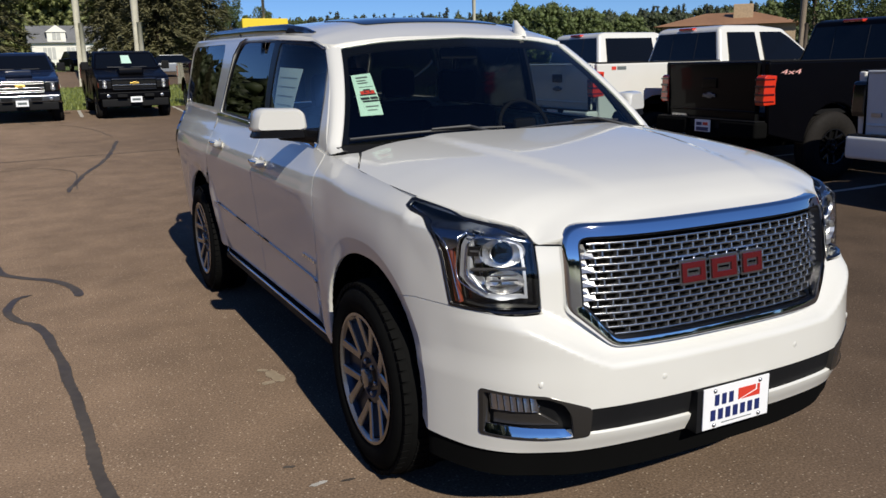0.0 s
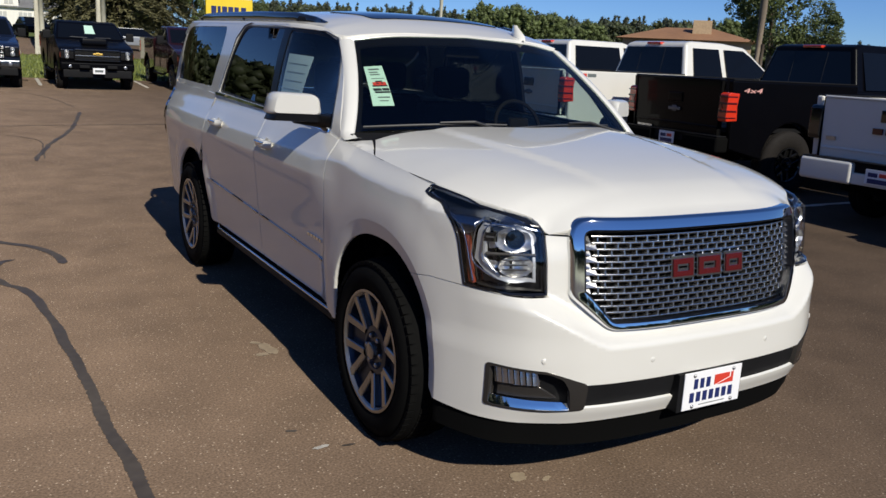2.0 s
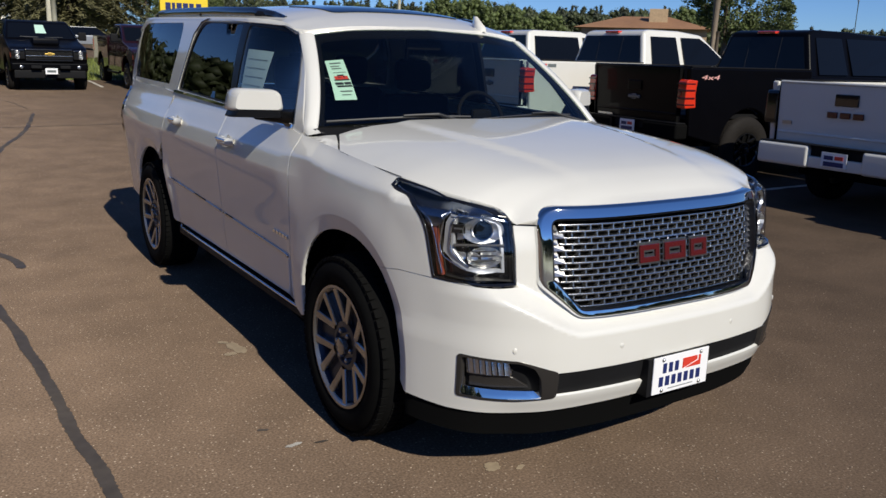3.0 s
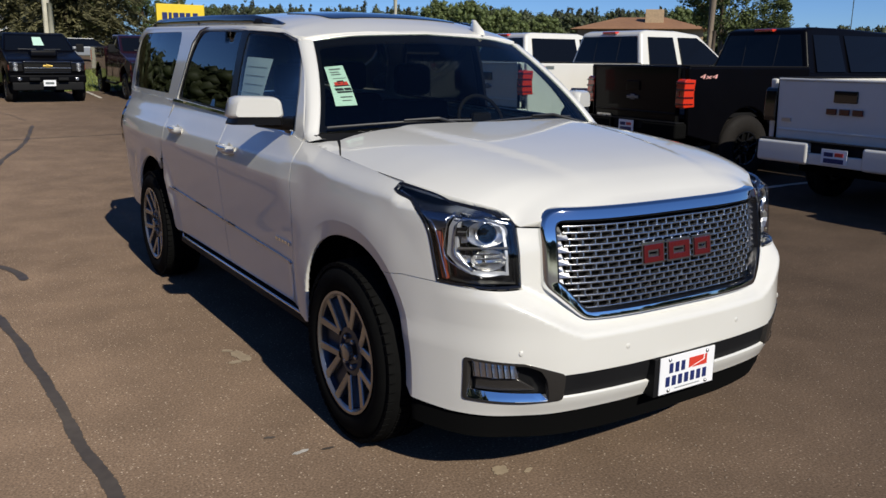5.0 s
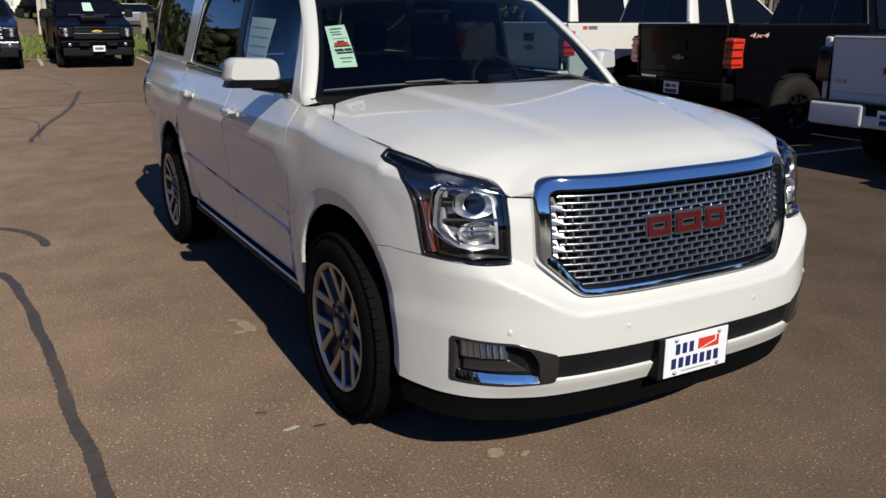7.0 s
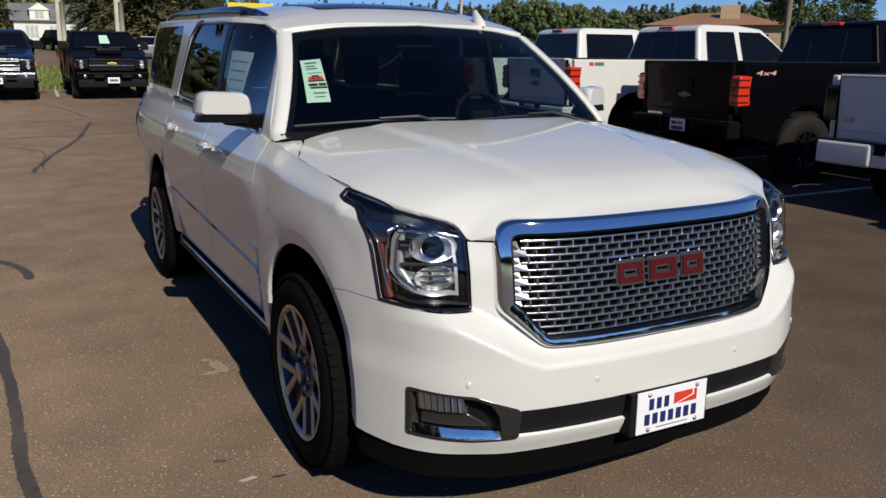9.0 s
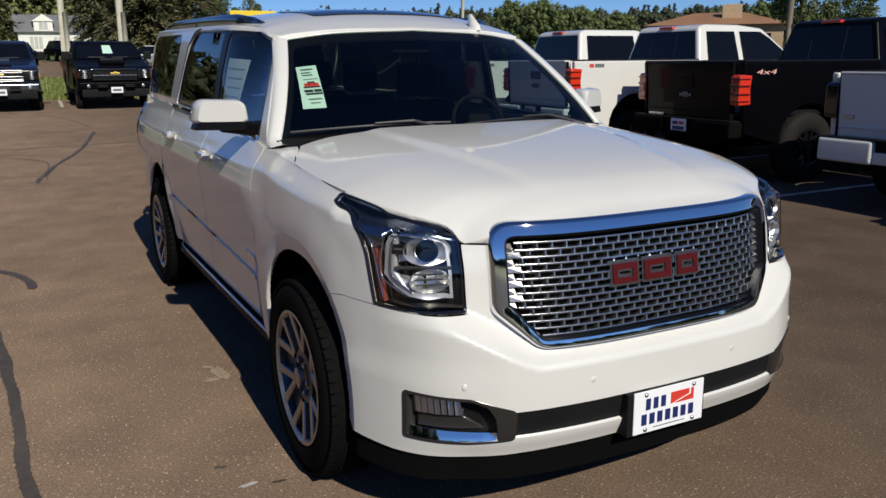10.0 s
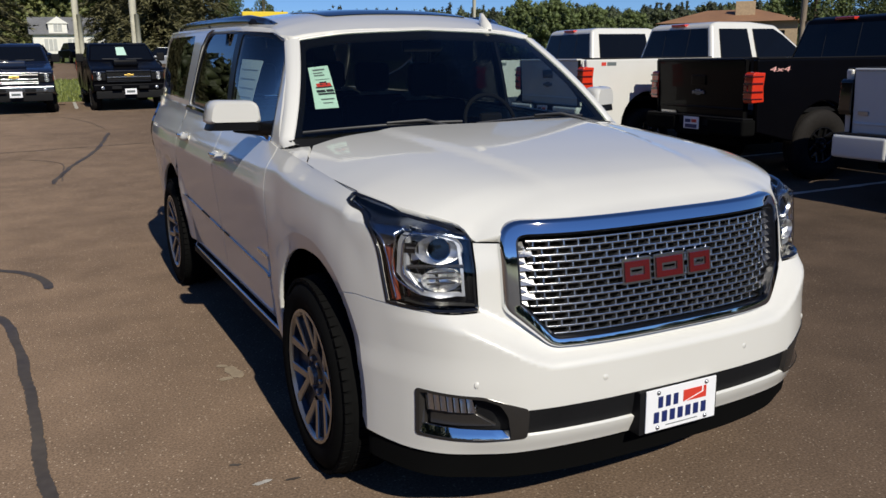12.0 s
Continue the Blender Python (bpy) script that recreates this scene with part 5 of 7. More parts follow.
# dealer plate: unreadable and private writing drawn as bars
plate = box("dealer_plate", (-0.155, -1.012, 0.380), (0.152, -1.006, 0.533), M_PLATE, suv, "white dealer plate with dark blue bars and a red block", bevel=0.002)
box("plate_bracket", (-0.175, -1.004, 0.372), (0.165, -0.93, 0.53), M_TRIM, suv, "black plate bracket", bevel=0.004)
bars = [((-0.105 + 0.033 * k, 0.464), (-0.085 + 0.033 * k, 0.505), M_INKBLUE) for k in range(3)] + [((-0.122 + 0.0345 * k, 0.410), (-0.100 + 0.0345 * k, 0.450), M_INKBLUE) for k in range(7)]
for pts in (((0.004, 0.466), (0.050, 0.480), (0.085, 0.490), (0.085, 0.508), (0.004, 0.508)), ((0.020, 0.466), (0.105, 0.466), (0.105, 0.508), (0.094, 0.508), (0.094, 0.486))):
    v = [(x, -1.0145, z) for x, z in pts] + [(x, -1.0115, z) for x, z in pts]
    raw("print", v, [tuple(range(5)), tuple(range(9, 4, -1))] + [(i, i + 5, (i + 1) % 5 + 5, (i + 1) % 5) for i in range(5)], M_INKRED, plate)
for lo, hi, mat in bars + [((-0.070, 0.394), (0.070, 0.397), M_INKGREY)]:
    box("print", (lo[0], -1.0145, lo[1]), (hi[0], -1.0115, hi[1]), mat, plate, bevel=0.001)
for x in (-0.105, 0.105):
    for z in (0.393, 0.520):
        v, f = lathe([(0.0, 0.008), (0.004, 0.007), (0.006, 0.0005)], 10, "z")
        raw("plate_bolt", [(x + p[0], -1.012 - p[2], z + p[1]) for p in v], f, M_SATIN, plate, smooth=True)


# wheels
def wheel_mesh(name, parent, m, tyre_r=0.405, rim_r=0.268, width=0.275, spokes=6, rim_mat=None, hub_label="alloy rim with paired spokes", pocket=None, rim_mat2=None, tyre_mat=None, lugs=False):
    """A wheel with its outer face towards -x."""
    rim_mat, pocket = rim_mat or M_RIM, pocket or M_POCKET
    w = thing(name, "", "")
    w.parent = parent
    w.matrix_basis = m
    h = width / 2
    prof = [(-h + 0.03, rim_r - 0.006), (-h + 0.006, rim_r + 0.012), (-h - 0.006, (rim_r + tyre_r) / 2), (-h + 0.008, tyre_r - 0.04), (-h + 0.03, tyre_r - 0.012), (-h + 0.055, tyre_r)]
    for gx in (-0.055, 0.0, 0.055):
        prof += [(gx - 0.006, tyre_r + 0.001), (gx - 0.004, tyre_r - 0.010), (gx + 0.004, tyre_r - 0.010), (gx + 0.006, tyre_r + 0.001)]
    prof += [(h - 0.055, tyre_r), (h - 0.008, tyre_r - 0.04), (h, (rim_r + tyre_r) / 2), (h - 0.03, rim_r - 0.006)]
    v, f = lathe(prof, 64)
    tyre = raw("tyre", v, f, tyre_mat or M_RUBBER, w, "black rubber tyre", smooth=True, angle=50)
    if lugs:
        bm = bmesh.new()
        for k in range(60):
            for x0, x1, turn in ((-h + 0.012, -h + 0.058, 0.0), (-h + 0.066, -0.010, 3.0), (0.010, h - 0.066, 0.0), (h - 0.058, h - 0.012, 3.0)):
                m_ = Matrix.Rotation(radians(6 * k + turn), 4, "X")
                drop = 0.010 if abs(x0 + x1) > h else 0.0
                add_box(bm, (x0, -0.0165, tyre_r - 0.012 - drop), (x1, 0.0165, tyre_r + 0.004 - drop), m=m_)
        part("tread", bm, tyre_mat or M_RUBBER, w, "blocks of the tyre tread")
    rim = w
    v, f = lathe([(-h + 0.02, rim_r - 0.003), (-h + 0.004, rim_r + 0.004), (-h + 0.002, rim_r - 0.008), (-h + 0.016, rim_r - 0.020)], 64)
    raw("rim_lip", v, f, rim_mat, rim, hub_label, smooth=True, angle=40)
    v, f = lathe([(-h + 0.016, rim_r - 0.018), (-h + 0.06, rim_r - 0.030), (0.07, rim_r - 0.04), (0.07, 0.16), (0.03, 0.10), (0.03, 0.0005)], 64)
    raw("barrel", v, f, pocket, rim, "dark rim barrel", smooth=True, angle=40)
    # machined legs in pairs that meet at the hub, with painted panels between the pairs
    e = rim_r - 0.012
    for off in (-1, 1):
        ca = off * radians(360 / spokes * 0.27)
        tip, root = Vector((e * math.cos(ca), e * math.sin(ca))), Vector((0.112 * math.cos(off * 0.04), 0.112 * math.sin(off * 0.04)))
        d = (tip - root).normalized()
        nrm = Vector((-d[1], d[0]))
        v, f = [], []
        for p, wd, x in ((root, 0.0165, -h + 0.030), (root.lerp(tip, 0.5), 0.0180, -h + 0.020), (tip, 0.0205, -h + 0.008)):
            for q, xx in ((p + nrm * wd, x + 0.045), (p + nrm * wd, x + 0.004), (p + nrm * (wd - 0.004), x), (p - nrm * (wd - 0.004), x), (p - nrm * wd, x + 0.004), (p - nrm * wd, x + 0.045)):
                v.append((xx, q[0], q[1]))
        for r in (0, 6):
            f += [(r + i, r + i + 1, r + i + 7, r + i + 6) for i in range(5)]
        leg = raw("spoke", v, f, rim_mat, w)
        for k in range(1, spokes):
            o = new("spoke", leg.data)
            o.parent = w
            o.matrix_basis = pose(0, 0, 0, 360 * k / spokes, 0, 0)
    v = [(x, r * math.cos(dd), r * math.sin(dd)) for x, r, dd in ((-h + 0.060, 0.09, -0.30), (-h + 0.060, 0.09, 0.30), (-h + 0.036, rim_r - 0.02, 0.20), (-h + 0.036, rim_r - 0.02, -0.20))]
    v += [(x + 0.006, y, z) for x, y, z in v]
    panel = raw("spoke_panel", v, [(0, 1, 2, 3), (7, 6, 5, 4), (0, 4, 5, 1), (1, 5, 6, 2), (2, 6, 7, 3), (3, 7, 4, 0)], pocket, w)
    for k in range(spokes):
        o = panel if k == 0 else new("spoke_panel", panel.data)
        o.parent = w
        o.matrix_basis = pose(0, 0, 0, 360 * (k + 0.5) / spokes, 0, 0)
    v, f = lathe([(-h + 0.07, 0.112), (-h + 0.036, 0.108), (-h + 0.032, 0.085), (-h + 0.044, 0.076), (-h + 0.044, 0.0005)], 36)
    raw("hub", v, f, rim_mat2 or M_POCKET, rim, "dark round hub", smooth=True, angle=40)
    v, f = lathe([(-h + 0.030, 0.040), (-h + 0.012, 0.038), (-h + 0.008, 0.032), (-h + 0.006, 0.0005)], 28)
    raw("centre_cap", v, f, rim_mat2 or M_RIM, rim, "bright centre cap", smooth=True, angle=40)
    for k in range(6):
        a = 2 * math.pi * (k + 0.5) / 6
        v, f = lathe([(-h + 0.05, 0.012), (-h + 0.026, 0.011), (-h + 0.022, 0.006), (-h + 0.022, 0.0005)], 8, "x", (0, 0.066 * math.cos(a), 0.066 * math.sin(a)))
        raw("lug_nut", v, f, M_SATIN if not rim_mat2 else rim_mat2, rim, smooth=True, angle=40)
    return w


first = wheel_mesh("wheel", suv, pose(-0.872, 0, 0.405, 35, 0, 0), width=0.262, tyre_r=0.401, lugs=True)
for x, y, rx, rz in ((-0.868, 3.302, 31, 0), (0.868, 0, 12, 180), (0.868, 3.302, 50, 180)):
    w = copy_thing(first, pose(x, y, 0.403, 0, 0, rz) @ pose(0, 0, 0, rx, 0, 0))

# dark wheel houses, underside and cabin
for s in (-1, 1):
    for cy in HUBS:
        pts = arch(cy, 180, 0, 16)
        v = [(s * 0.88, y, z) for y, z in pts] + [(s * 0.55, y, z) for y, z in pts] + [(s * 0.88, pts[0][0], 0.28), (s * 0.55, pts[0][0], 0.28), (s * 0.88, pts[-1][0], 0.28), (s * 0.55, pts[-1][0], 0.28)]
        k = len(pts)
        f = [(i, i + 1, k + i + 1, k + i) for i in range(k - 1)] + [(2 * k, 0, k, 2 * k + 1), (k - 1, 2 * k + 2, 2 * k + 3, 2 * k - 1), tuple(k + i for i in range(k))]
        raw("wheel_house", v, f, M_DARK, suv, "black wheel house liner")
box("underbody", (-0.72, -0.75, 0.24), (0.72, 4.45, 0.42), M_DARK, suv, "dark underbody", bevel=0.02)
box("engine_bay", (-0.60, -0.72, 0.42), (0.60, 0.28, 0.98), M_DARK, suv, "dark engine bay", bevel=0.02)
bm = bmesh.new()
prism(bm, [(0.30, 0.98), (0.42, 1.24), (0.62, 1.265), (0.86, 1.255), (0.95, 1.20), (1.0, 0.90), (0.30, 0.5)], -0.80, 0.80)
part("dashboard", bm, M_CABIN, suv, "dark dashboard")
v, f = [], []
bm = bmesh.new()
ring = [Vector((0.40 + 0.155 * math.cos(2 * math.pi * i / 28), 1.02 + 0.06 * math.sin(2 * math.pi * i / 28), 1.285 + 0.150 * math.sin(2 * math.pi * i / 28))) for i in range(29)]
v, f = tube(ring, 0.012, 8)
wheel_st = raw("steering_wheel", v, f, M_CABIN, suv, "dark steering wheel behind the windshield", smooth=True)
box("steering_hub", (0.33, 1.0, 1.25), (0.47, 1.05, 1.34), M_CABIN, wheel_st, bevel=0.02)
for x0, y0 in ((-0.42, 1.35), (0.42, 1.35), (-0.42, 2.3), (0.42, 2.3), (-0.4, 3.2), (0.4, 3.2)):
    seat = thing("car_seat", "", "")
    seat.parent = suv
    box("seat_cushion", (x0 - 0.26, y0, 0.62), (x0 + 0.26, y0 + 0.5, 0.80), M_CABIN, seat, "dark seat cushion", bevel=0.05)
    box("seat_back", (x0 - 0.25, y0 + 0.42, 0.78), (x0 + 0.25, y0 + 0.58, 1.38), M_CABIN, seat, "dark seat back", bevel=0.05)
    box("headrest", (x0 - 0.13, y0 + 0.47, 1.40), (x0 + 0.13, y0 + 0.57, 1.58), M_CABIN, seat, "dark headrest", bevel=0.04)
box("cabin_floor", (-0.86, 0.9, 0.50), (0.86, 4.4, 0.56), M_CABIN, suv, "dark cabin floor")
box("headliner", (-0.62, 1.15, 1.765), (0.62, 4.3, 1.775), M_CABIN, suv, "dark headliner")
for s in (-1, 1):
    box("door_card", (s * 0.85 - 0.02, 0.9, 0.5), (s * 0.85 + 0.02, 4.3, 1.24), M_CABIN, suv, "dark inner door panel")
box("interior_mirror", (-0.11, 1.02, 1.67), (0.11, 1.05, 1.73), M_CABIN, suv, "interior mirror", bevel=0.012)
# papers in the windows
wp = patch("windshield_sticker", [(-0.905, 0.70), (-0.785, 0.70), (-0.745, 0.28), (-0.865, 0.28)], wind, M_PAPER, suv, "pale green paper behind the windshield", thick=0.001, lift=-0.012, gap=0.05, away=(0, -1, 1))
lines_ = [(0.655, 0.670, -0.885, -0.815, M_INKGREY), (0.625, 0.636, -0.885, -0.830, M_INKGREY), (0.600, 0.611, -0.882, -0.822, M_INKGREY), (0.560, 0.566, -0.880, -0.800, M_INKGREY),
          (0.490, 0.525, -0.880, -0.800, M_INKRED), (0.505, 0.540, -0.860, -0.820, M_INKDARK), (0.478, 0.492, -0.885, -0.795, M_INKDARK),
          (0.435, 0.460, -0.885, -0.838, M_INKDARK), (0.435, 0.460, -0.832, -0.792, M_INKDARK), (0.410, 0.427, -0.878, -0.790, M_INKDARK), (0.360, 0.372, -0.868, -0.800, M_INKGREY), (0.325, 0.334, -0.862, -0.812, M_INKGREY)]
for t0, t1, a0, a1, ink in lines_:
    patch("print", [(a0, t1), (a1, t1), (a1 + 0.004, t0), (a0 + 0.004, t0)], lambda a, t: wind(a + 0.02 + 0.09 * (0.5 - t), t), ink, wp, thick=0.0005, lift=-0.010, gap=0.03, away=(0, -1, 1), rim=False)
at = lambda y, z: Vector((-cabin(y, z), y, z))
ws2 = patch("window_sheet", [(1.33, 1.37), (1.62, 1.37), (1.62, 1.64), (1.33, 1.64)], at, M_WHITEPAPER, suv, "printed sheet inside the front door window", thick=0.001, lift=-0.03, gap=0.08, middle=(0, 2, 1.4))
for k in range(5):
    patch("print", [(1.36, 1.41 + 0.045 * k), (1.59, 1.41 + 0.045 * k), (1.59, 1.413 + 0.045 * k), (1.36, 1.413 + 0.045 * k)], at, M_INKGREY, ws2, thick=0.0005, lift=-0.028, gap=0.08, middle=(0, 2, 1.4), rim=False)
# rear end, closed
patch("liftgate", [Vector((u, z)) for u, z in ((-(ARC[-1] - 0.74), 0.55), (-(ARC[-1] - 0.74), 1.33), (-(ARC[-1]), 1.33), (-(ARC[-1]), 0.55))], shell, M_WHITE, suv, thick=0.03, gap=0.06)
patch("liftgate", [Vector((u, z)) for u, z in (((ARC[-1] - 0.74), 0.55), ((ARC[-1] - 0.74), 1.33), ((ARC[-1]), 1.33), ((ARC[-1]), 0.55))], shell, M_WHITE, suv, thick=0.03, gap=0.06)
rear = lambda x, z: Vector((x, 4.62 - 0.28 * (z - 1.33) - 0.05 * (x / 0.8) ** 2, z))
patch("rear_glass", [(-0.80, 1.335), (0.80, 1.335), (0.70, 1.74), (-0.70, 1.74)], rear, M_TINT, suv, "dark rear glass", thick=0.006, gap=0.1, away=(0, 1, 0)).visible_shadow = False
box("rear_bumper", (-0.84, 4.50, 0.42), (0.84, 4.72, 0.66), M_WHITE, suv, "white rear bumper", bevel=0.05)
for s in (-1, 1):
    tl = patch("tail_lamp", sz(rounded([(4.36, 1.315), (4.60, 1.315), (4.60, 0.92), (4.46, 0.92), (4.40, 1.05)], 0.03, 3), s), shell, M_DEEPRED, suv, "glossy red tail lamp wrapped round the corner", thick=0.02, lift=0.008, gap=0.03)
    patch("lamp_chrome", sz([(4.345, 1.315), (4.365, 1.315), (4.405, 1.05), (4.465, 0.92), (4.445, 0.92), (4.385, 1.05)], s), shell, M_CHROME, tl, "chrome edge of the tail lamp", thick=0.02, lift=0.011, gap=0.03)

# ---- pickup trucks: nose towards -y, middle at the origin ----
# the greenhouse stands a little taller towards the tail, with a crowned roof
TALLER = spline([(0.7, 0.0), (1.1, 0.004), (1.4, 0.022), (2.0, 0.040), (3.0, 0.058), (4.0, 0.074), (4.7, 0.078)])


def raise_roof(thing_, done):
    for o in thing_.children:
        if o.type == "MESH" and o.data.name not in done and (o.matrix_basis.translation.length < 1e-6):
            done.add(o.data.name)
            for p in o.data.vertices:
                x, y, z = p.co
                if z > 1.30 and y > 0.3:
                    p.co.z += (TALLER(max(0.7, min(4.7, y))) + 0.034 * max(0.0, 1 - (x / 0.70) ** 2) * step(0.95, 1.6, y)) * step(1.30, 1.80, z)
        raise_roof(o, done)


raise_roof(suv, set())


def pickup(label, paint, m, group, lift=0.0, tyre_r=0.40, facing=False, chrome_bumper=False, rim_dark=False, sticker=False, maker="bow", lamp_dark=False, black_bumper=False, decal="", extended=False, tall=0.0, longer=0.0, wide=0.0, rail=0.0, door_post=-0.55):
    t = thing("pickup_truck", label, "pickup truck", group, m)
    L, W = 2.93, 1.015
    z = lambda h: h + lift
    fa, ra = -1.97, 1.68  # axles
    ar = 0.50
    cab_end = 0.45
    # lower body: fenders and cab
    prof = [(-2.72, z(0.55))] + [(y, zz + lift) for y, zz in arc(fa, 0.44, ar, 180, 0, 12)] + [(-1.35, z(0.42)), (cab_end, z(0.42)), (cab_end, z(1.40)), (-1.42, z(1.35)), (-1.6, z(1.29)), (-2.3, z(1.18)), (-2.62, z(1.12)), (-2.78, z(1.04))]
    bm = bmesh.new()
    prism(bm, prof, -W, W, lambda y, h: 1 - 0.05 * step(-2.2, -2.85, y) - 0.05 * step(z(1.0), z(1.3), h))
    bmesh.ops.recalc_face_normals(bm, faces=bm.faces)
    bmesh.ops.bevel(bm, geom=[e for e in bm.edges if len(e.link_faces) == 2 and e.calc_face_angle(0) > 0.6], offset=0.035, segments=3, affect="EDGES", profile=0.5)
    body = part("cab_body", bm, paint, t, smooth=True, angle=50)
    # greenhouse
    gp = [(-1.53, z(1.31)), (-0.75, z(1.85) + tall), (-0.51, z(1.91) + tall), (0.19, z(1.915) + tall), (0.33, z(1.87) + tall), (cab_end, z(1.36))]
    bm = bmesh.new()
    prism(bm, gp, -0.95, 0.95, lambda y, h: 1 - 0.20 * step(z(1.25), z(2.0), h) * (h - z(1.2)) / 0.7)
    bmesh.ops.recalc_face_normals(bm, faces=bm.faces)
    bmesh.ops.bevel(bm, geom=[e for e in bm.edges if e.calc_face_angle(0) > 0.3], offset=0.05, segments=4, affect="EDGES", profile=0.5)
    part("cab_roof", bm, paint, t, smooth=True, angle=60)
    half = lambda h: 0.955 * (1 - 0.20 * step(z(1.25), z(2.0), h) * (h - z(1.2)) / 0.7)

    def pane(name, pts, lab, mat=M_AUTOGLASS):
        a, b, c = (Vector(p) for p in pts[:3])
        n = (b - a).cross(c - a).normalized()
        if n.dot(a - Vector((0, -0.1, z(1.5)))) < 0:
            n = -n
        k = len(pts)
        v = [Vector(p) + n * 0.006 for p in pts] + [Vector(p) - n * 0.02 for p in pts]
        f = [tuple(range(k)), tuple(range(2 * k - 1, k - 1, -1))] + [(i, (i + 1) % k, k + (i + 1) % k, k + i) for i in range(k)]
        return raw(name, v, f, mat, t, lab)

    lerp = lambda a, b, q: (a[0] + (b[0] - a[0]) * q, a[1] + (b[1] - a[1]) * q)
    w0, w1 = lerp(gp[0], gp[1], 0.07), lerp(gp[0], gp[1], 0.93)
    ws_pane = pane("windshield", [(-half(w0[1]) + 0.09, w0[0], w0[1]), (half(w0[1]) - 0.09, w0[0], w0[1]), (half(w1[1]) - 0.08, w1[0], w1[1]), (-half(w1[1]) + 0.08, w1[0], w1[1])], "dark windshield")
    r0, r1 = lerp(gp[5], gp[4], 0.14), lerp(gp[5], gp[4], 0.90)
    pane("rear_window", [(-half(r0[1]) + 0.10, r0[0], r0[1]), (half(r0[1]) - 0.10, r0[0], r0[1]), (half(r1[1]) - 0.08, r1[0], r1[1]), (-half(r1[1]) + 0.08, r1[0], r1[1])], "dark rear window")
    for s in (-1, 1):
        zb, zt = z(1.415), z(1.80) + tall
        X = lambda h: s * (half(h) + 0.001)
        split = -0.50
        pane("front_window", [(X(zb), -1.28, zb), (X(zb), split, zb), (X(zt), split, zt), (X(zt), -0.66, zt), (X(zt - 0.10), -0.82, zt - 0.10)], "dark door window")
        re = 0.07 if extended else 0.25
        pane("rear_side_window", [(X(zb), split + 0.12, zb), (X(zb), re, zb), (X(zt), re - 0.06, zt), (X(zt), split + 0.12, zt)], "dark rear door window")
        for y0 in (-0.55, 0.13):
            box("door_handle", (s * 0.985 - 0.02, y0 - 0.09, z(1.14)), (s * 0.985 + 0.02, y0 + 0.09, z(1.17)), paint, t, bevel=0.008)
        for y0 in (-1.45, -0.45, 0.40):
            box("door_gap", (s * (W - 0.004) - 0.006, y0 - 0.004, z(0.55)), (s * (W - 0.004) + 0.006, y0 + 0.004, z(1.22)), M_DARK, t)
        mir = box("door_mirror", (s * 1.13 - 0.11, -1.25, z(1.30)), (s * 1.13 + 0.11, -1.15, z(1.54)), paint if not facing else M_TRIM, t, "door mirror", bevel=0.03)
        box("mirror_arm", (s * 0.99 - 0.06, -1.23, z(1.34)), (s * 0.99 + 0.06, -1.18, z(1.40)), M_TRIM, mir, bevel=0.01)
        v, f = tube([(s * 1.0, -1.2, z(0.42)), (s * 1.05, -1.1, z(0.38)), (s * 1.05, 0.32, z(0.38)), (s * 1.0, 0.42, z(0.42))], 0.04, 8)
        raw("side_step", v, f, M_TRIM, t, "dark side step", smooth=True)
        # bed side
        bp = [(cab_end + 0.03, z(0.55))] + [(y, zz + lift) for y, zz in arc(ra, 0.44, ar, 180, 0, 12)] + [(L - 0.16, z(0.58)), (L - 0.10, z(1.43) + rail), (cab_end + 0.03, z(1.43) + rail)]
        bm = bmesh.new()
        prism(bm, bp, s * (W - 0.09), s * W)
        bmesh.ops.recalc_face_normals(bm, faces=bm.faces)
        bmesh.ops.bevel(bm, geom=[e for e in bm.edges if len(e.link_faces) == 2 and e.calc_face_angle(0) > 0.6], offset=0.025, segments=3, affect="EDGES", profile=0.5)
        part("bed_side", bm, paint, t, smooth=True, angle=50)
        box("bed_rail", (s * (W - 0.05) - 0.045, cab_end + 0.05, z(1.428) + rail), (s * (W - 0.05) + 0.045, L - 0.12, z(1.445) + rail), M_TRIM, t, "black bed rail cap", bevel=0.006)
        # tail lamp wraps the corner
        lampmat = M_RED if not lamp_dark else M_GLOSSBLK
        bm = bmesh.new()
        prism(bm, [(L - 0.235, z(0.955)), (L - 0.045, z(0.945)), (L - 0.030, z(1.00)), (L - 0.040, z(1.30)), (L - 0.075, z(1.325)), (L - 0.235, z(1.315)), (L - 0.215, z(1.14))], s * (W - 0.150), s * (W + 0.006))
        bmesh.ops.recalc_face_normals(bm, faces=bm.faces)
        bmesh.ops.bevel(bm, geom=[e for e in bm.edges if e.calc_face_angle(0) > 0.5], offset=0.014, segments=3, affect="EDGES", profile=0.5)
        tl = part("tail_lamp", bm, lampmat, t, "red tail lamp" if not lamp_dark else "smoked tail lamp", smooth=True, angle=50)
        if not lamp_dark:
            for zz, hh in ((1.268, 0.010), (1.182, 0.014), (1.080, 0.014), (0.995, 0.010)):
                box("lamp_band", (min(s * (W - 0.146), s * (W + 0.0095)), L - 0.20, z(zz) - hh), (max(s * (W - 0.146), s * (W + 0.0095)), L - 0.024, z(zz) + hh), M_REDEMB, tl, bevel=0.004)
            box("reverse_lamp", (s * (W - 0.105) - 0.030, L - 0.10, z(1.095)), (s * (W - 0.105) + 0.030, L - 0.023, z(1.165)), M_DEEPRED, tl, "dark clear reverse lamp", bevel=0.006)
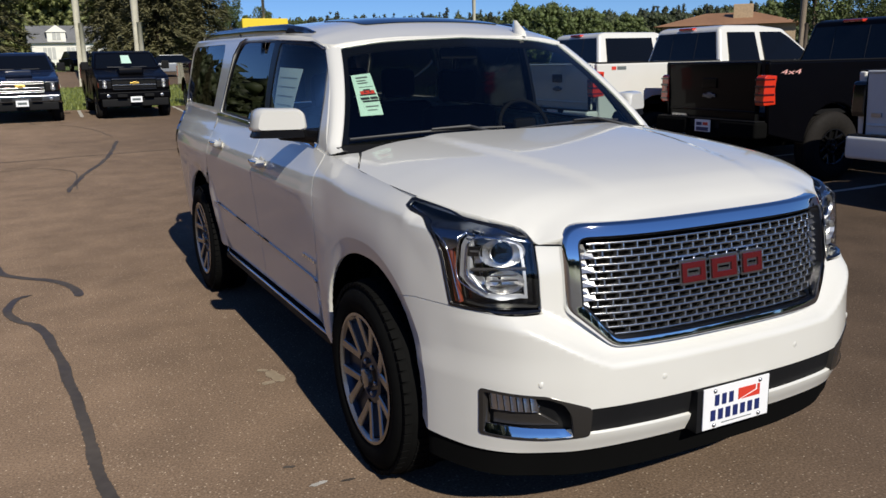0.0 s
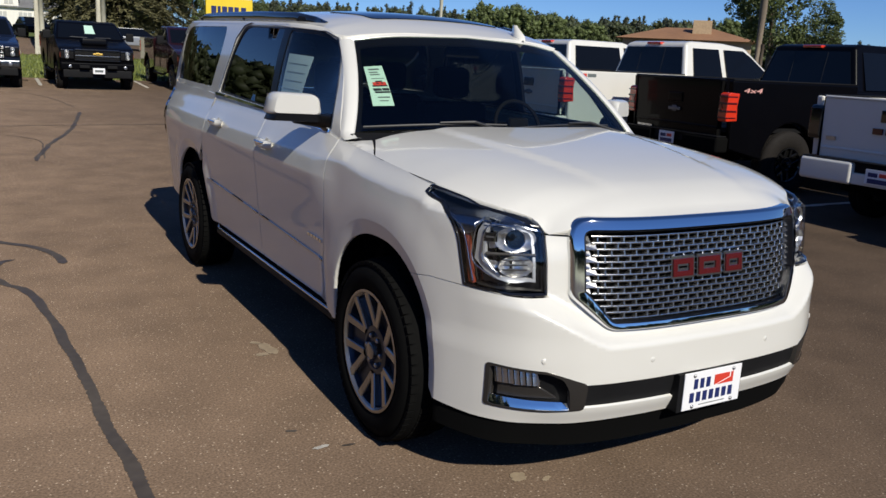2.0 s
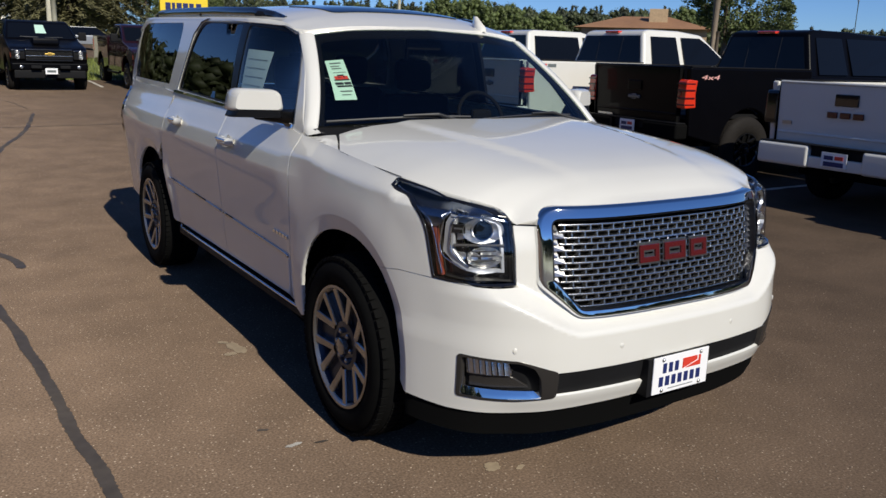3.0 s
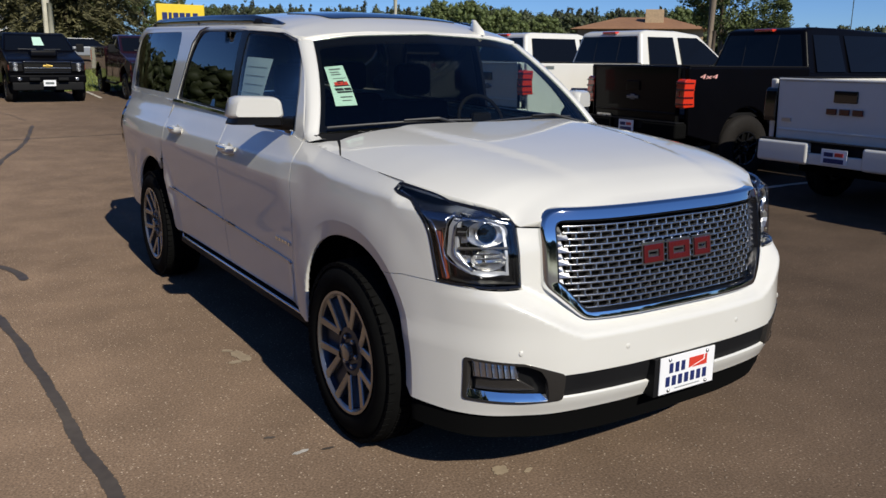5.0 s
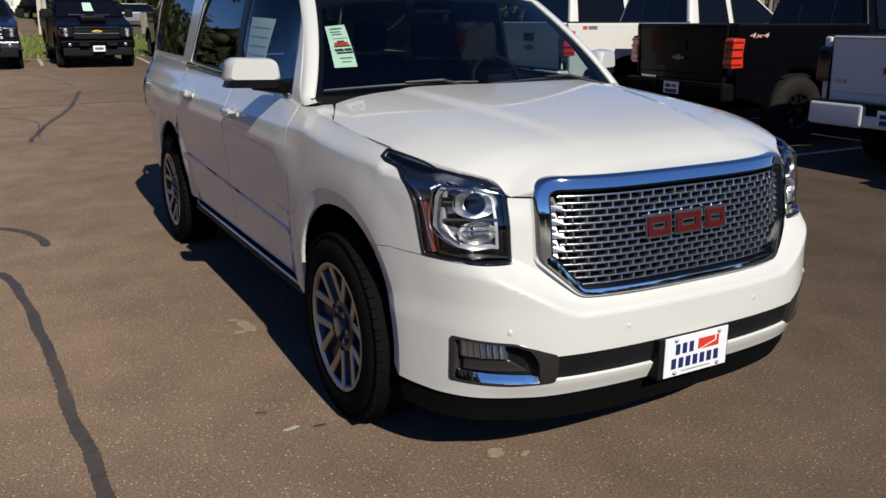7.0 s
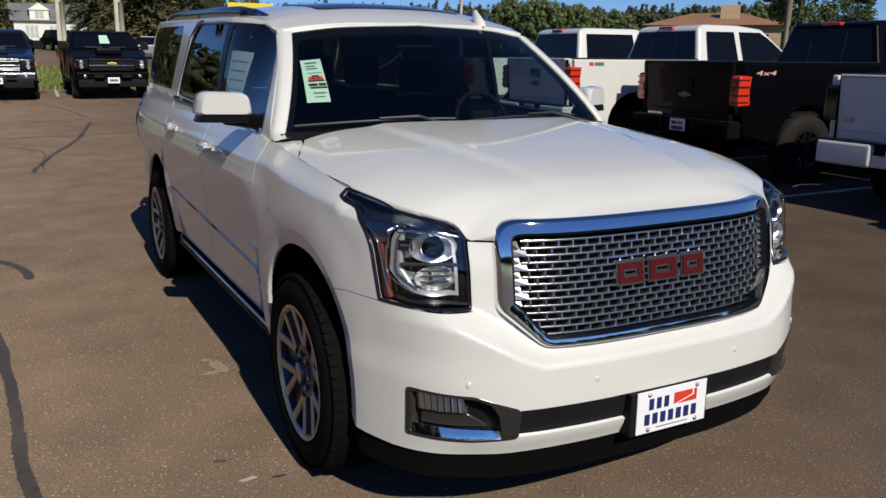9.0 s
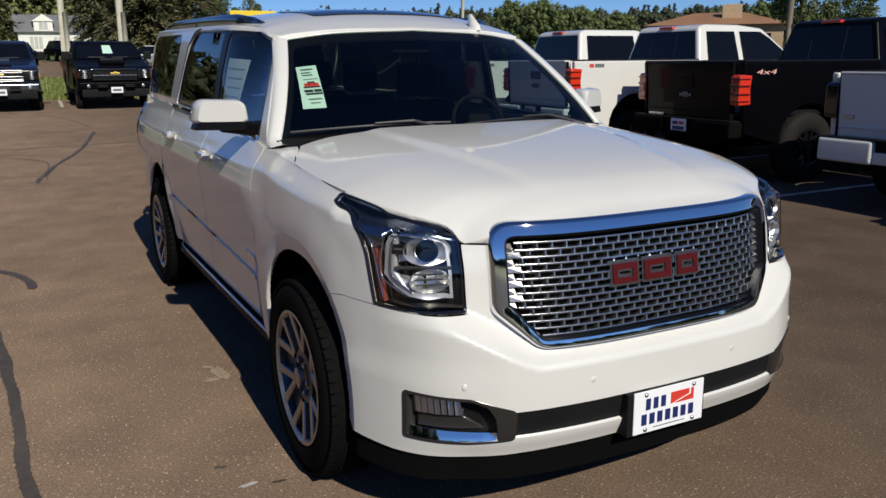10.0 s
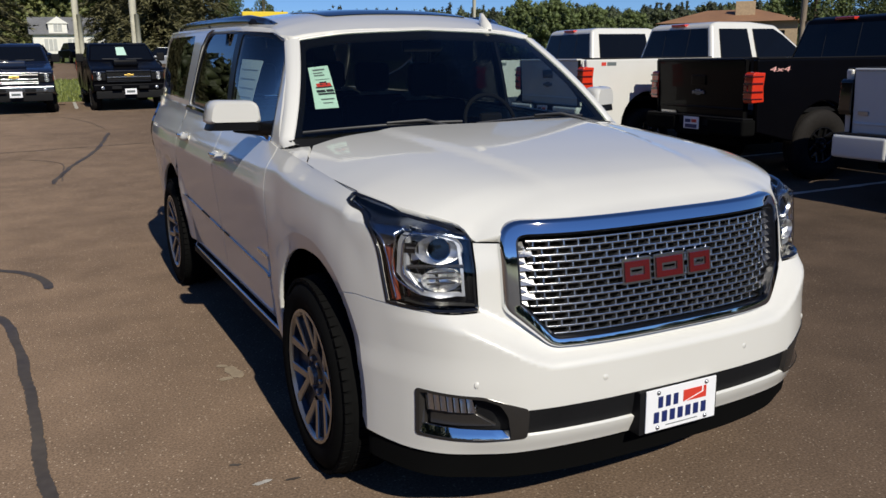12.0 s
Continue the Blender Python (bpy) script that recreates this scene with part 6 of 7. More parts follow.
        for cy in (fa, ra):
            k = 13
            pts = [(y, zz + lift) for y, zz in arc(cy, 0.44, ar, 180, 0, k - 1)]
            v = [(s * 0.90, y, h) for y, h in pts] + [(s * 0.5, y, h) for y, h in pts]
            raw("wheel_house", v, [(i, i + 1, k + i + 1, k + i) for i in range(k - 1)] + [tuple(range(k, 2 * k))], M_DARK, t, "dark wheel house")
    # tailgate
    bm = bmesh.new()
    prism(bm, [(L - 0.14, z(0.62)), (L - 0.07, z(0.62)), (L - 0.075, z(0.80)), (L - 0.055, z(1.26)), (L - 0.05, z(1.42) + rail), (L - 0.14, z(1.43) + rail)], -0.86, 0.86)
    bmesh.ops.recalc_face_normals(bm, faces=bm.faces)
    bmesh.ops.bevel(bm, geom=[e for e in bm.edges if e.calc_face_angle(0) > 0.6], offset=0.015, segments=2, affect="EDGES", profile=0.5)
    gate = part("tailgate", bm, paint, t, smooth=True, angle=50)
    box("gate_spoiler", (-0.855, L - 0.13, z(1.412) + rail), (0.855, L - 0.034, z(1.440) + rail), paint if paint is not M_WHITE else M_WHITE, gate, "lip along the top of the tailgate", bevel=0.012)
    box("gate_ridge", (-0.845, L - 0.085, z(0.845)), (0.845, L - 0.060, z(0.875)), paint, gate, "pressed ridge across the tailgate", bevel=0.011)
    for sx in (-1, 1):
        box("gate_seam", (sx * 0.8625 - 0.003, L - 0.10, z(0.63)), (sx * 0.8625 + 0.003, L - 0.052, z(1.42) + rail), M_DARK, gate, "dark seam beside the tailgate")
    for sx in (-0.30, 0.30):
        q0, q1 = (0.45 + (0.33 - 0.45) * q for q in (0.15, 0.89))
        h0, h1 = (z(1.36) + (z(1.87) + tall - z(1.36)) * q for q in (0.15, 0.89))
        v, f = tube([(sx, q0 + 0.006, h0), (sx, q1 + 0.006, h1)], 0.0045, 6)
        raw("window_divider", v, f, M_SEAL, t, "black divider of the sliding rear window")
    hi = 0.04 if maker == "block" else 0.0
    box("gate_handle", (-0.14, L - 0.065, z(1.15) + hi), (0.14, L - 0.040, z(1.28) + hi), paint if paint is M_BLACK else M_GLOSSBLK, gate, "black tailgate handle", bevel=0.01)
    if maker == "bow":
        bm = bmesh.new()
        add_box(bm, (-0.12, L - 0.06, z(1.03)), (0.12, L - 0.040, z(1.075)), 0.006)
        add_box(bm, (-0.045, L - 0.06, z(1.015)), (0.045, L - 0.042, z(1.095)), 0.006)
        part("gate_emblem", bm, M_RIMIN, gate, "dark cross-shaped emblem")
        box("gate_script", (0.46, L - 0.066, z(0.76)), (0.78, L - 0.056, z(0.79)), M_SATIN, gate, "thin badge bar")
    else:
        bm = bmesh.new()
        for x in (-0.155, 0.0, 0.155):
            add_box(bm, (x - 0.06, L - 0.062, z(1.02) + hi), (x + 0.06, L - 0.040, z(1.085) + hi), 0.006)
        part("gate_emblem", bm, M_REDEMB, gate, "red block emblem with chrome edge")
        box("gate_script", (0.66, L - 0.072, z(0.95)), (0.78, L - 0.052, z(0.99)), M_SATIN, gate, "small grey badge bar")
        box("gate_script", (0.35, L - 0.072, z(0.74)), (0.76, L - 0.062, z(0.765)), M_SATIN, gate, "faint badge bar")
    box("brake_lamp", (-0.17, 0.27, z(1.855) + tall), (0.17, 0.37, z(1.895) + tall), M_RED, t, "red high brake lamp", bevel=0.01)
    # bed, chassis, bumpers
    box("bed_floor", (-0.93, cab_end + 0.03, z(0.80)), (0.93, L - 0.14, z(0.86)), M_TRIM, t, "black bed floor")
    box("bed_front", (-0.93, cab_end + 0.03, z(0.80)), (0.93, cab_end + 0.08, z(1.42)), paint, t, bevel=0.01)
    box("chassis", (-0.6, -2.5, z(0.38)), (0.6, L - 0.2, z(0.60)), M_DARK, t, "dark chassis", bevel=0.02)
    bmat = M_DARK if black_bumper else (paint if paint is not M_WHITE else M_WHITE)
    if chrome_bumper:
        bmat = M_CHROME
    rb = thing("rear_bumper", "", "")
    rb.parent = t
    for s in (-1, 1):
        bm = bmesh.new()
        add_box(bm, (s * 0.66 - 0.34, L - 0.16, z(0.53) - hi), (s * 0.66 + 0.34, L + 0.06, z(0.745)), 0.04, 3)
        part("bumper_end", bm, bmat, rb, "bumper end with corner step", smooth=True)
    box("bumper_step", (-0.36, L - 0.16, z(0.50)), (0.36, L + 0.03, z(0.63)), bmat, rb, "lower bumper middle", bevel=0.02)
    box("bumper_pad", (-0.98, L - 0.12, z(0.742)), (0.98, L + 0.045, z(0.756)), M_TRIM, rb, "black step pad", bevel=0.005)
    box("plate_recess", (-0.34, L - 0.10, z(0.60)), (0.34, L + 0.0, z(0.745)), M_TRIM, rb, "black plate recess", bevel=0.01)
    pl = box("dealer_plate", (-0.155, L + 0.034, z(0.575) - hi), (0.155, L + 0.046, z(0.735) - hi), M_PLATE, t, "white dealer plate with dark bars", bevel=0.003)
    for lo, to, mat in (((-0.12, 0.585), (0.12, 0.635), M_INKBLUE), ((0.01, 0.655), (0.12, 0.70), M_INKBLUE), ((-0.11, 0.66), (-0.01, 0.70), M_INKRED)):
        box("print", (lo[0], L + 0.044, z(lo[1]) - hi), (to[0], L + 0.049, z(to[1]) - hi), mat, pl)
    # nose
    fb = thing("front_bumper", "", "")
    fb.parent = t
    bmat2 = M_CHROMEBAR if chrome_bumper else paint
    bm = bmesh.new()
    add_box(bm, (-0.98, -2.93, z(0.50)), (0.98, -2.60, z(0.72)), 0.05, 3)
    for v in bm.verts:
        v.co.y += 0.16 * (abs(v.co.x) / 0.98) ** 3
    part("bumper_bar", bm, bmat2, fb, "front bumper bar", smooth=True)
    box("lower_dam", (-0.90, -2.80, z(0.30)), (0.90, -2.62, z(0.52)), M_TRIM, fb, "black air dam", bevel=0.03)
    for s in (-1, 1):
        v, f = lathe([(-2.90, 0.045), (-2.905, 0.035), (-2.90, 0.0005)], 14, "y", (s * 0.72, 0.04, z(0.60)))
        raw("fog_lamp", v, f, M_SATIN, fb, "round fog lamp", smooth=True)
        box("tow_slot", (s * 0.36 - 0.13, -2.95, z(0.57)), (s * 0.36 + 0.13, -2.88, z(0.65)), M_TRIM, fb, "bumper slot", bevel=0.01)
        hl = box("headlamp", (s * 0.775 - 0.175, -2.80, z(0.80)), (s * 0.775 + 0.175, -2.60, z(1.06)), M_GLOSSBLK, t, "stacked headlamp", bevel=0.03)
        for zz in (0.87, 0.985):
            v, f = lathe([(-2.795, 0.012), (-2.790, 0.030), (-2.802, 0.044), (-2.812, 0.050), (-2.800, 0.056)], 16, "y", (s * 0.79, 0.0, z(zz)))
            bowl_ = raw("lamp_bowl", v, f, M_BOWL, hl, "bright lamp bowl", smooth=True)
            v, f = lathe([(-2.800, 0.022), (-2.812, 0.014), (-2.815, 0.0005)], 12, "y", (s * 0.79, 0.0, z(zz)))
            raw("lamp_bulb", v, f, M_PLATE, bowl_, "pale lamp lens", smooth=True)
        box("turn_lamp", (s * 0.935 - 0.03, -2.76, z(0.84)), (s * 0.935 + 0.03, -2.62, z(0.98)), M_AMBER, hl, "amber turn lamp", bevel=0.01)
    gr = thing("grille", "", "")
    gr.parent = t
    barmat = M_CHROMEBAR if chrome_bumper else M_GLOSSBLK
    box("grille_frame", (-0.60, -2.80, z(0.74)), (0.60, -2.66, z(1.08)), M_GLOSSBLK, gr, "black grille", bevel=0.03)
    for zz, hh in ((0.765, 0.022), (0.82, 0.012), (0.875, 0.034), (1.0, 0.012), (1.035, 0.030)):
        box("grille_bar", (-0.585, -2.828, z(zz)), (0.585, -2.78, z(zz) + hh), M_CHROMEBAR if hh > 0.03 else barmat, gr, bevel=0.006)
    bm = bmesh.new()
    add_box(bm, (-0.125, -2.85, z(0.925)), (0.125, -2.80, z(0.972)), 0.008)
    add_box(bm, (-0.05, -2.85, z(0.908)), (0.05, -2.802, z(0.99)), 0.008)
    part("nose_emblem", bm, M_GOLD, gr, "gold cross-shaped emblem")
    box("hood_scoop", (-0.34, -2.35, z(1.12)), (0.34, -1.45, z(1.315)), paint, t, "raised hood centre", bevel=0.05, m=Matrix.Translation((0, -1.9, z(1.2))) @ Matrix.Rotation(radians(-7.5), 4, "X") @ Matrix.Translation((0, 1.9, -z(1.2))))
    for sx in (-1, 1):
        v, f = tube([(sx * 0.10, -1.56, z(1.372)), (sx * 0.55, -1.50, z(1.378))], 0.011, 6)
        raw("wiper", v, f, M_WIPER, t, "dark wiper at the windshield foot")
    np_ = box("front_plate", (-0.155, -2.965, z(0.42)), (0.155, -2.945, z(0.58)), M_PLATE, t, "white plate with dark bars", bevel=0.003)
    box("print", (-0.11, -2.970, z(0.47)), (0.11, -2.962, z(0.53)), M_INKGREY, np_)
    if sticker:
        a, b = lerp(gp[0], gp[1], 0.35), lerp(gp[0], gp[1], 0.85)
        st = raw("windshield_sticker", [(-0.12, a[0] - 0.012, a[1] + 0.008), (0.16, a[0] - 0.012, a[1] + 0.008), (0.13, b[0] - 0.012, b[1] + 0.008), (-0.10, b[0] - 0.012, b[1] + 0.008)], [(0, 1, 2, 3)], M_PAPER, t, "pale green windshield paper")
    if decal == "4x4":
        for s in (-1, 1):
            letters("decal", "4x4", 0.10, pose(s * (W + 0.004), L - 0.46, z(1.352), 90, 0, 90 * s) @ Matrix(((2.2, 0.35, 0, 0), (0, 0.85, 0, 0), (0, 0, 1, 0), (0, 0, 0, 1))), M_DECAL, t, 0.001)
    elif decal:
        for s in (-1, 1):
            box("decal", (s * W - 0.004, L - 0.44, z(1.335)), (s * W + 0.004, L - 0.36, z(1.385)), M_INKRED, t, "red decal bar")
            box("decal", (s * W - 0.004, L - 0.62, z(1.335)), (s * W + 0.004, L - 0.46, z(1.385)), M_INKGREY, t, "grey decal bar")
    for x, y, rz in ((-0.87, fa, 0), (-0.87, ra, 0), (0.87, fa, 180), (0.87, ra, 180)):
        wheel_mesh("wheel", t, pose(math.copysign(0.87 + wide, x), y, tyre_r, 0, 0, rz), tyre_r, 0.235, 0.27, tyre_mat=M_DUSTYTYRE, rim_mat=M_GLOSSBLK if rim_dark else M_RIM, pocket=M_DARK if rim_dark else M_POCKET, rim_mat2=M_GLOSSBLK if rim_dark else M_RIM, hub_label="black alloy rim" if rim_dark else "alloy rim")
    # longer cabs: everything ahead of the door post moves forward
    if longer:
        stack = list(t.children)
        while stack:
            o = stack.pop()
            if o.name.startswith("wheel") and o.type == "EMPTY":
                if o.location.y < door_post:
                    o.location.y -= longer
                continue
            stack += list(o.children)
            if o.type == "MESH":
                for p in o.data.vertices:
                    if p.co.y < door_post:
                        p.co.y -= longer
    return t


ROW = "pickup trucks in the parking row"
pickup("lifted black pickup truck with black rims and red tail lamps", M_BLACK, pose(9.07, 5.21, 0, 0, 0, 85.4), ROW, lift=0.09, tyre_r=0.46, rim_dark=True, black_bumper=True, decal="4x4", tall=0.145, longer=1.1, wide=0.03, rail=0.05)
pickup("white pickup truck with smoked tail lamps, parked tail out", M_WHITE, pose(8.90, 2.03, 0, 0, 0, 88), ROW, lift=0.03, maker="block", lamp_dark=True, tall=0.05, longer=0.3)
pickup("white pickup truck with decal on its bed side", M_WHITE, pose(8.38, 7.86, 0, 0, 0, 87), ROW, lift=0.16, decal="bars", tall=0.07, tyre_r=0.42, longer=0.28)
pickup("white pickup truck behind another white truck", M_WHITE, pose(8.25, 10.80, 0, 0, 0, 87), ROW, lift=0.16, tall=0.08, decal="bars", tyre_r=0.42, longer=0.5, door_post=-0.30)
pickup("white pickup truck at the end of the row", M_WHITE, pose(8.40, -0.80, 0, 0, 0, 90), ROW, lift=0.05, tall=0.05)
FAR = "pickup trucks facing the lot"
for x, paint, lab, kw in ((0.87, M_BLACK, "black pickup truck with gold emblem, facing the lot", dict(sticker=True)),
                          (-2.03, M_BLUE, "dark blue pickup truck with chrome bumper and gold emblem", dict(chrome_bumper=True)),
                          (4.02, M_MAROON, "dark maroon pickup truck facing the lot", dict())):
    pickup(lab, paint, pose(x, 22 + 2.95, ground_z(x, 23.2), 1.1, 0, 0), FAR, facing=True, lift=0.08, tall=-0.08, **kw)

# ---- distance: poles, house, building, sign, trees ----
def pole(x, y, h, r, lab, mat=M_POLE):
    z = ground_z(x, y)
    t = thing("utility_pole", lab, "pole", "utility poles", pose(x, y, z))
    v, f = tube([(0, 0, -0.3), (0.02, 0, h * 0.5), (0, 0.02, h)], [r, r * 0.9, r * 0.75], 14)
    raw("shaft", v, f, mat, t, smooth=True)
    v, f = tube([(r * 0.6, -r * 0.7, -0.2), (r * 0.6, -r * 0.7, 2.9)], r * 0.5, 8)
    raw("guard", v, f, mat, t, "pale lower guard", smooth=True)
    box("crossarm", (-1.1, -0.06, h - 0.7), (1.1, 0.06, h - 0.55), mat, t, bevel=0.01)
    return t


pole(0.78, 40.2, 11.0, 0.22, "weathered wooden utility pole on the grass")
pole(2.45, 33.0, 9.5, 0.20, "weathered wooden utility pole by the road")
pole(22.3, 40.7, 9.0, 0.12, "slim weathered utility pole")
mast = thing("flag_pole", "slim grey pole standing beyond the trucks", "pole", m=pose(48.3, 28.2, ground_z(48.3, 28.2)))
v, f = tube([(0, 0, -0.3), (0.01, 0, 2.7), (0, 0, 5.3)], [0.05, 0.04, 0.03], 8)
raw("shaft", v, f, M_SATIN, mast, smooth=True)
v, f = lathe([(5.28, 0.0005), (5.30, 0.05), (5.36, 0.07), (5.42, 0.05), (5.44, 0.0005)], 10, "z")
raw("cap", v, f, M_SATIN, mast, smooth=True)
board = thing("road_sign", "red sign board on a grey post beyond the trucks", "sign", m=pose(41.4, 20.9, ground_z(41.4, 20.9), 0, 0, -62))
bm = bmesh.new()
prism(bm, [(-0.03, 2.85), (0.03, 2.85), (0.03, 3.55), (-0.03, 3.55)], -0.62, 0.62, lambda y, z: 0.86 + 0.14 * (3.55 - z) / 0.7)
part("sign_board", bm, M_INKRED, board, "red board")
v, f = tube([(0, 0.08, -0.2), (0, 0.08, 3.5)], 0.05, 8)
raw("post", v, f, M_SATIN, board, smooth=True)
pole(32.1, 25.72, 9.0, 0.20, "dark weathered utility pole beside the brown roof", M_DARKPOLE)


def gable_house():
    y0, x0 = 117.0, 0.3
    z0 = 2.0
    t = thing("house", "white house with grey gable roof and a dormer", "house", m=pose(x0, y0, z0))
    box("wall", (0, 0, 0), (8.5, 7, 3.4), M_SIDING, t)
    v = [(-0.4, -0.5, 3.35), (8.9, -0.5, 3.35), (8.9, 3.5, 5.7), (-0.4, 3.5, 5.7), (-0.4, 7.5, 3.35), (8.9, 7.5, 3.35)]
    raw("roof", v, [(0, 1, 2, 3), (3, 2, 5, 4), (0, 3, 4), (1, 5, 2)], M_SHINGLE, t)
    d = box("dormer", (1.9, -0.35, 3.5), (4.1, 3.0, 4.75), M_SIDING, t)
    raw("dormer_roof", [(1.7, -0.5, 4.7), (4.3, -0.5, 4.7), (3.0, -0.5, 5.6), (1.7, 3.2, 4.65), (4.3, 3.2, 4.65), (3.0, 3.2, 5.6)], [(0, 1, 2), (0, 2, 5, 3), (1, 4, 5, 2), (3, 5, 4)], M_SIDING, d)
    w = box("window", (2.5, -0.40, 3.72), (3.5, -0.33, 4.6), M_BLIND, t, "window with pale blinds")
    for x in (2.45, 2.97, 3.49):
        box("window_bar", (x, -0.45, 3.67), (x + 0.06, -0.39, 4.65), M_SIDING, w)
    for x in (1.2, 4.0, 6.4):
        w = box("window", (x, -0.06, 1.3), (x + 1.6, 0.02, 2.8), M_BLIND, t, "window with pale blinds")
        for k in (0, 0.52, 1.04, 1.54):
            box("window_bar", (x + k, -0.10, 1.3), (x + k + 0.08, -0.05, 2.8), M_SIDING, w)
    for k in range(16):
        box("siding_board", (0.0, -0.025, 0.1 + 0.2 * k), (8.5, 0.0, 0.27 + 0.2 * k), M_SIDING, t)
    box("side_wing", (8.5, 2, 0), (11.5, 7, 2.4), M_SIDING, t, "white side wing")
    raw("wing_roof", [(8.4, 1.7, 2.35), (11.8, 1.7, 2.35), (10.0, 1.7, 4.0), (8.4, 7.2, 2.35), (11.8, 7.2, 2.35), (10.0, 7.2, 4.0)], [(0, 1, 2), (0, 2, 5, 3), (1, 4, 5, 2)], M_SIDING, t)


gable_house()


def brown_building():
    t = thing("building", "low building with brown hip roof and brick chimney", "building", m=pose(51.2, 49.3, 1.15, 0, 0, -46))
    box("wall", (-4.9, -4, -1.5), (5.1, 4, 3.0), M_BRICK, t)
    v = [(-5.5, -4.6, 2.9), (5.6, -4.6, 2.9), (5.6, 4.6, 2.9), (-5.5, 4.6, 2.9), (-1.7, 0, 4.0), (2.2, 0, 4.0)]
    raw("roof", v, [(0, 1, 5, 4), (1, 2, 5), (2, 3, 4, 5), (3, 0, 4), (3, 2, 1, 0)], M_BROWNROOF, t)
    box("chimney", (0.5, -2.2, 3.2), (2.0, -1.3, 4.55), M_BRICK, t, "tan brick chimney", bevel=0.03)
    for x in (-3.6, -1.3, 1.3, 3.6):
        w = box("window", (x - 0.6, -4.06, 0.9), (x + 0.6, -3.98, 2.2), M_AUTOGLASS, t)
        box("window_frame", (x - 0.7, -4.07, 0.82), (x + 0.7, -3.99, 0.9), M_SIDING, w)


brown_building()

sign = thing("roadside_sign", "yellow roadside sign with dark blue bars on a post", "sign", m=pose(13.67, 54.7, ground_z(13, 54)))
box("sign_board", (-1.6, -0.15, 2.25), (1.6, 0.15, 3.95), M_YELLOW, sign, "yellow board", bevel=0.05)
for x0, w in ((-1.25, 0.34), (-0.82, 0.2), (-0.52, 0.34), (-0.1, 0.34), (0.32, 0.3), (0.78, 0.34)):
    box("sign_bar", (x0, -0.18, 2.75), (x0 + w, -0.15, 3.4), M_INKBLUE, sign)
v, f = tube([(0, 0.2, -0.2), (0, 0.2, 6.5)], 0.10, 10)
raw("post", v, f, M_SATIN, sign, smooth=True)


def conifer_meshes(seed, h=14.0, spread_r=3.4):
    rnd = random.Random(seed)
    v, f = tube([(0, 0, -0.3), (0, 0, h * 0.5), (0.05, 0, h)], [0.26, 0.15, 0.02], 8)
    lv, lf = [], []
    z = h * 0.06
    while z < h * 0.985:
        r = spread_r * (1 - z / h) ** 0.8 * rnd.uniform(0.75, 1.1) + 0.15
        n = 7 if z < h * 0.7 else 5
        for k in range(n):
            a = 2 * math.pi * (k + rnd.random()) / n
            rr = r * rnd.uniform(0.65, 1.1)
            m = max(3, int(rr * 3.2))
            for i in range(1, m + 1):
                t = i / m
                c = Vector((math.cos(a) * rr * t, math.sin(a) * rr * t, z - 0.30 * rr * t * t + 0.05))
                for _ in range(15):
                    q = c + Vector((rnd.gauss(0, 0.16), rnd.gauss(0, 0.16), rnd.gauss(-0.06, 0.10)))
                    d = Vector((math.cos(a + rnd.gauss(0, 0.7)), math.sin(a + rnd.gauss(0, 0.7)), rnd.gauss(-0.25, 0.25)))
                    sd = Vector((-d.y, d.x, rnd.gauss(0, 0.4))) * 0.075
                    L = rnd.uniform(0.22, 0.50)
                    kk = len(lv)
                    lv += [q - sd, q + sd, q + d * L]
                    lf.append((kk, kk + 1, kk + 2))
        z += h * 0.026 * rnd.uniform(0.8, 1.2)
    return (v, f), (lv, lf)


def broad_meshes(seed, h=7.5, r=2.0, leaves=1500, low=0.3):
    rnd = random.Random(seed)
    v, f = tube([(0, 0, -0.3), (0.1, 0, h * 0.3), (0.0, 0.1, h * 0.75)], [0.22, 0.16, 0.05], 8)
    lv, lf = [], []
    for k in range(9):
        a = rnd.uniform(0, 6.28)
        z0 = h * rnd.uniform(low, 0.6)
        e = Vector((math.cos(a) * r * 0.7, math.sin(a) * r * 0.7, z0 + h * rnd.uniform(0.12, 0.3)))
        bv, bf = tube([(0, 0, z0), tuple(e * 0.5 + Vector((0, 0, z0 * 0.5))), tuple(e)], [0.07, 0.05, 0.02], 5)
        k0 = len(v)
        v, f = list(v) + list(bv), list(f) + [tuple(i + k0 for i in q) for q in bf]
    clumps = []
    for _ in range(42):
        d = Vector((rnd.gauss(0, 1), rnd.gauss(0, 1), rnd.gauss(0, 1))).normalized() * rnd.uniform(0.45, 1.0)
        clumps.append((Vector((d.x * r, d.y * r, h * (0.62 + 0.36 * d.z))), r * rnd.uniform(0.18, 0.36)))
    for c, s in clumps:
        for _ in range(leaves // 42):
            d = Vector((rnd.gauss(0, 1), rnd.gauss(0, 1), rnd.gauss(0, 1))).normalized()
            p = c + d * s * rnd.uniform(0.6, 1.05)
            a = Vector((rnd.gauss(0, 1), rnd.gauss(0, 1), rnd.gauss(0, 0.6))).normalized()
            b = a.cross(Vector((rnd.gauss(0, 1), rnd.gauss(0, 1), rnd.gauss(0, 1)))).normalized()
            q = rnd.uniform(0.05, 0.105)
            k = len(lv)
            lv += [p + a * q, p + b * q * 0.7, p - a * q, p - b * q * 0.7]
            lf.append((k, k + 1, k + 2, k + 3))
    return (v, f), (lv, lf)


def tree(kind, seed, leaf, label, group, m, **kw):
    (v, f), (lv, lf) = kind(seed, **kw)
    t = thing("tree", label, "tree", group, m)
    raw("trunk", v, f, M_BARK, t, smooth=True)
    raw("crown", lv, lf, leaf, t)
    return t


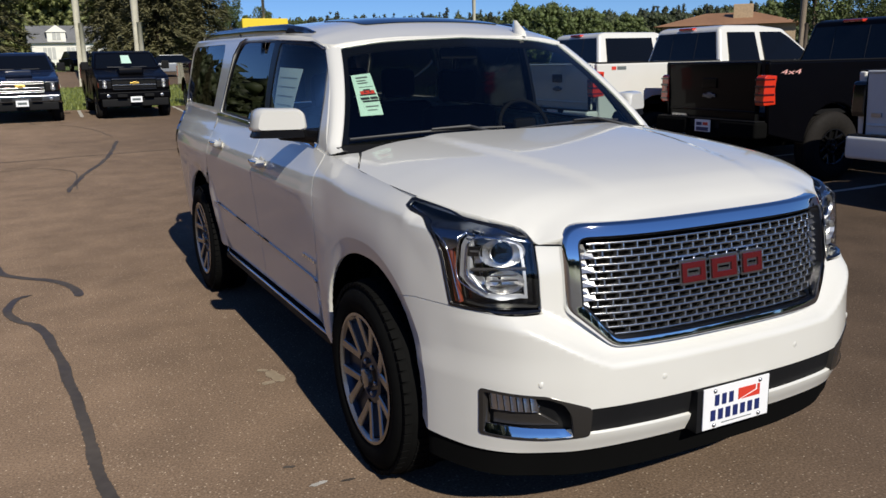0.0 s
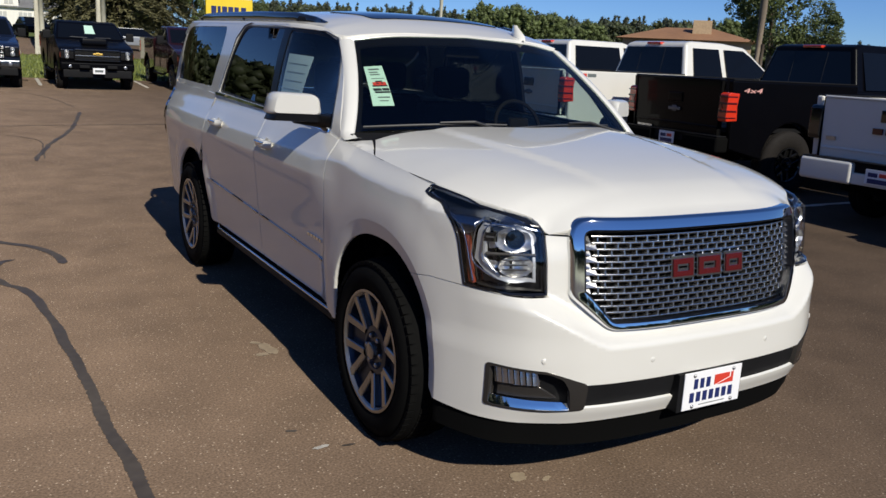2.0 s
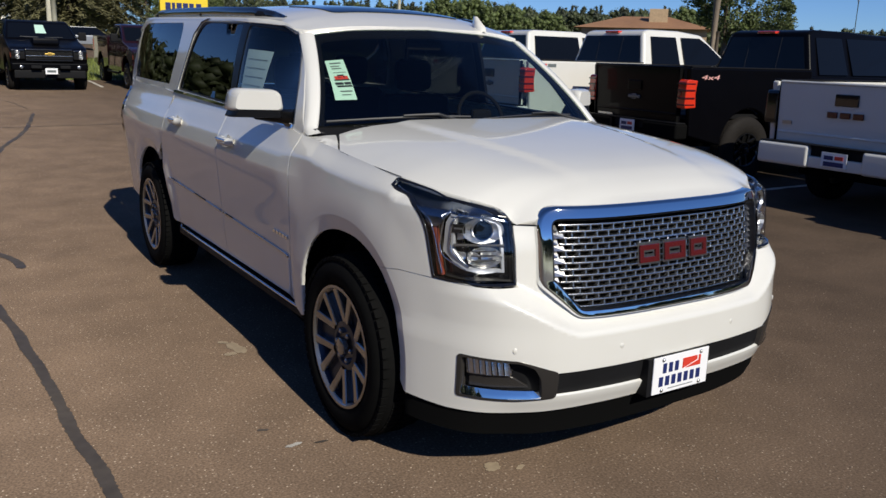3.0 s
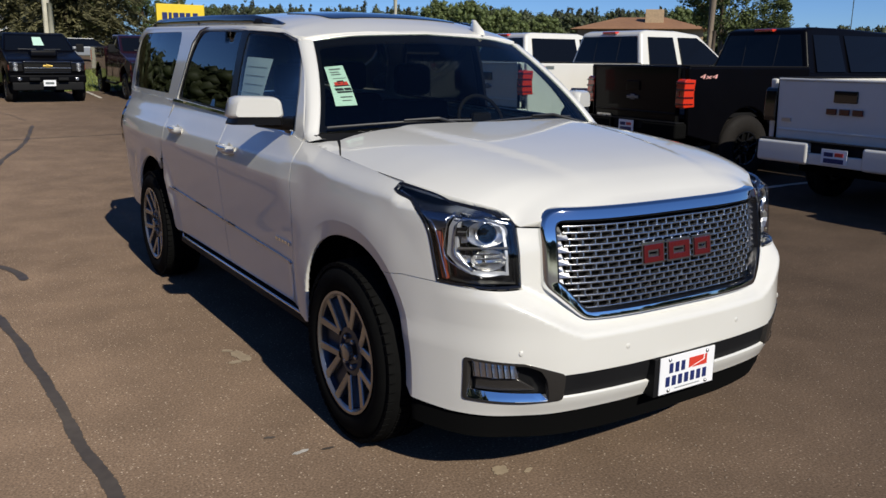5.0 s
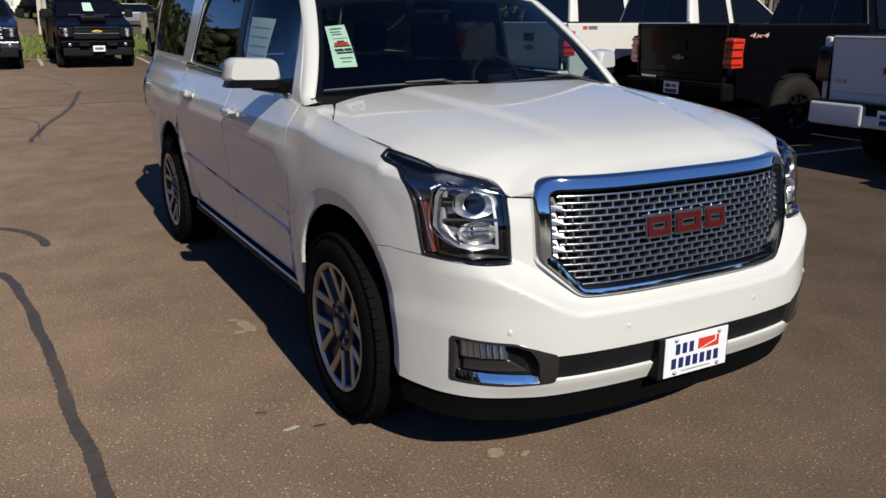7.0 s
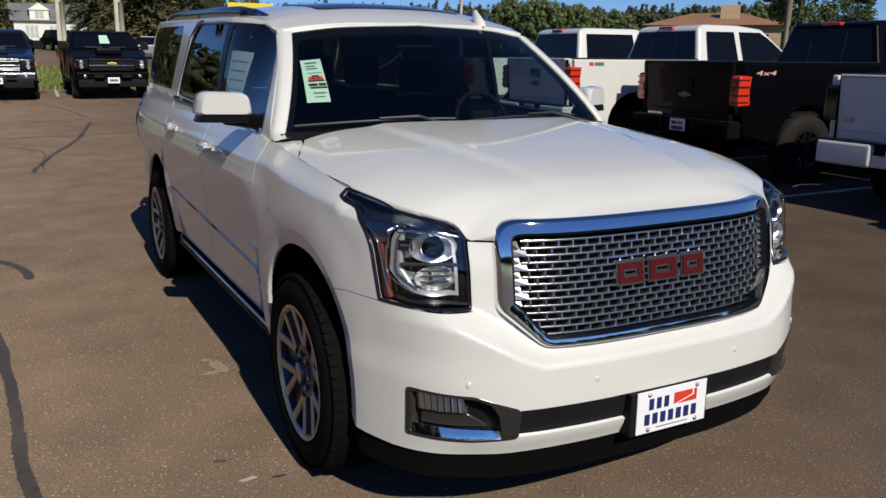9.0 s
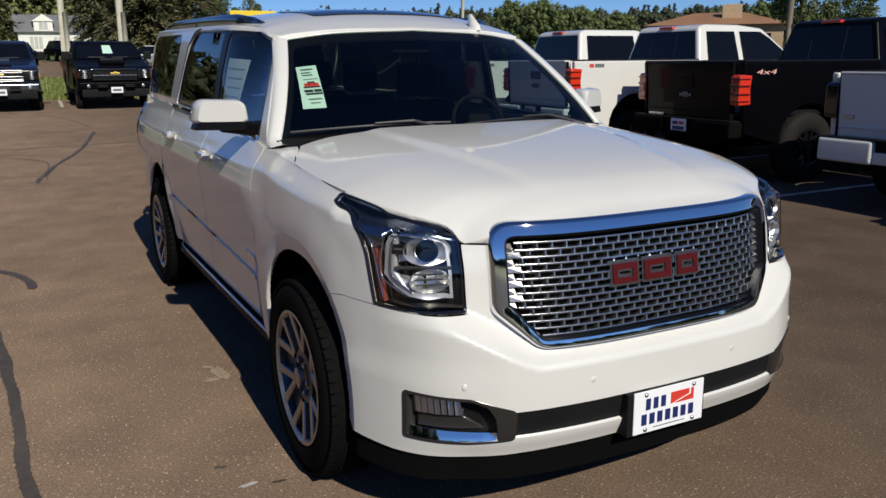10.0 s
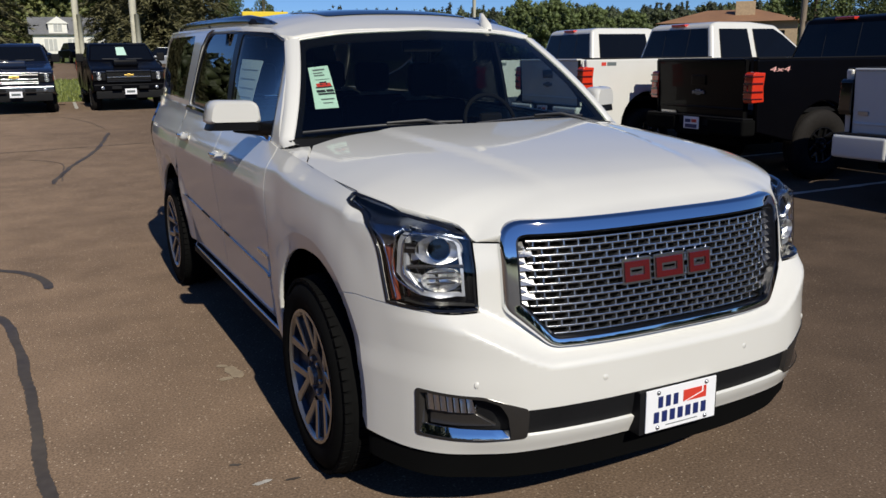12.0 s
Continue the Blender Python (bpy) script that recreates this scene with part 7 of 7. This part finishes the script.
spruces = [tree(conifer_meshes, 20 + i, M_SPRUCE, "tall dark green spruce with drooping branches", "spruces", pose(*p)) for i, p in enumerate([(-3.64, 57, 1.7), (7.05, 58, 1.75)])]
rnd = random.Random(5)
for i, (x, y, sc) in enumerate([(-7.0, 58, 0.55), (8.1, 82, 1.15), (6.0, 75, 1.05), (-10.5, 60, 0.42), (10.5, 60, 0.80), (-5.2, 64, 0.85)]):
    o = copy_thing(spruces[i % 2], pose(x, y, ground_z(x, y), 0, 0, rnd.uniform(0, 360)))
    o.scale = (sc, sc, sc * rnd.uniform(0.9, 1.15))
broads = [tree(broad_meshes, 40 + i, M_LEAF, "broad-leaved green tree beyond the lot", "broad-leaved trees", pose(*p), leaves=12000) for i, p in enumerate([(36.3, 28.5, 0.3), (-2, 140, 2.0)])]
for i, (x, y, sc) in enumerate([(3, 136, 2.6), (10, 132, 2.8), (18, 138, 2.4), (-5, 138, 2.6), (19.6, 90, 1.05), (24.2, 93, 0.98), (29, 97, 0.85), (33.5, 99, 0.72), (-12, 130, 2.4), (39.0, 27.0, 0.75)]):
    o = copy_thing(broads[i % 2], pose(x, y, ground_z(x, y), 0, 0, rnd.uniform(0, 360)))
    o.scale = (sc, sc, sc)


def wood(name, seed, spots, label, leaf, tufts=16, n=40, fine=0.10, point=0.0, lump_size=0.34):
    """Far woods, one object: each tree is a heap of rough clumps with loose leaves over them; point: how much the crowns taper upwards."""
    rng = np.random.default_rng(seed)
    at = np.array([(x, y, ground_z(x, y), h, r) for x, y, h, r in spots])
    d = rng.normal(size=(len(at), tufts, 3))
    d /= np.linalg.norm(d, axis=2, keepdims=True)
    d[..., 2] = np.linspace(-1, 1, tufts)[None, :] + rng.normal(0, 0.08, (len(at), tufts))
    d[..., :2] *= np.sqrt(rng.random((len(at), tufts, 1))) * 1.25
    wide = np.sqrt(np.clip(1.05 - d[..., 2] ** 2 * 0.9, 0.05, 1)) * (1 - point * (d[..., 2] + 1) / 2)
    c = np.empty_like(d)
    c[..., 0], c[..., 1] = at[:, None, 0] + d[..., 0] * wide * at[:, None, 4], at[:, None, 1] + d[..., 1] * wide * at[:, None, 4]
    c[..., 2] = at[:, None, 2] + at[:, None, 3] * (0.50 + 0.46 * d[..., 2])
    size = np.repeat(at[:, 4], tufts).reshape(-1) * lump_size * rng.uniform(0.7, 1.3, len(at) * tufts) * (1 - 0.5 * point * np.clip((d[..., 2].reshape(-1) + 1) / 2, 0, 1))
    c = c.reshape(-1, 3)
    # clumps: uneven eight-faced lumps, each turned its own way
    k = len(c)
    lump = np.array([(1, 0, 0), (0, 1, 0), (-1, 0, 0), (0, -1, 0), (0, 0, 1), (0, 0, -1)], float)
    turn = rng.uniform(0, 6.28, k)
    cs, sn = np.cos(turn)[:, None], np.sin(turn)[:, None]
    shape = lump[None] * rng.uniform(0.6, 1.4, (k, 6, 1)) + rng.normal(0, 0.22, (k, 6, 3))
    shape = np.stack([shape[..., 0] * cs - shape[..., 1] * sn, shape[..., 0] * sn + shape[..., 1] * cs, shape[..., 2]], axis=2)
    lv = (c[:, None, :] + shape * size[:, None, None]).reshape(-1, 3)
    tri = [(i, (i + 1) % 4, 4) for i in range(4)] + [((i + 1) % 4, i, 5) for i in range(4)]
    lf = (np.array(tri)[None] + (np.arange(k) * 6)[:, None, None]).reshape(-1, 3)
    # leaves
    p = np.repeat(c, n, axis=0)
    sz_ = np.repeat(size, n)
    e = rng.normal(size=p.shape)
    e /= np.linalg.norm(e, axis=1, keepdims=True)
    p = p + e * (sz_ * rng.uniform(0.70, 1.45, len(p)))[:, None]
    a, b = rng.normal(size=p.shape), rng.normal(size=p.shape)
    w = sz_ * fine * rng.uniform(0.7, 1.7, len(p))
    a *= (w / np.linalg.norm(a, axis=1))[:, None]
    b *= (w * 0.8 / np.linalg.norm(b, axis=1))[:, None]
    qv = np.stack([p + a, p + b - a * 0.5, p - b - a * 0.5], axis=1).reshape(-1, 3)
    verts = np.concatenate([lv, qv])
    loops = np.concatenate([lf.ravel(), np.arange(len(qv)) + len(lv)])
    m = len(loops) // 3
    me = bpy.data.meshes.new(name)
    me.vertices.add(len(verts)), me.loops.add(len(loops)), me.polygons.add(m)
    me.vertices.foreach_set("co", verts.ravel())
    me.loops.foreach_set("vertex_index", loops)
    me.polygons.foreach_set("loop_start", np.arange(0, 3 * m, 3))
    me.materials.append(leaf)
    me.update(calc_edges=True)
    return tagged(new(name, me), label, "trees", kind="stuff")


rnd = random.Random(77)
spots, firs = [], []
for i in range(560):
    deg = rnd.uniform(14, 72)
    a, d = radians(deg), rnd.uniform(150, 215)
    tall = 6.6 + 3.6 * step(57, 48, deg)
    (firs if rnd.random() < 0.45 else spots).append((d * math.sin(a), d * math.cos(a), tall * rnd.uniform(0.70, 1.04) * d / 185, rnd.uniform(2.4, 3.6)))
wood("far_wood", 3, spots, "far line of green trees along the horizon", M_PINE, tufts=90, n=22, fine=0.28, lump_size=0.20)
wood("far_firs", 13, [(x, y, h * 1.08, r * 0.62) for x, y, h, r in firs], "dark pointed firs in the far tree line", M_FIR, tufts=70, n=18, fine=0.28, point=0.8, lump_size=0.30)
spots = [(d * math.sin(radians(a)), d * math.cos(radians(a)), h, r) for a, d, h, r in ((34.5, 140, 9.3, 4.2), (36.9, 143, 8.4, 3.8), (32.3, 146, 9.6, 4.0), (39.5, 147, 7.6, 3.2), (48.5, 150, 8.9, 3.6))]
wood("light_bushes", 6, spots, "light green round-crowned trees before the far wood", M_LEAF, tufts=360, n=40, fine=0.24, lump_size=0.115)
spots = []
for i in range(60):
    a, d = radians(rnd.uniform(-7, 9.6)), rnd.uniform(132, 165)
    spots.append((d * math.sin(a), d * math.cos(a), rnd.uniform(15, 22), rnd.uniform(3.0, 4.6)))
wood("wood_behind_house", 8, spots, "sunlit green trees behind the white house", M_LEAFLIT, tufts=200, n=26, fine=0.25, lump_size=0.165)
spots = []
for i in range(260):
    a = radians(rnd.uniform(75, 352))
    d = rnd.uniform(125, 165)
    spots.append((d * math.sin(a), d * math.cos(a), rnd.uniform(8.0, 14.0), rnd.uniform(3.6, 5.2)))
wood("surrounding_wood", 4, spots, "trees round the lot", M_PINE, tufts=40, n=8, fine=0.36, lump_size=0.40)
spots = [(-36 + rnd.uniform(-6, 4), -22 + 2.6 * i + rnd.uniform(-1, 1), rnd.uniform(6.5, 11.0), rnd.uniform(2.4, 3.4)) for i in range(34)]
wood("trees_beside_the_lot", 21, spots, "row of tall dark green trees beside the lot", M_PINE, tufts=240, n=10, fine=0.34, point=0.35, lump_size=0.22)

# grass strip
rnd = random.Random(9)
lv, lf = [], []
for _ in range(18000):
    x, y = rnd.uniform(-8, 14), rnd.uniform(26.9, 39.5)
    z = ground_z(x, y) - 0.03
    a = rnd.uniform(0, 6.28)
    h = rnd.uniform(0.06, 0.16)
    w = Vector((math.cos(a), math.sin(a), 0)) * 0.025
    lean = Vector((rnd.gauss(0, 0.04), rnd.gauss(0, 0.04), h))
    k = len(lv)
    p = Vector((x, y, z))
    lv += [p - w, p + w, p + lean]
    lf.append((k, k + 1, k + 2))
tagged(raw("grass", lv, lf, M_GRASS), "short green grass strip behind the trucks", "grass", kind="stuff")


def far_car(x, y, rz, paint, label):
    t = thing("parked_car", label, "car", "cars beyond the grass", pose(x, y, ground_z(x, y), 0, 0, rz))
    bm = bmesh.new()
    prism(bm, [(-2.2, 0.35), (2.2, 0.35), (2.25, 0.75), (2.1, 0.92), (-1.1, 0.95), (-2.15, 0.80), (-2.25, 0.6)], -0.9, 0.9)
    bmesh.ops.recalc_face_normals(bm, faces=bm.faces)
    bmesh.ops.bevel(bm, geom=list(bm.edges), offset=0.06, segments=2, affect="EDGES", profile=0.5)
    part("body", bm, paint, t, smooth=True)
    bm = bmesh.new()
    prism(bm, [(-1.1, 0.92), (-0.4, 1.42), (1.2, 1.45), (1.9, 0.92)], -0.8, 0.8, lambda y, z: 1 - 0.15 * (z - 0.9) / 0.5)
    bmesh.ops.recalc_face_normals(bm, faces=bm.faces)
    part("greenhouse", bm, M_AUTOGLASS, t, "dark glass cabin")
    box("roof", (-0.68, -0.4, 1.425), (0.68, 1.2, 1.47), paint, t, bevel=0.02)
    for sx in (-1, 1):
        for yy in (-1.35, 1.35):
            v, f = lathe([(-0.1, 0.2), (-0.1, 0.31), (0.1, 0.31), (0.1, 0.2)], 20, "x", (sx * 0.82, yy, 0.31))
            wv = raw("wheel", v, f, M_RUBBER, t, smooth=True, angle=40)
            v, f = lathe([(sx * 0.09, 0.0005), (sx * 0.10, 0.19), (sx * 0.06, 0.2)], 16, "x", (sx * 0.82, yy, 0.31))
            raw("rim", v, f, M_RIM, wv, "bright rim", smooth=True)
    return t


for x, y, rz, p, lab in ((1.55, 54.5, 10, M_BLACK, "dark car beyond the grass strip"), (-1.05, 50.4, 10, M_BLACK, "dark car beyond the grass strip"), (6.1, 46.3, 90, M_SILVER, "silver car beyond the grass strip"), (-2.9, 52.5, 10, M_MAROON, "dark red car beyond the grass strip"), (11.5, 45.7, 90, M_BLACK, "dark car beyond the grass strip")):
    far_car(x, y, rz, p, lab).scale = (0.82, 0.82, 0.82)
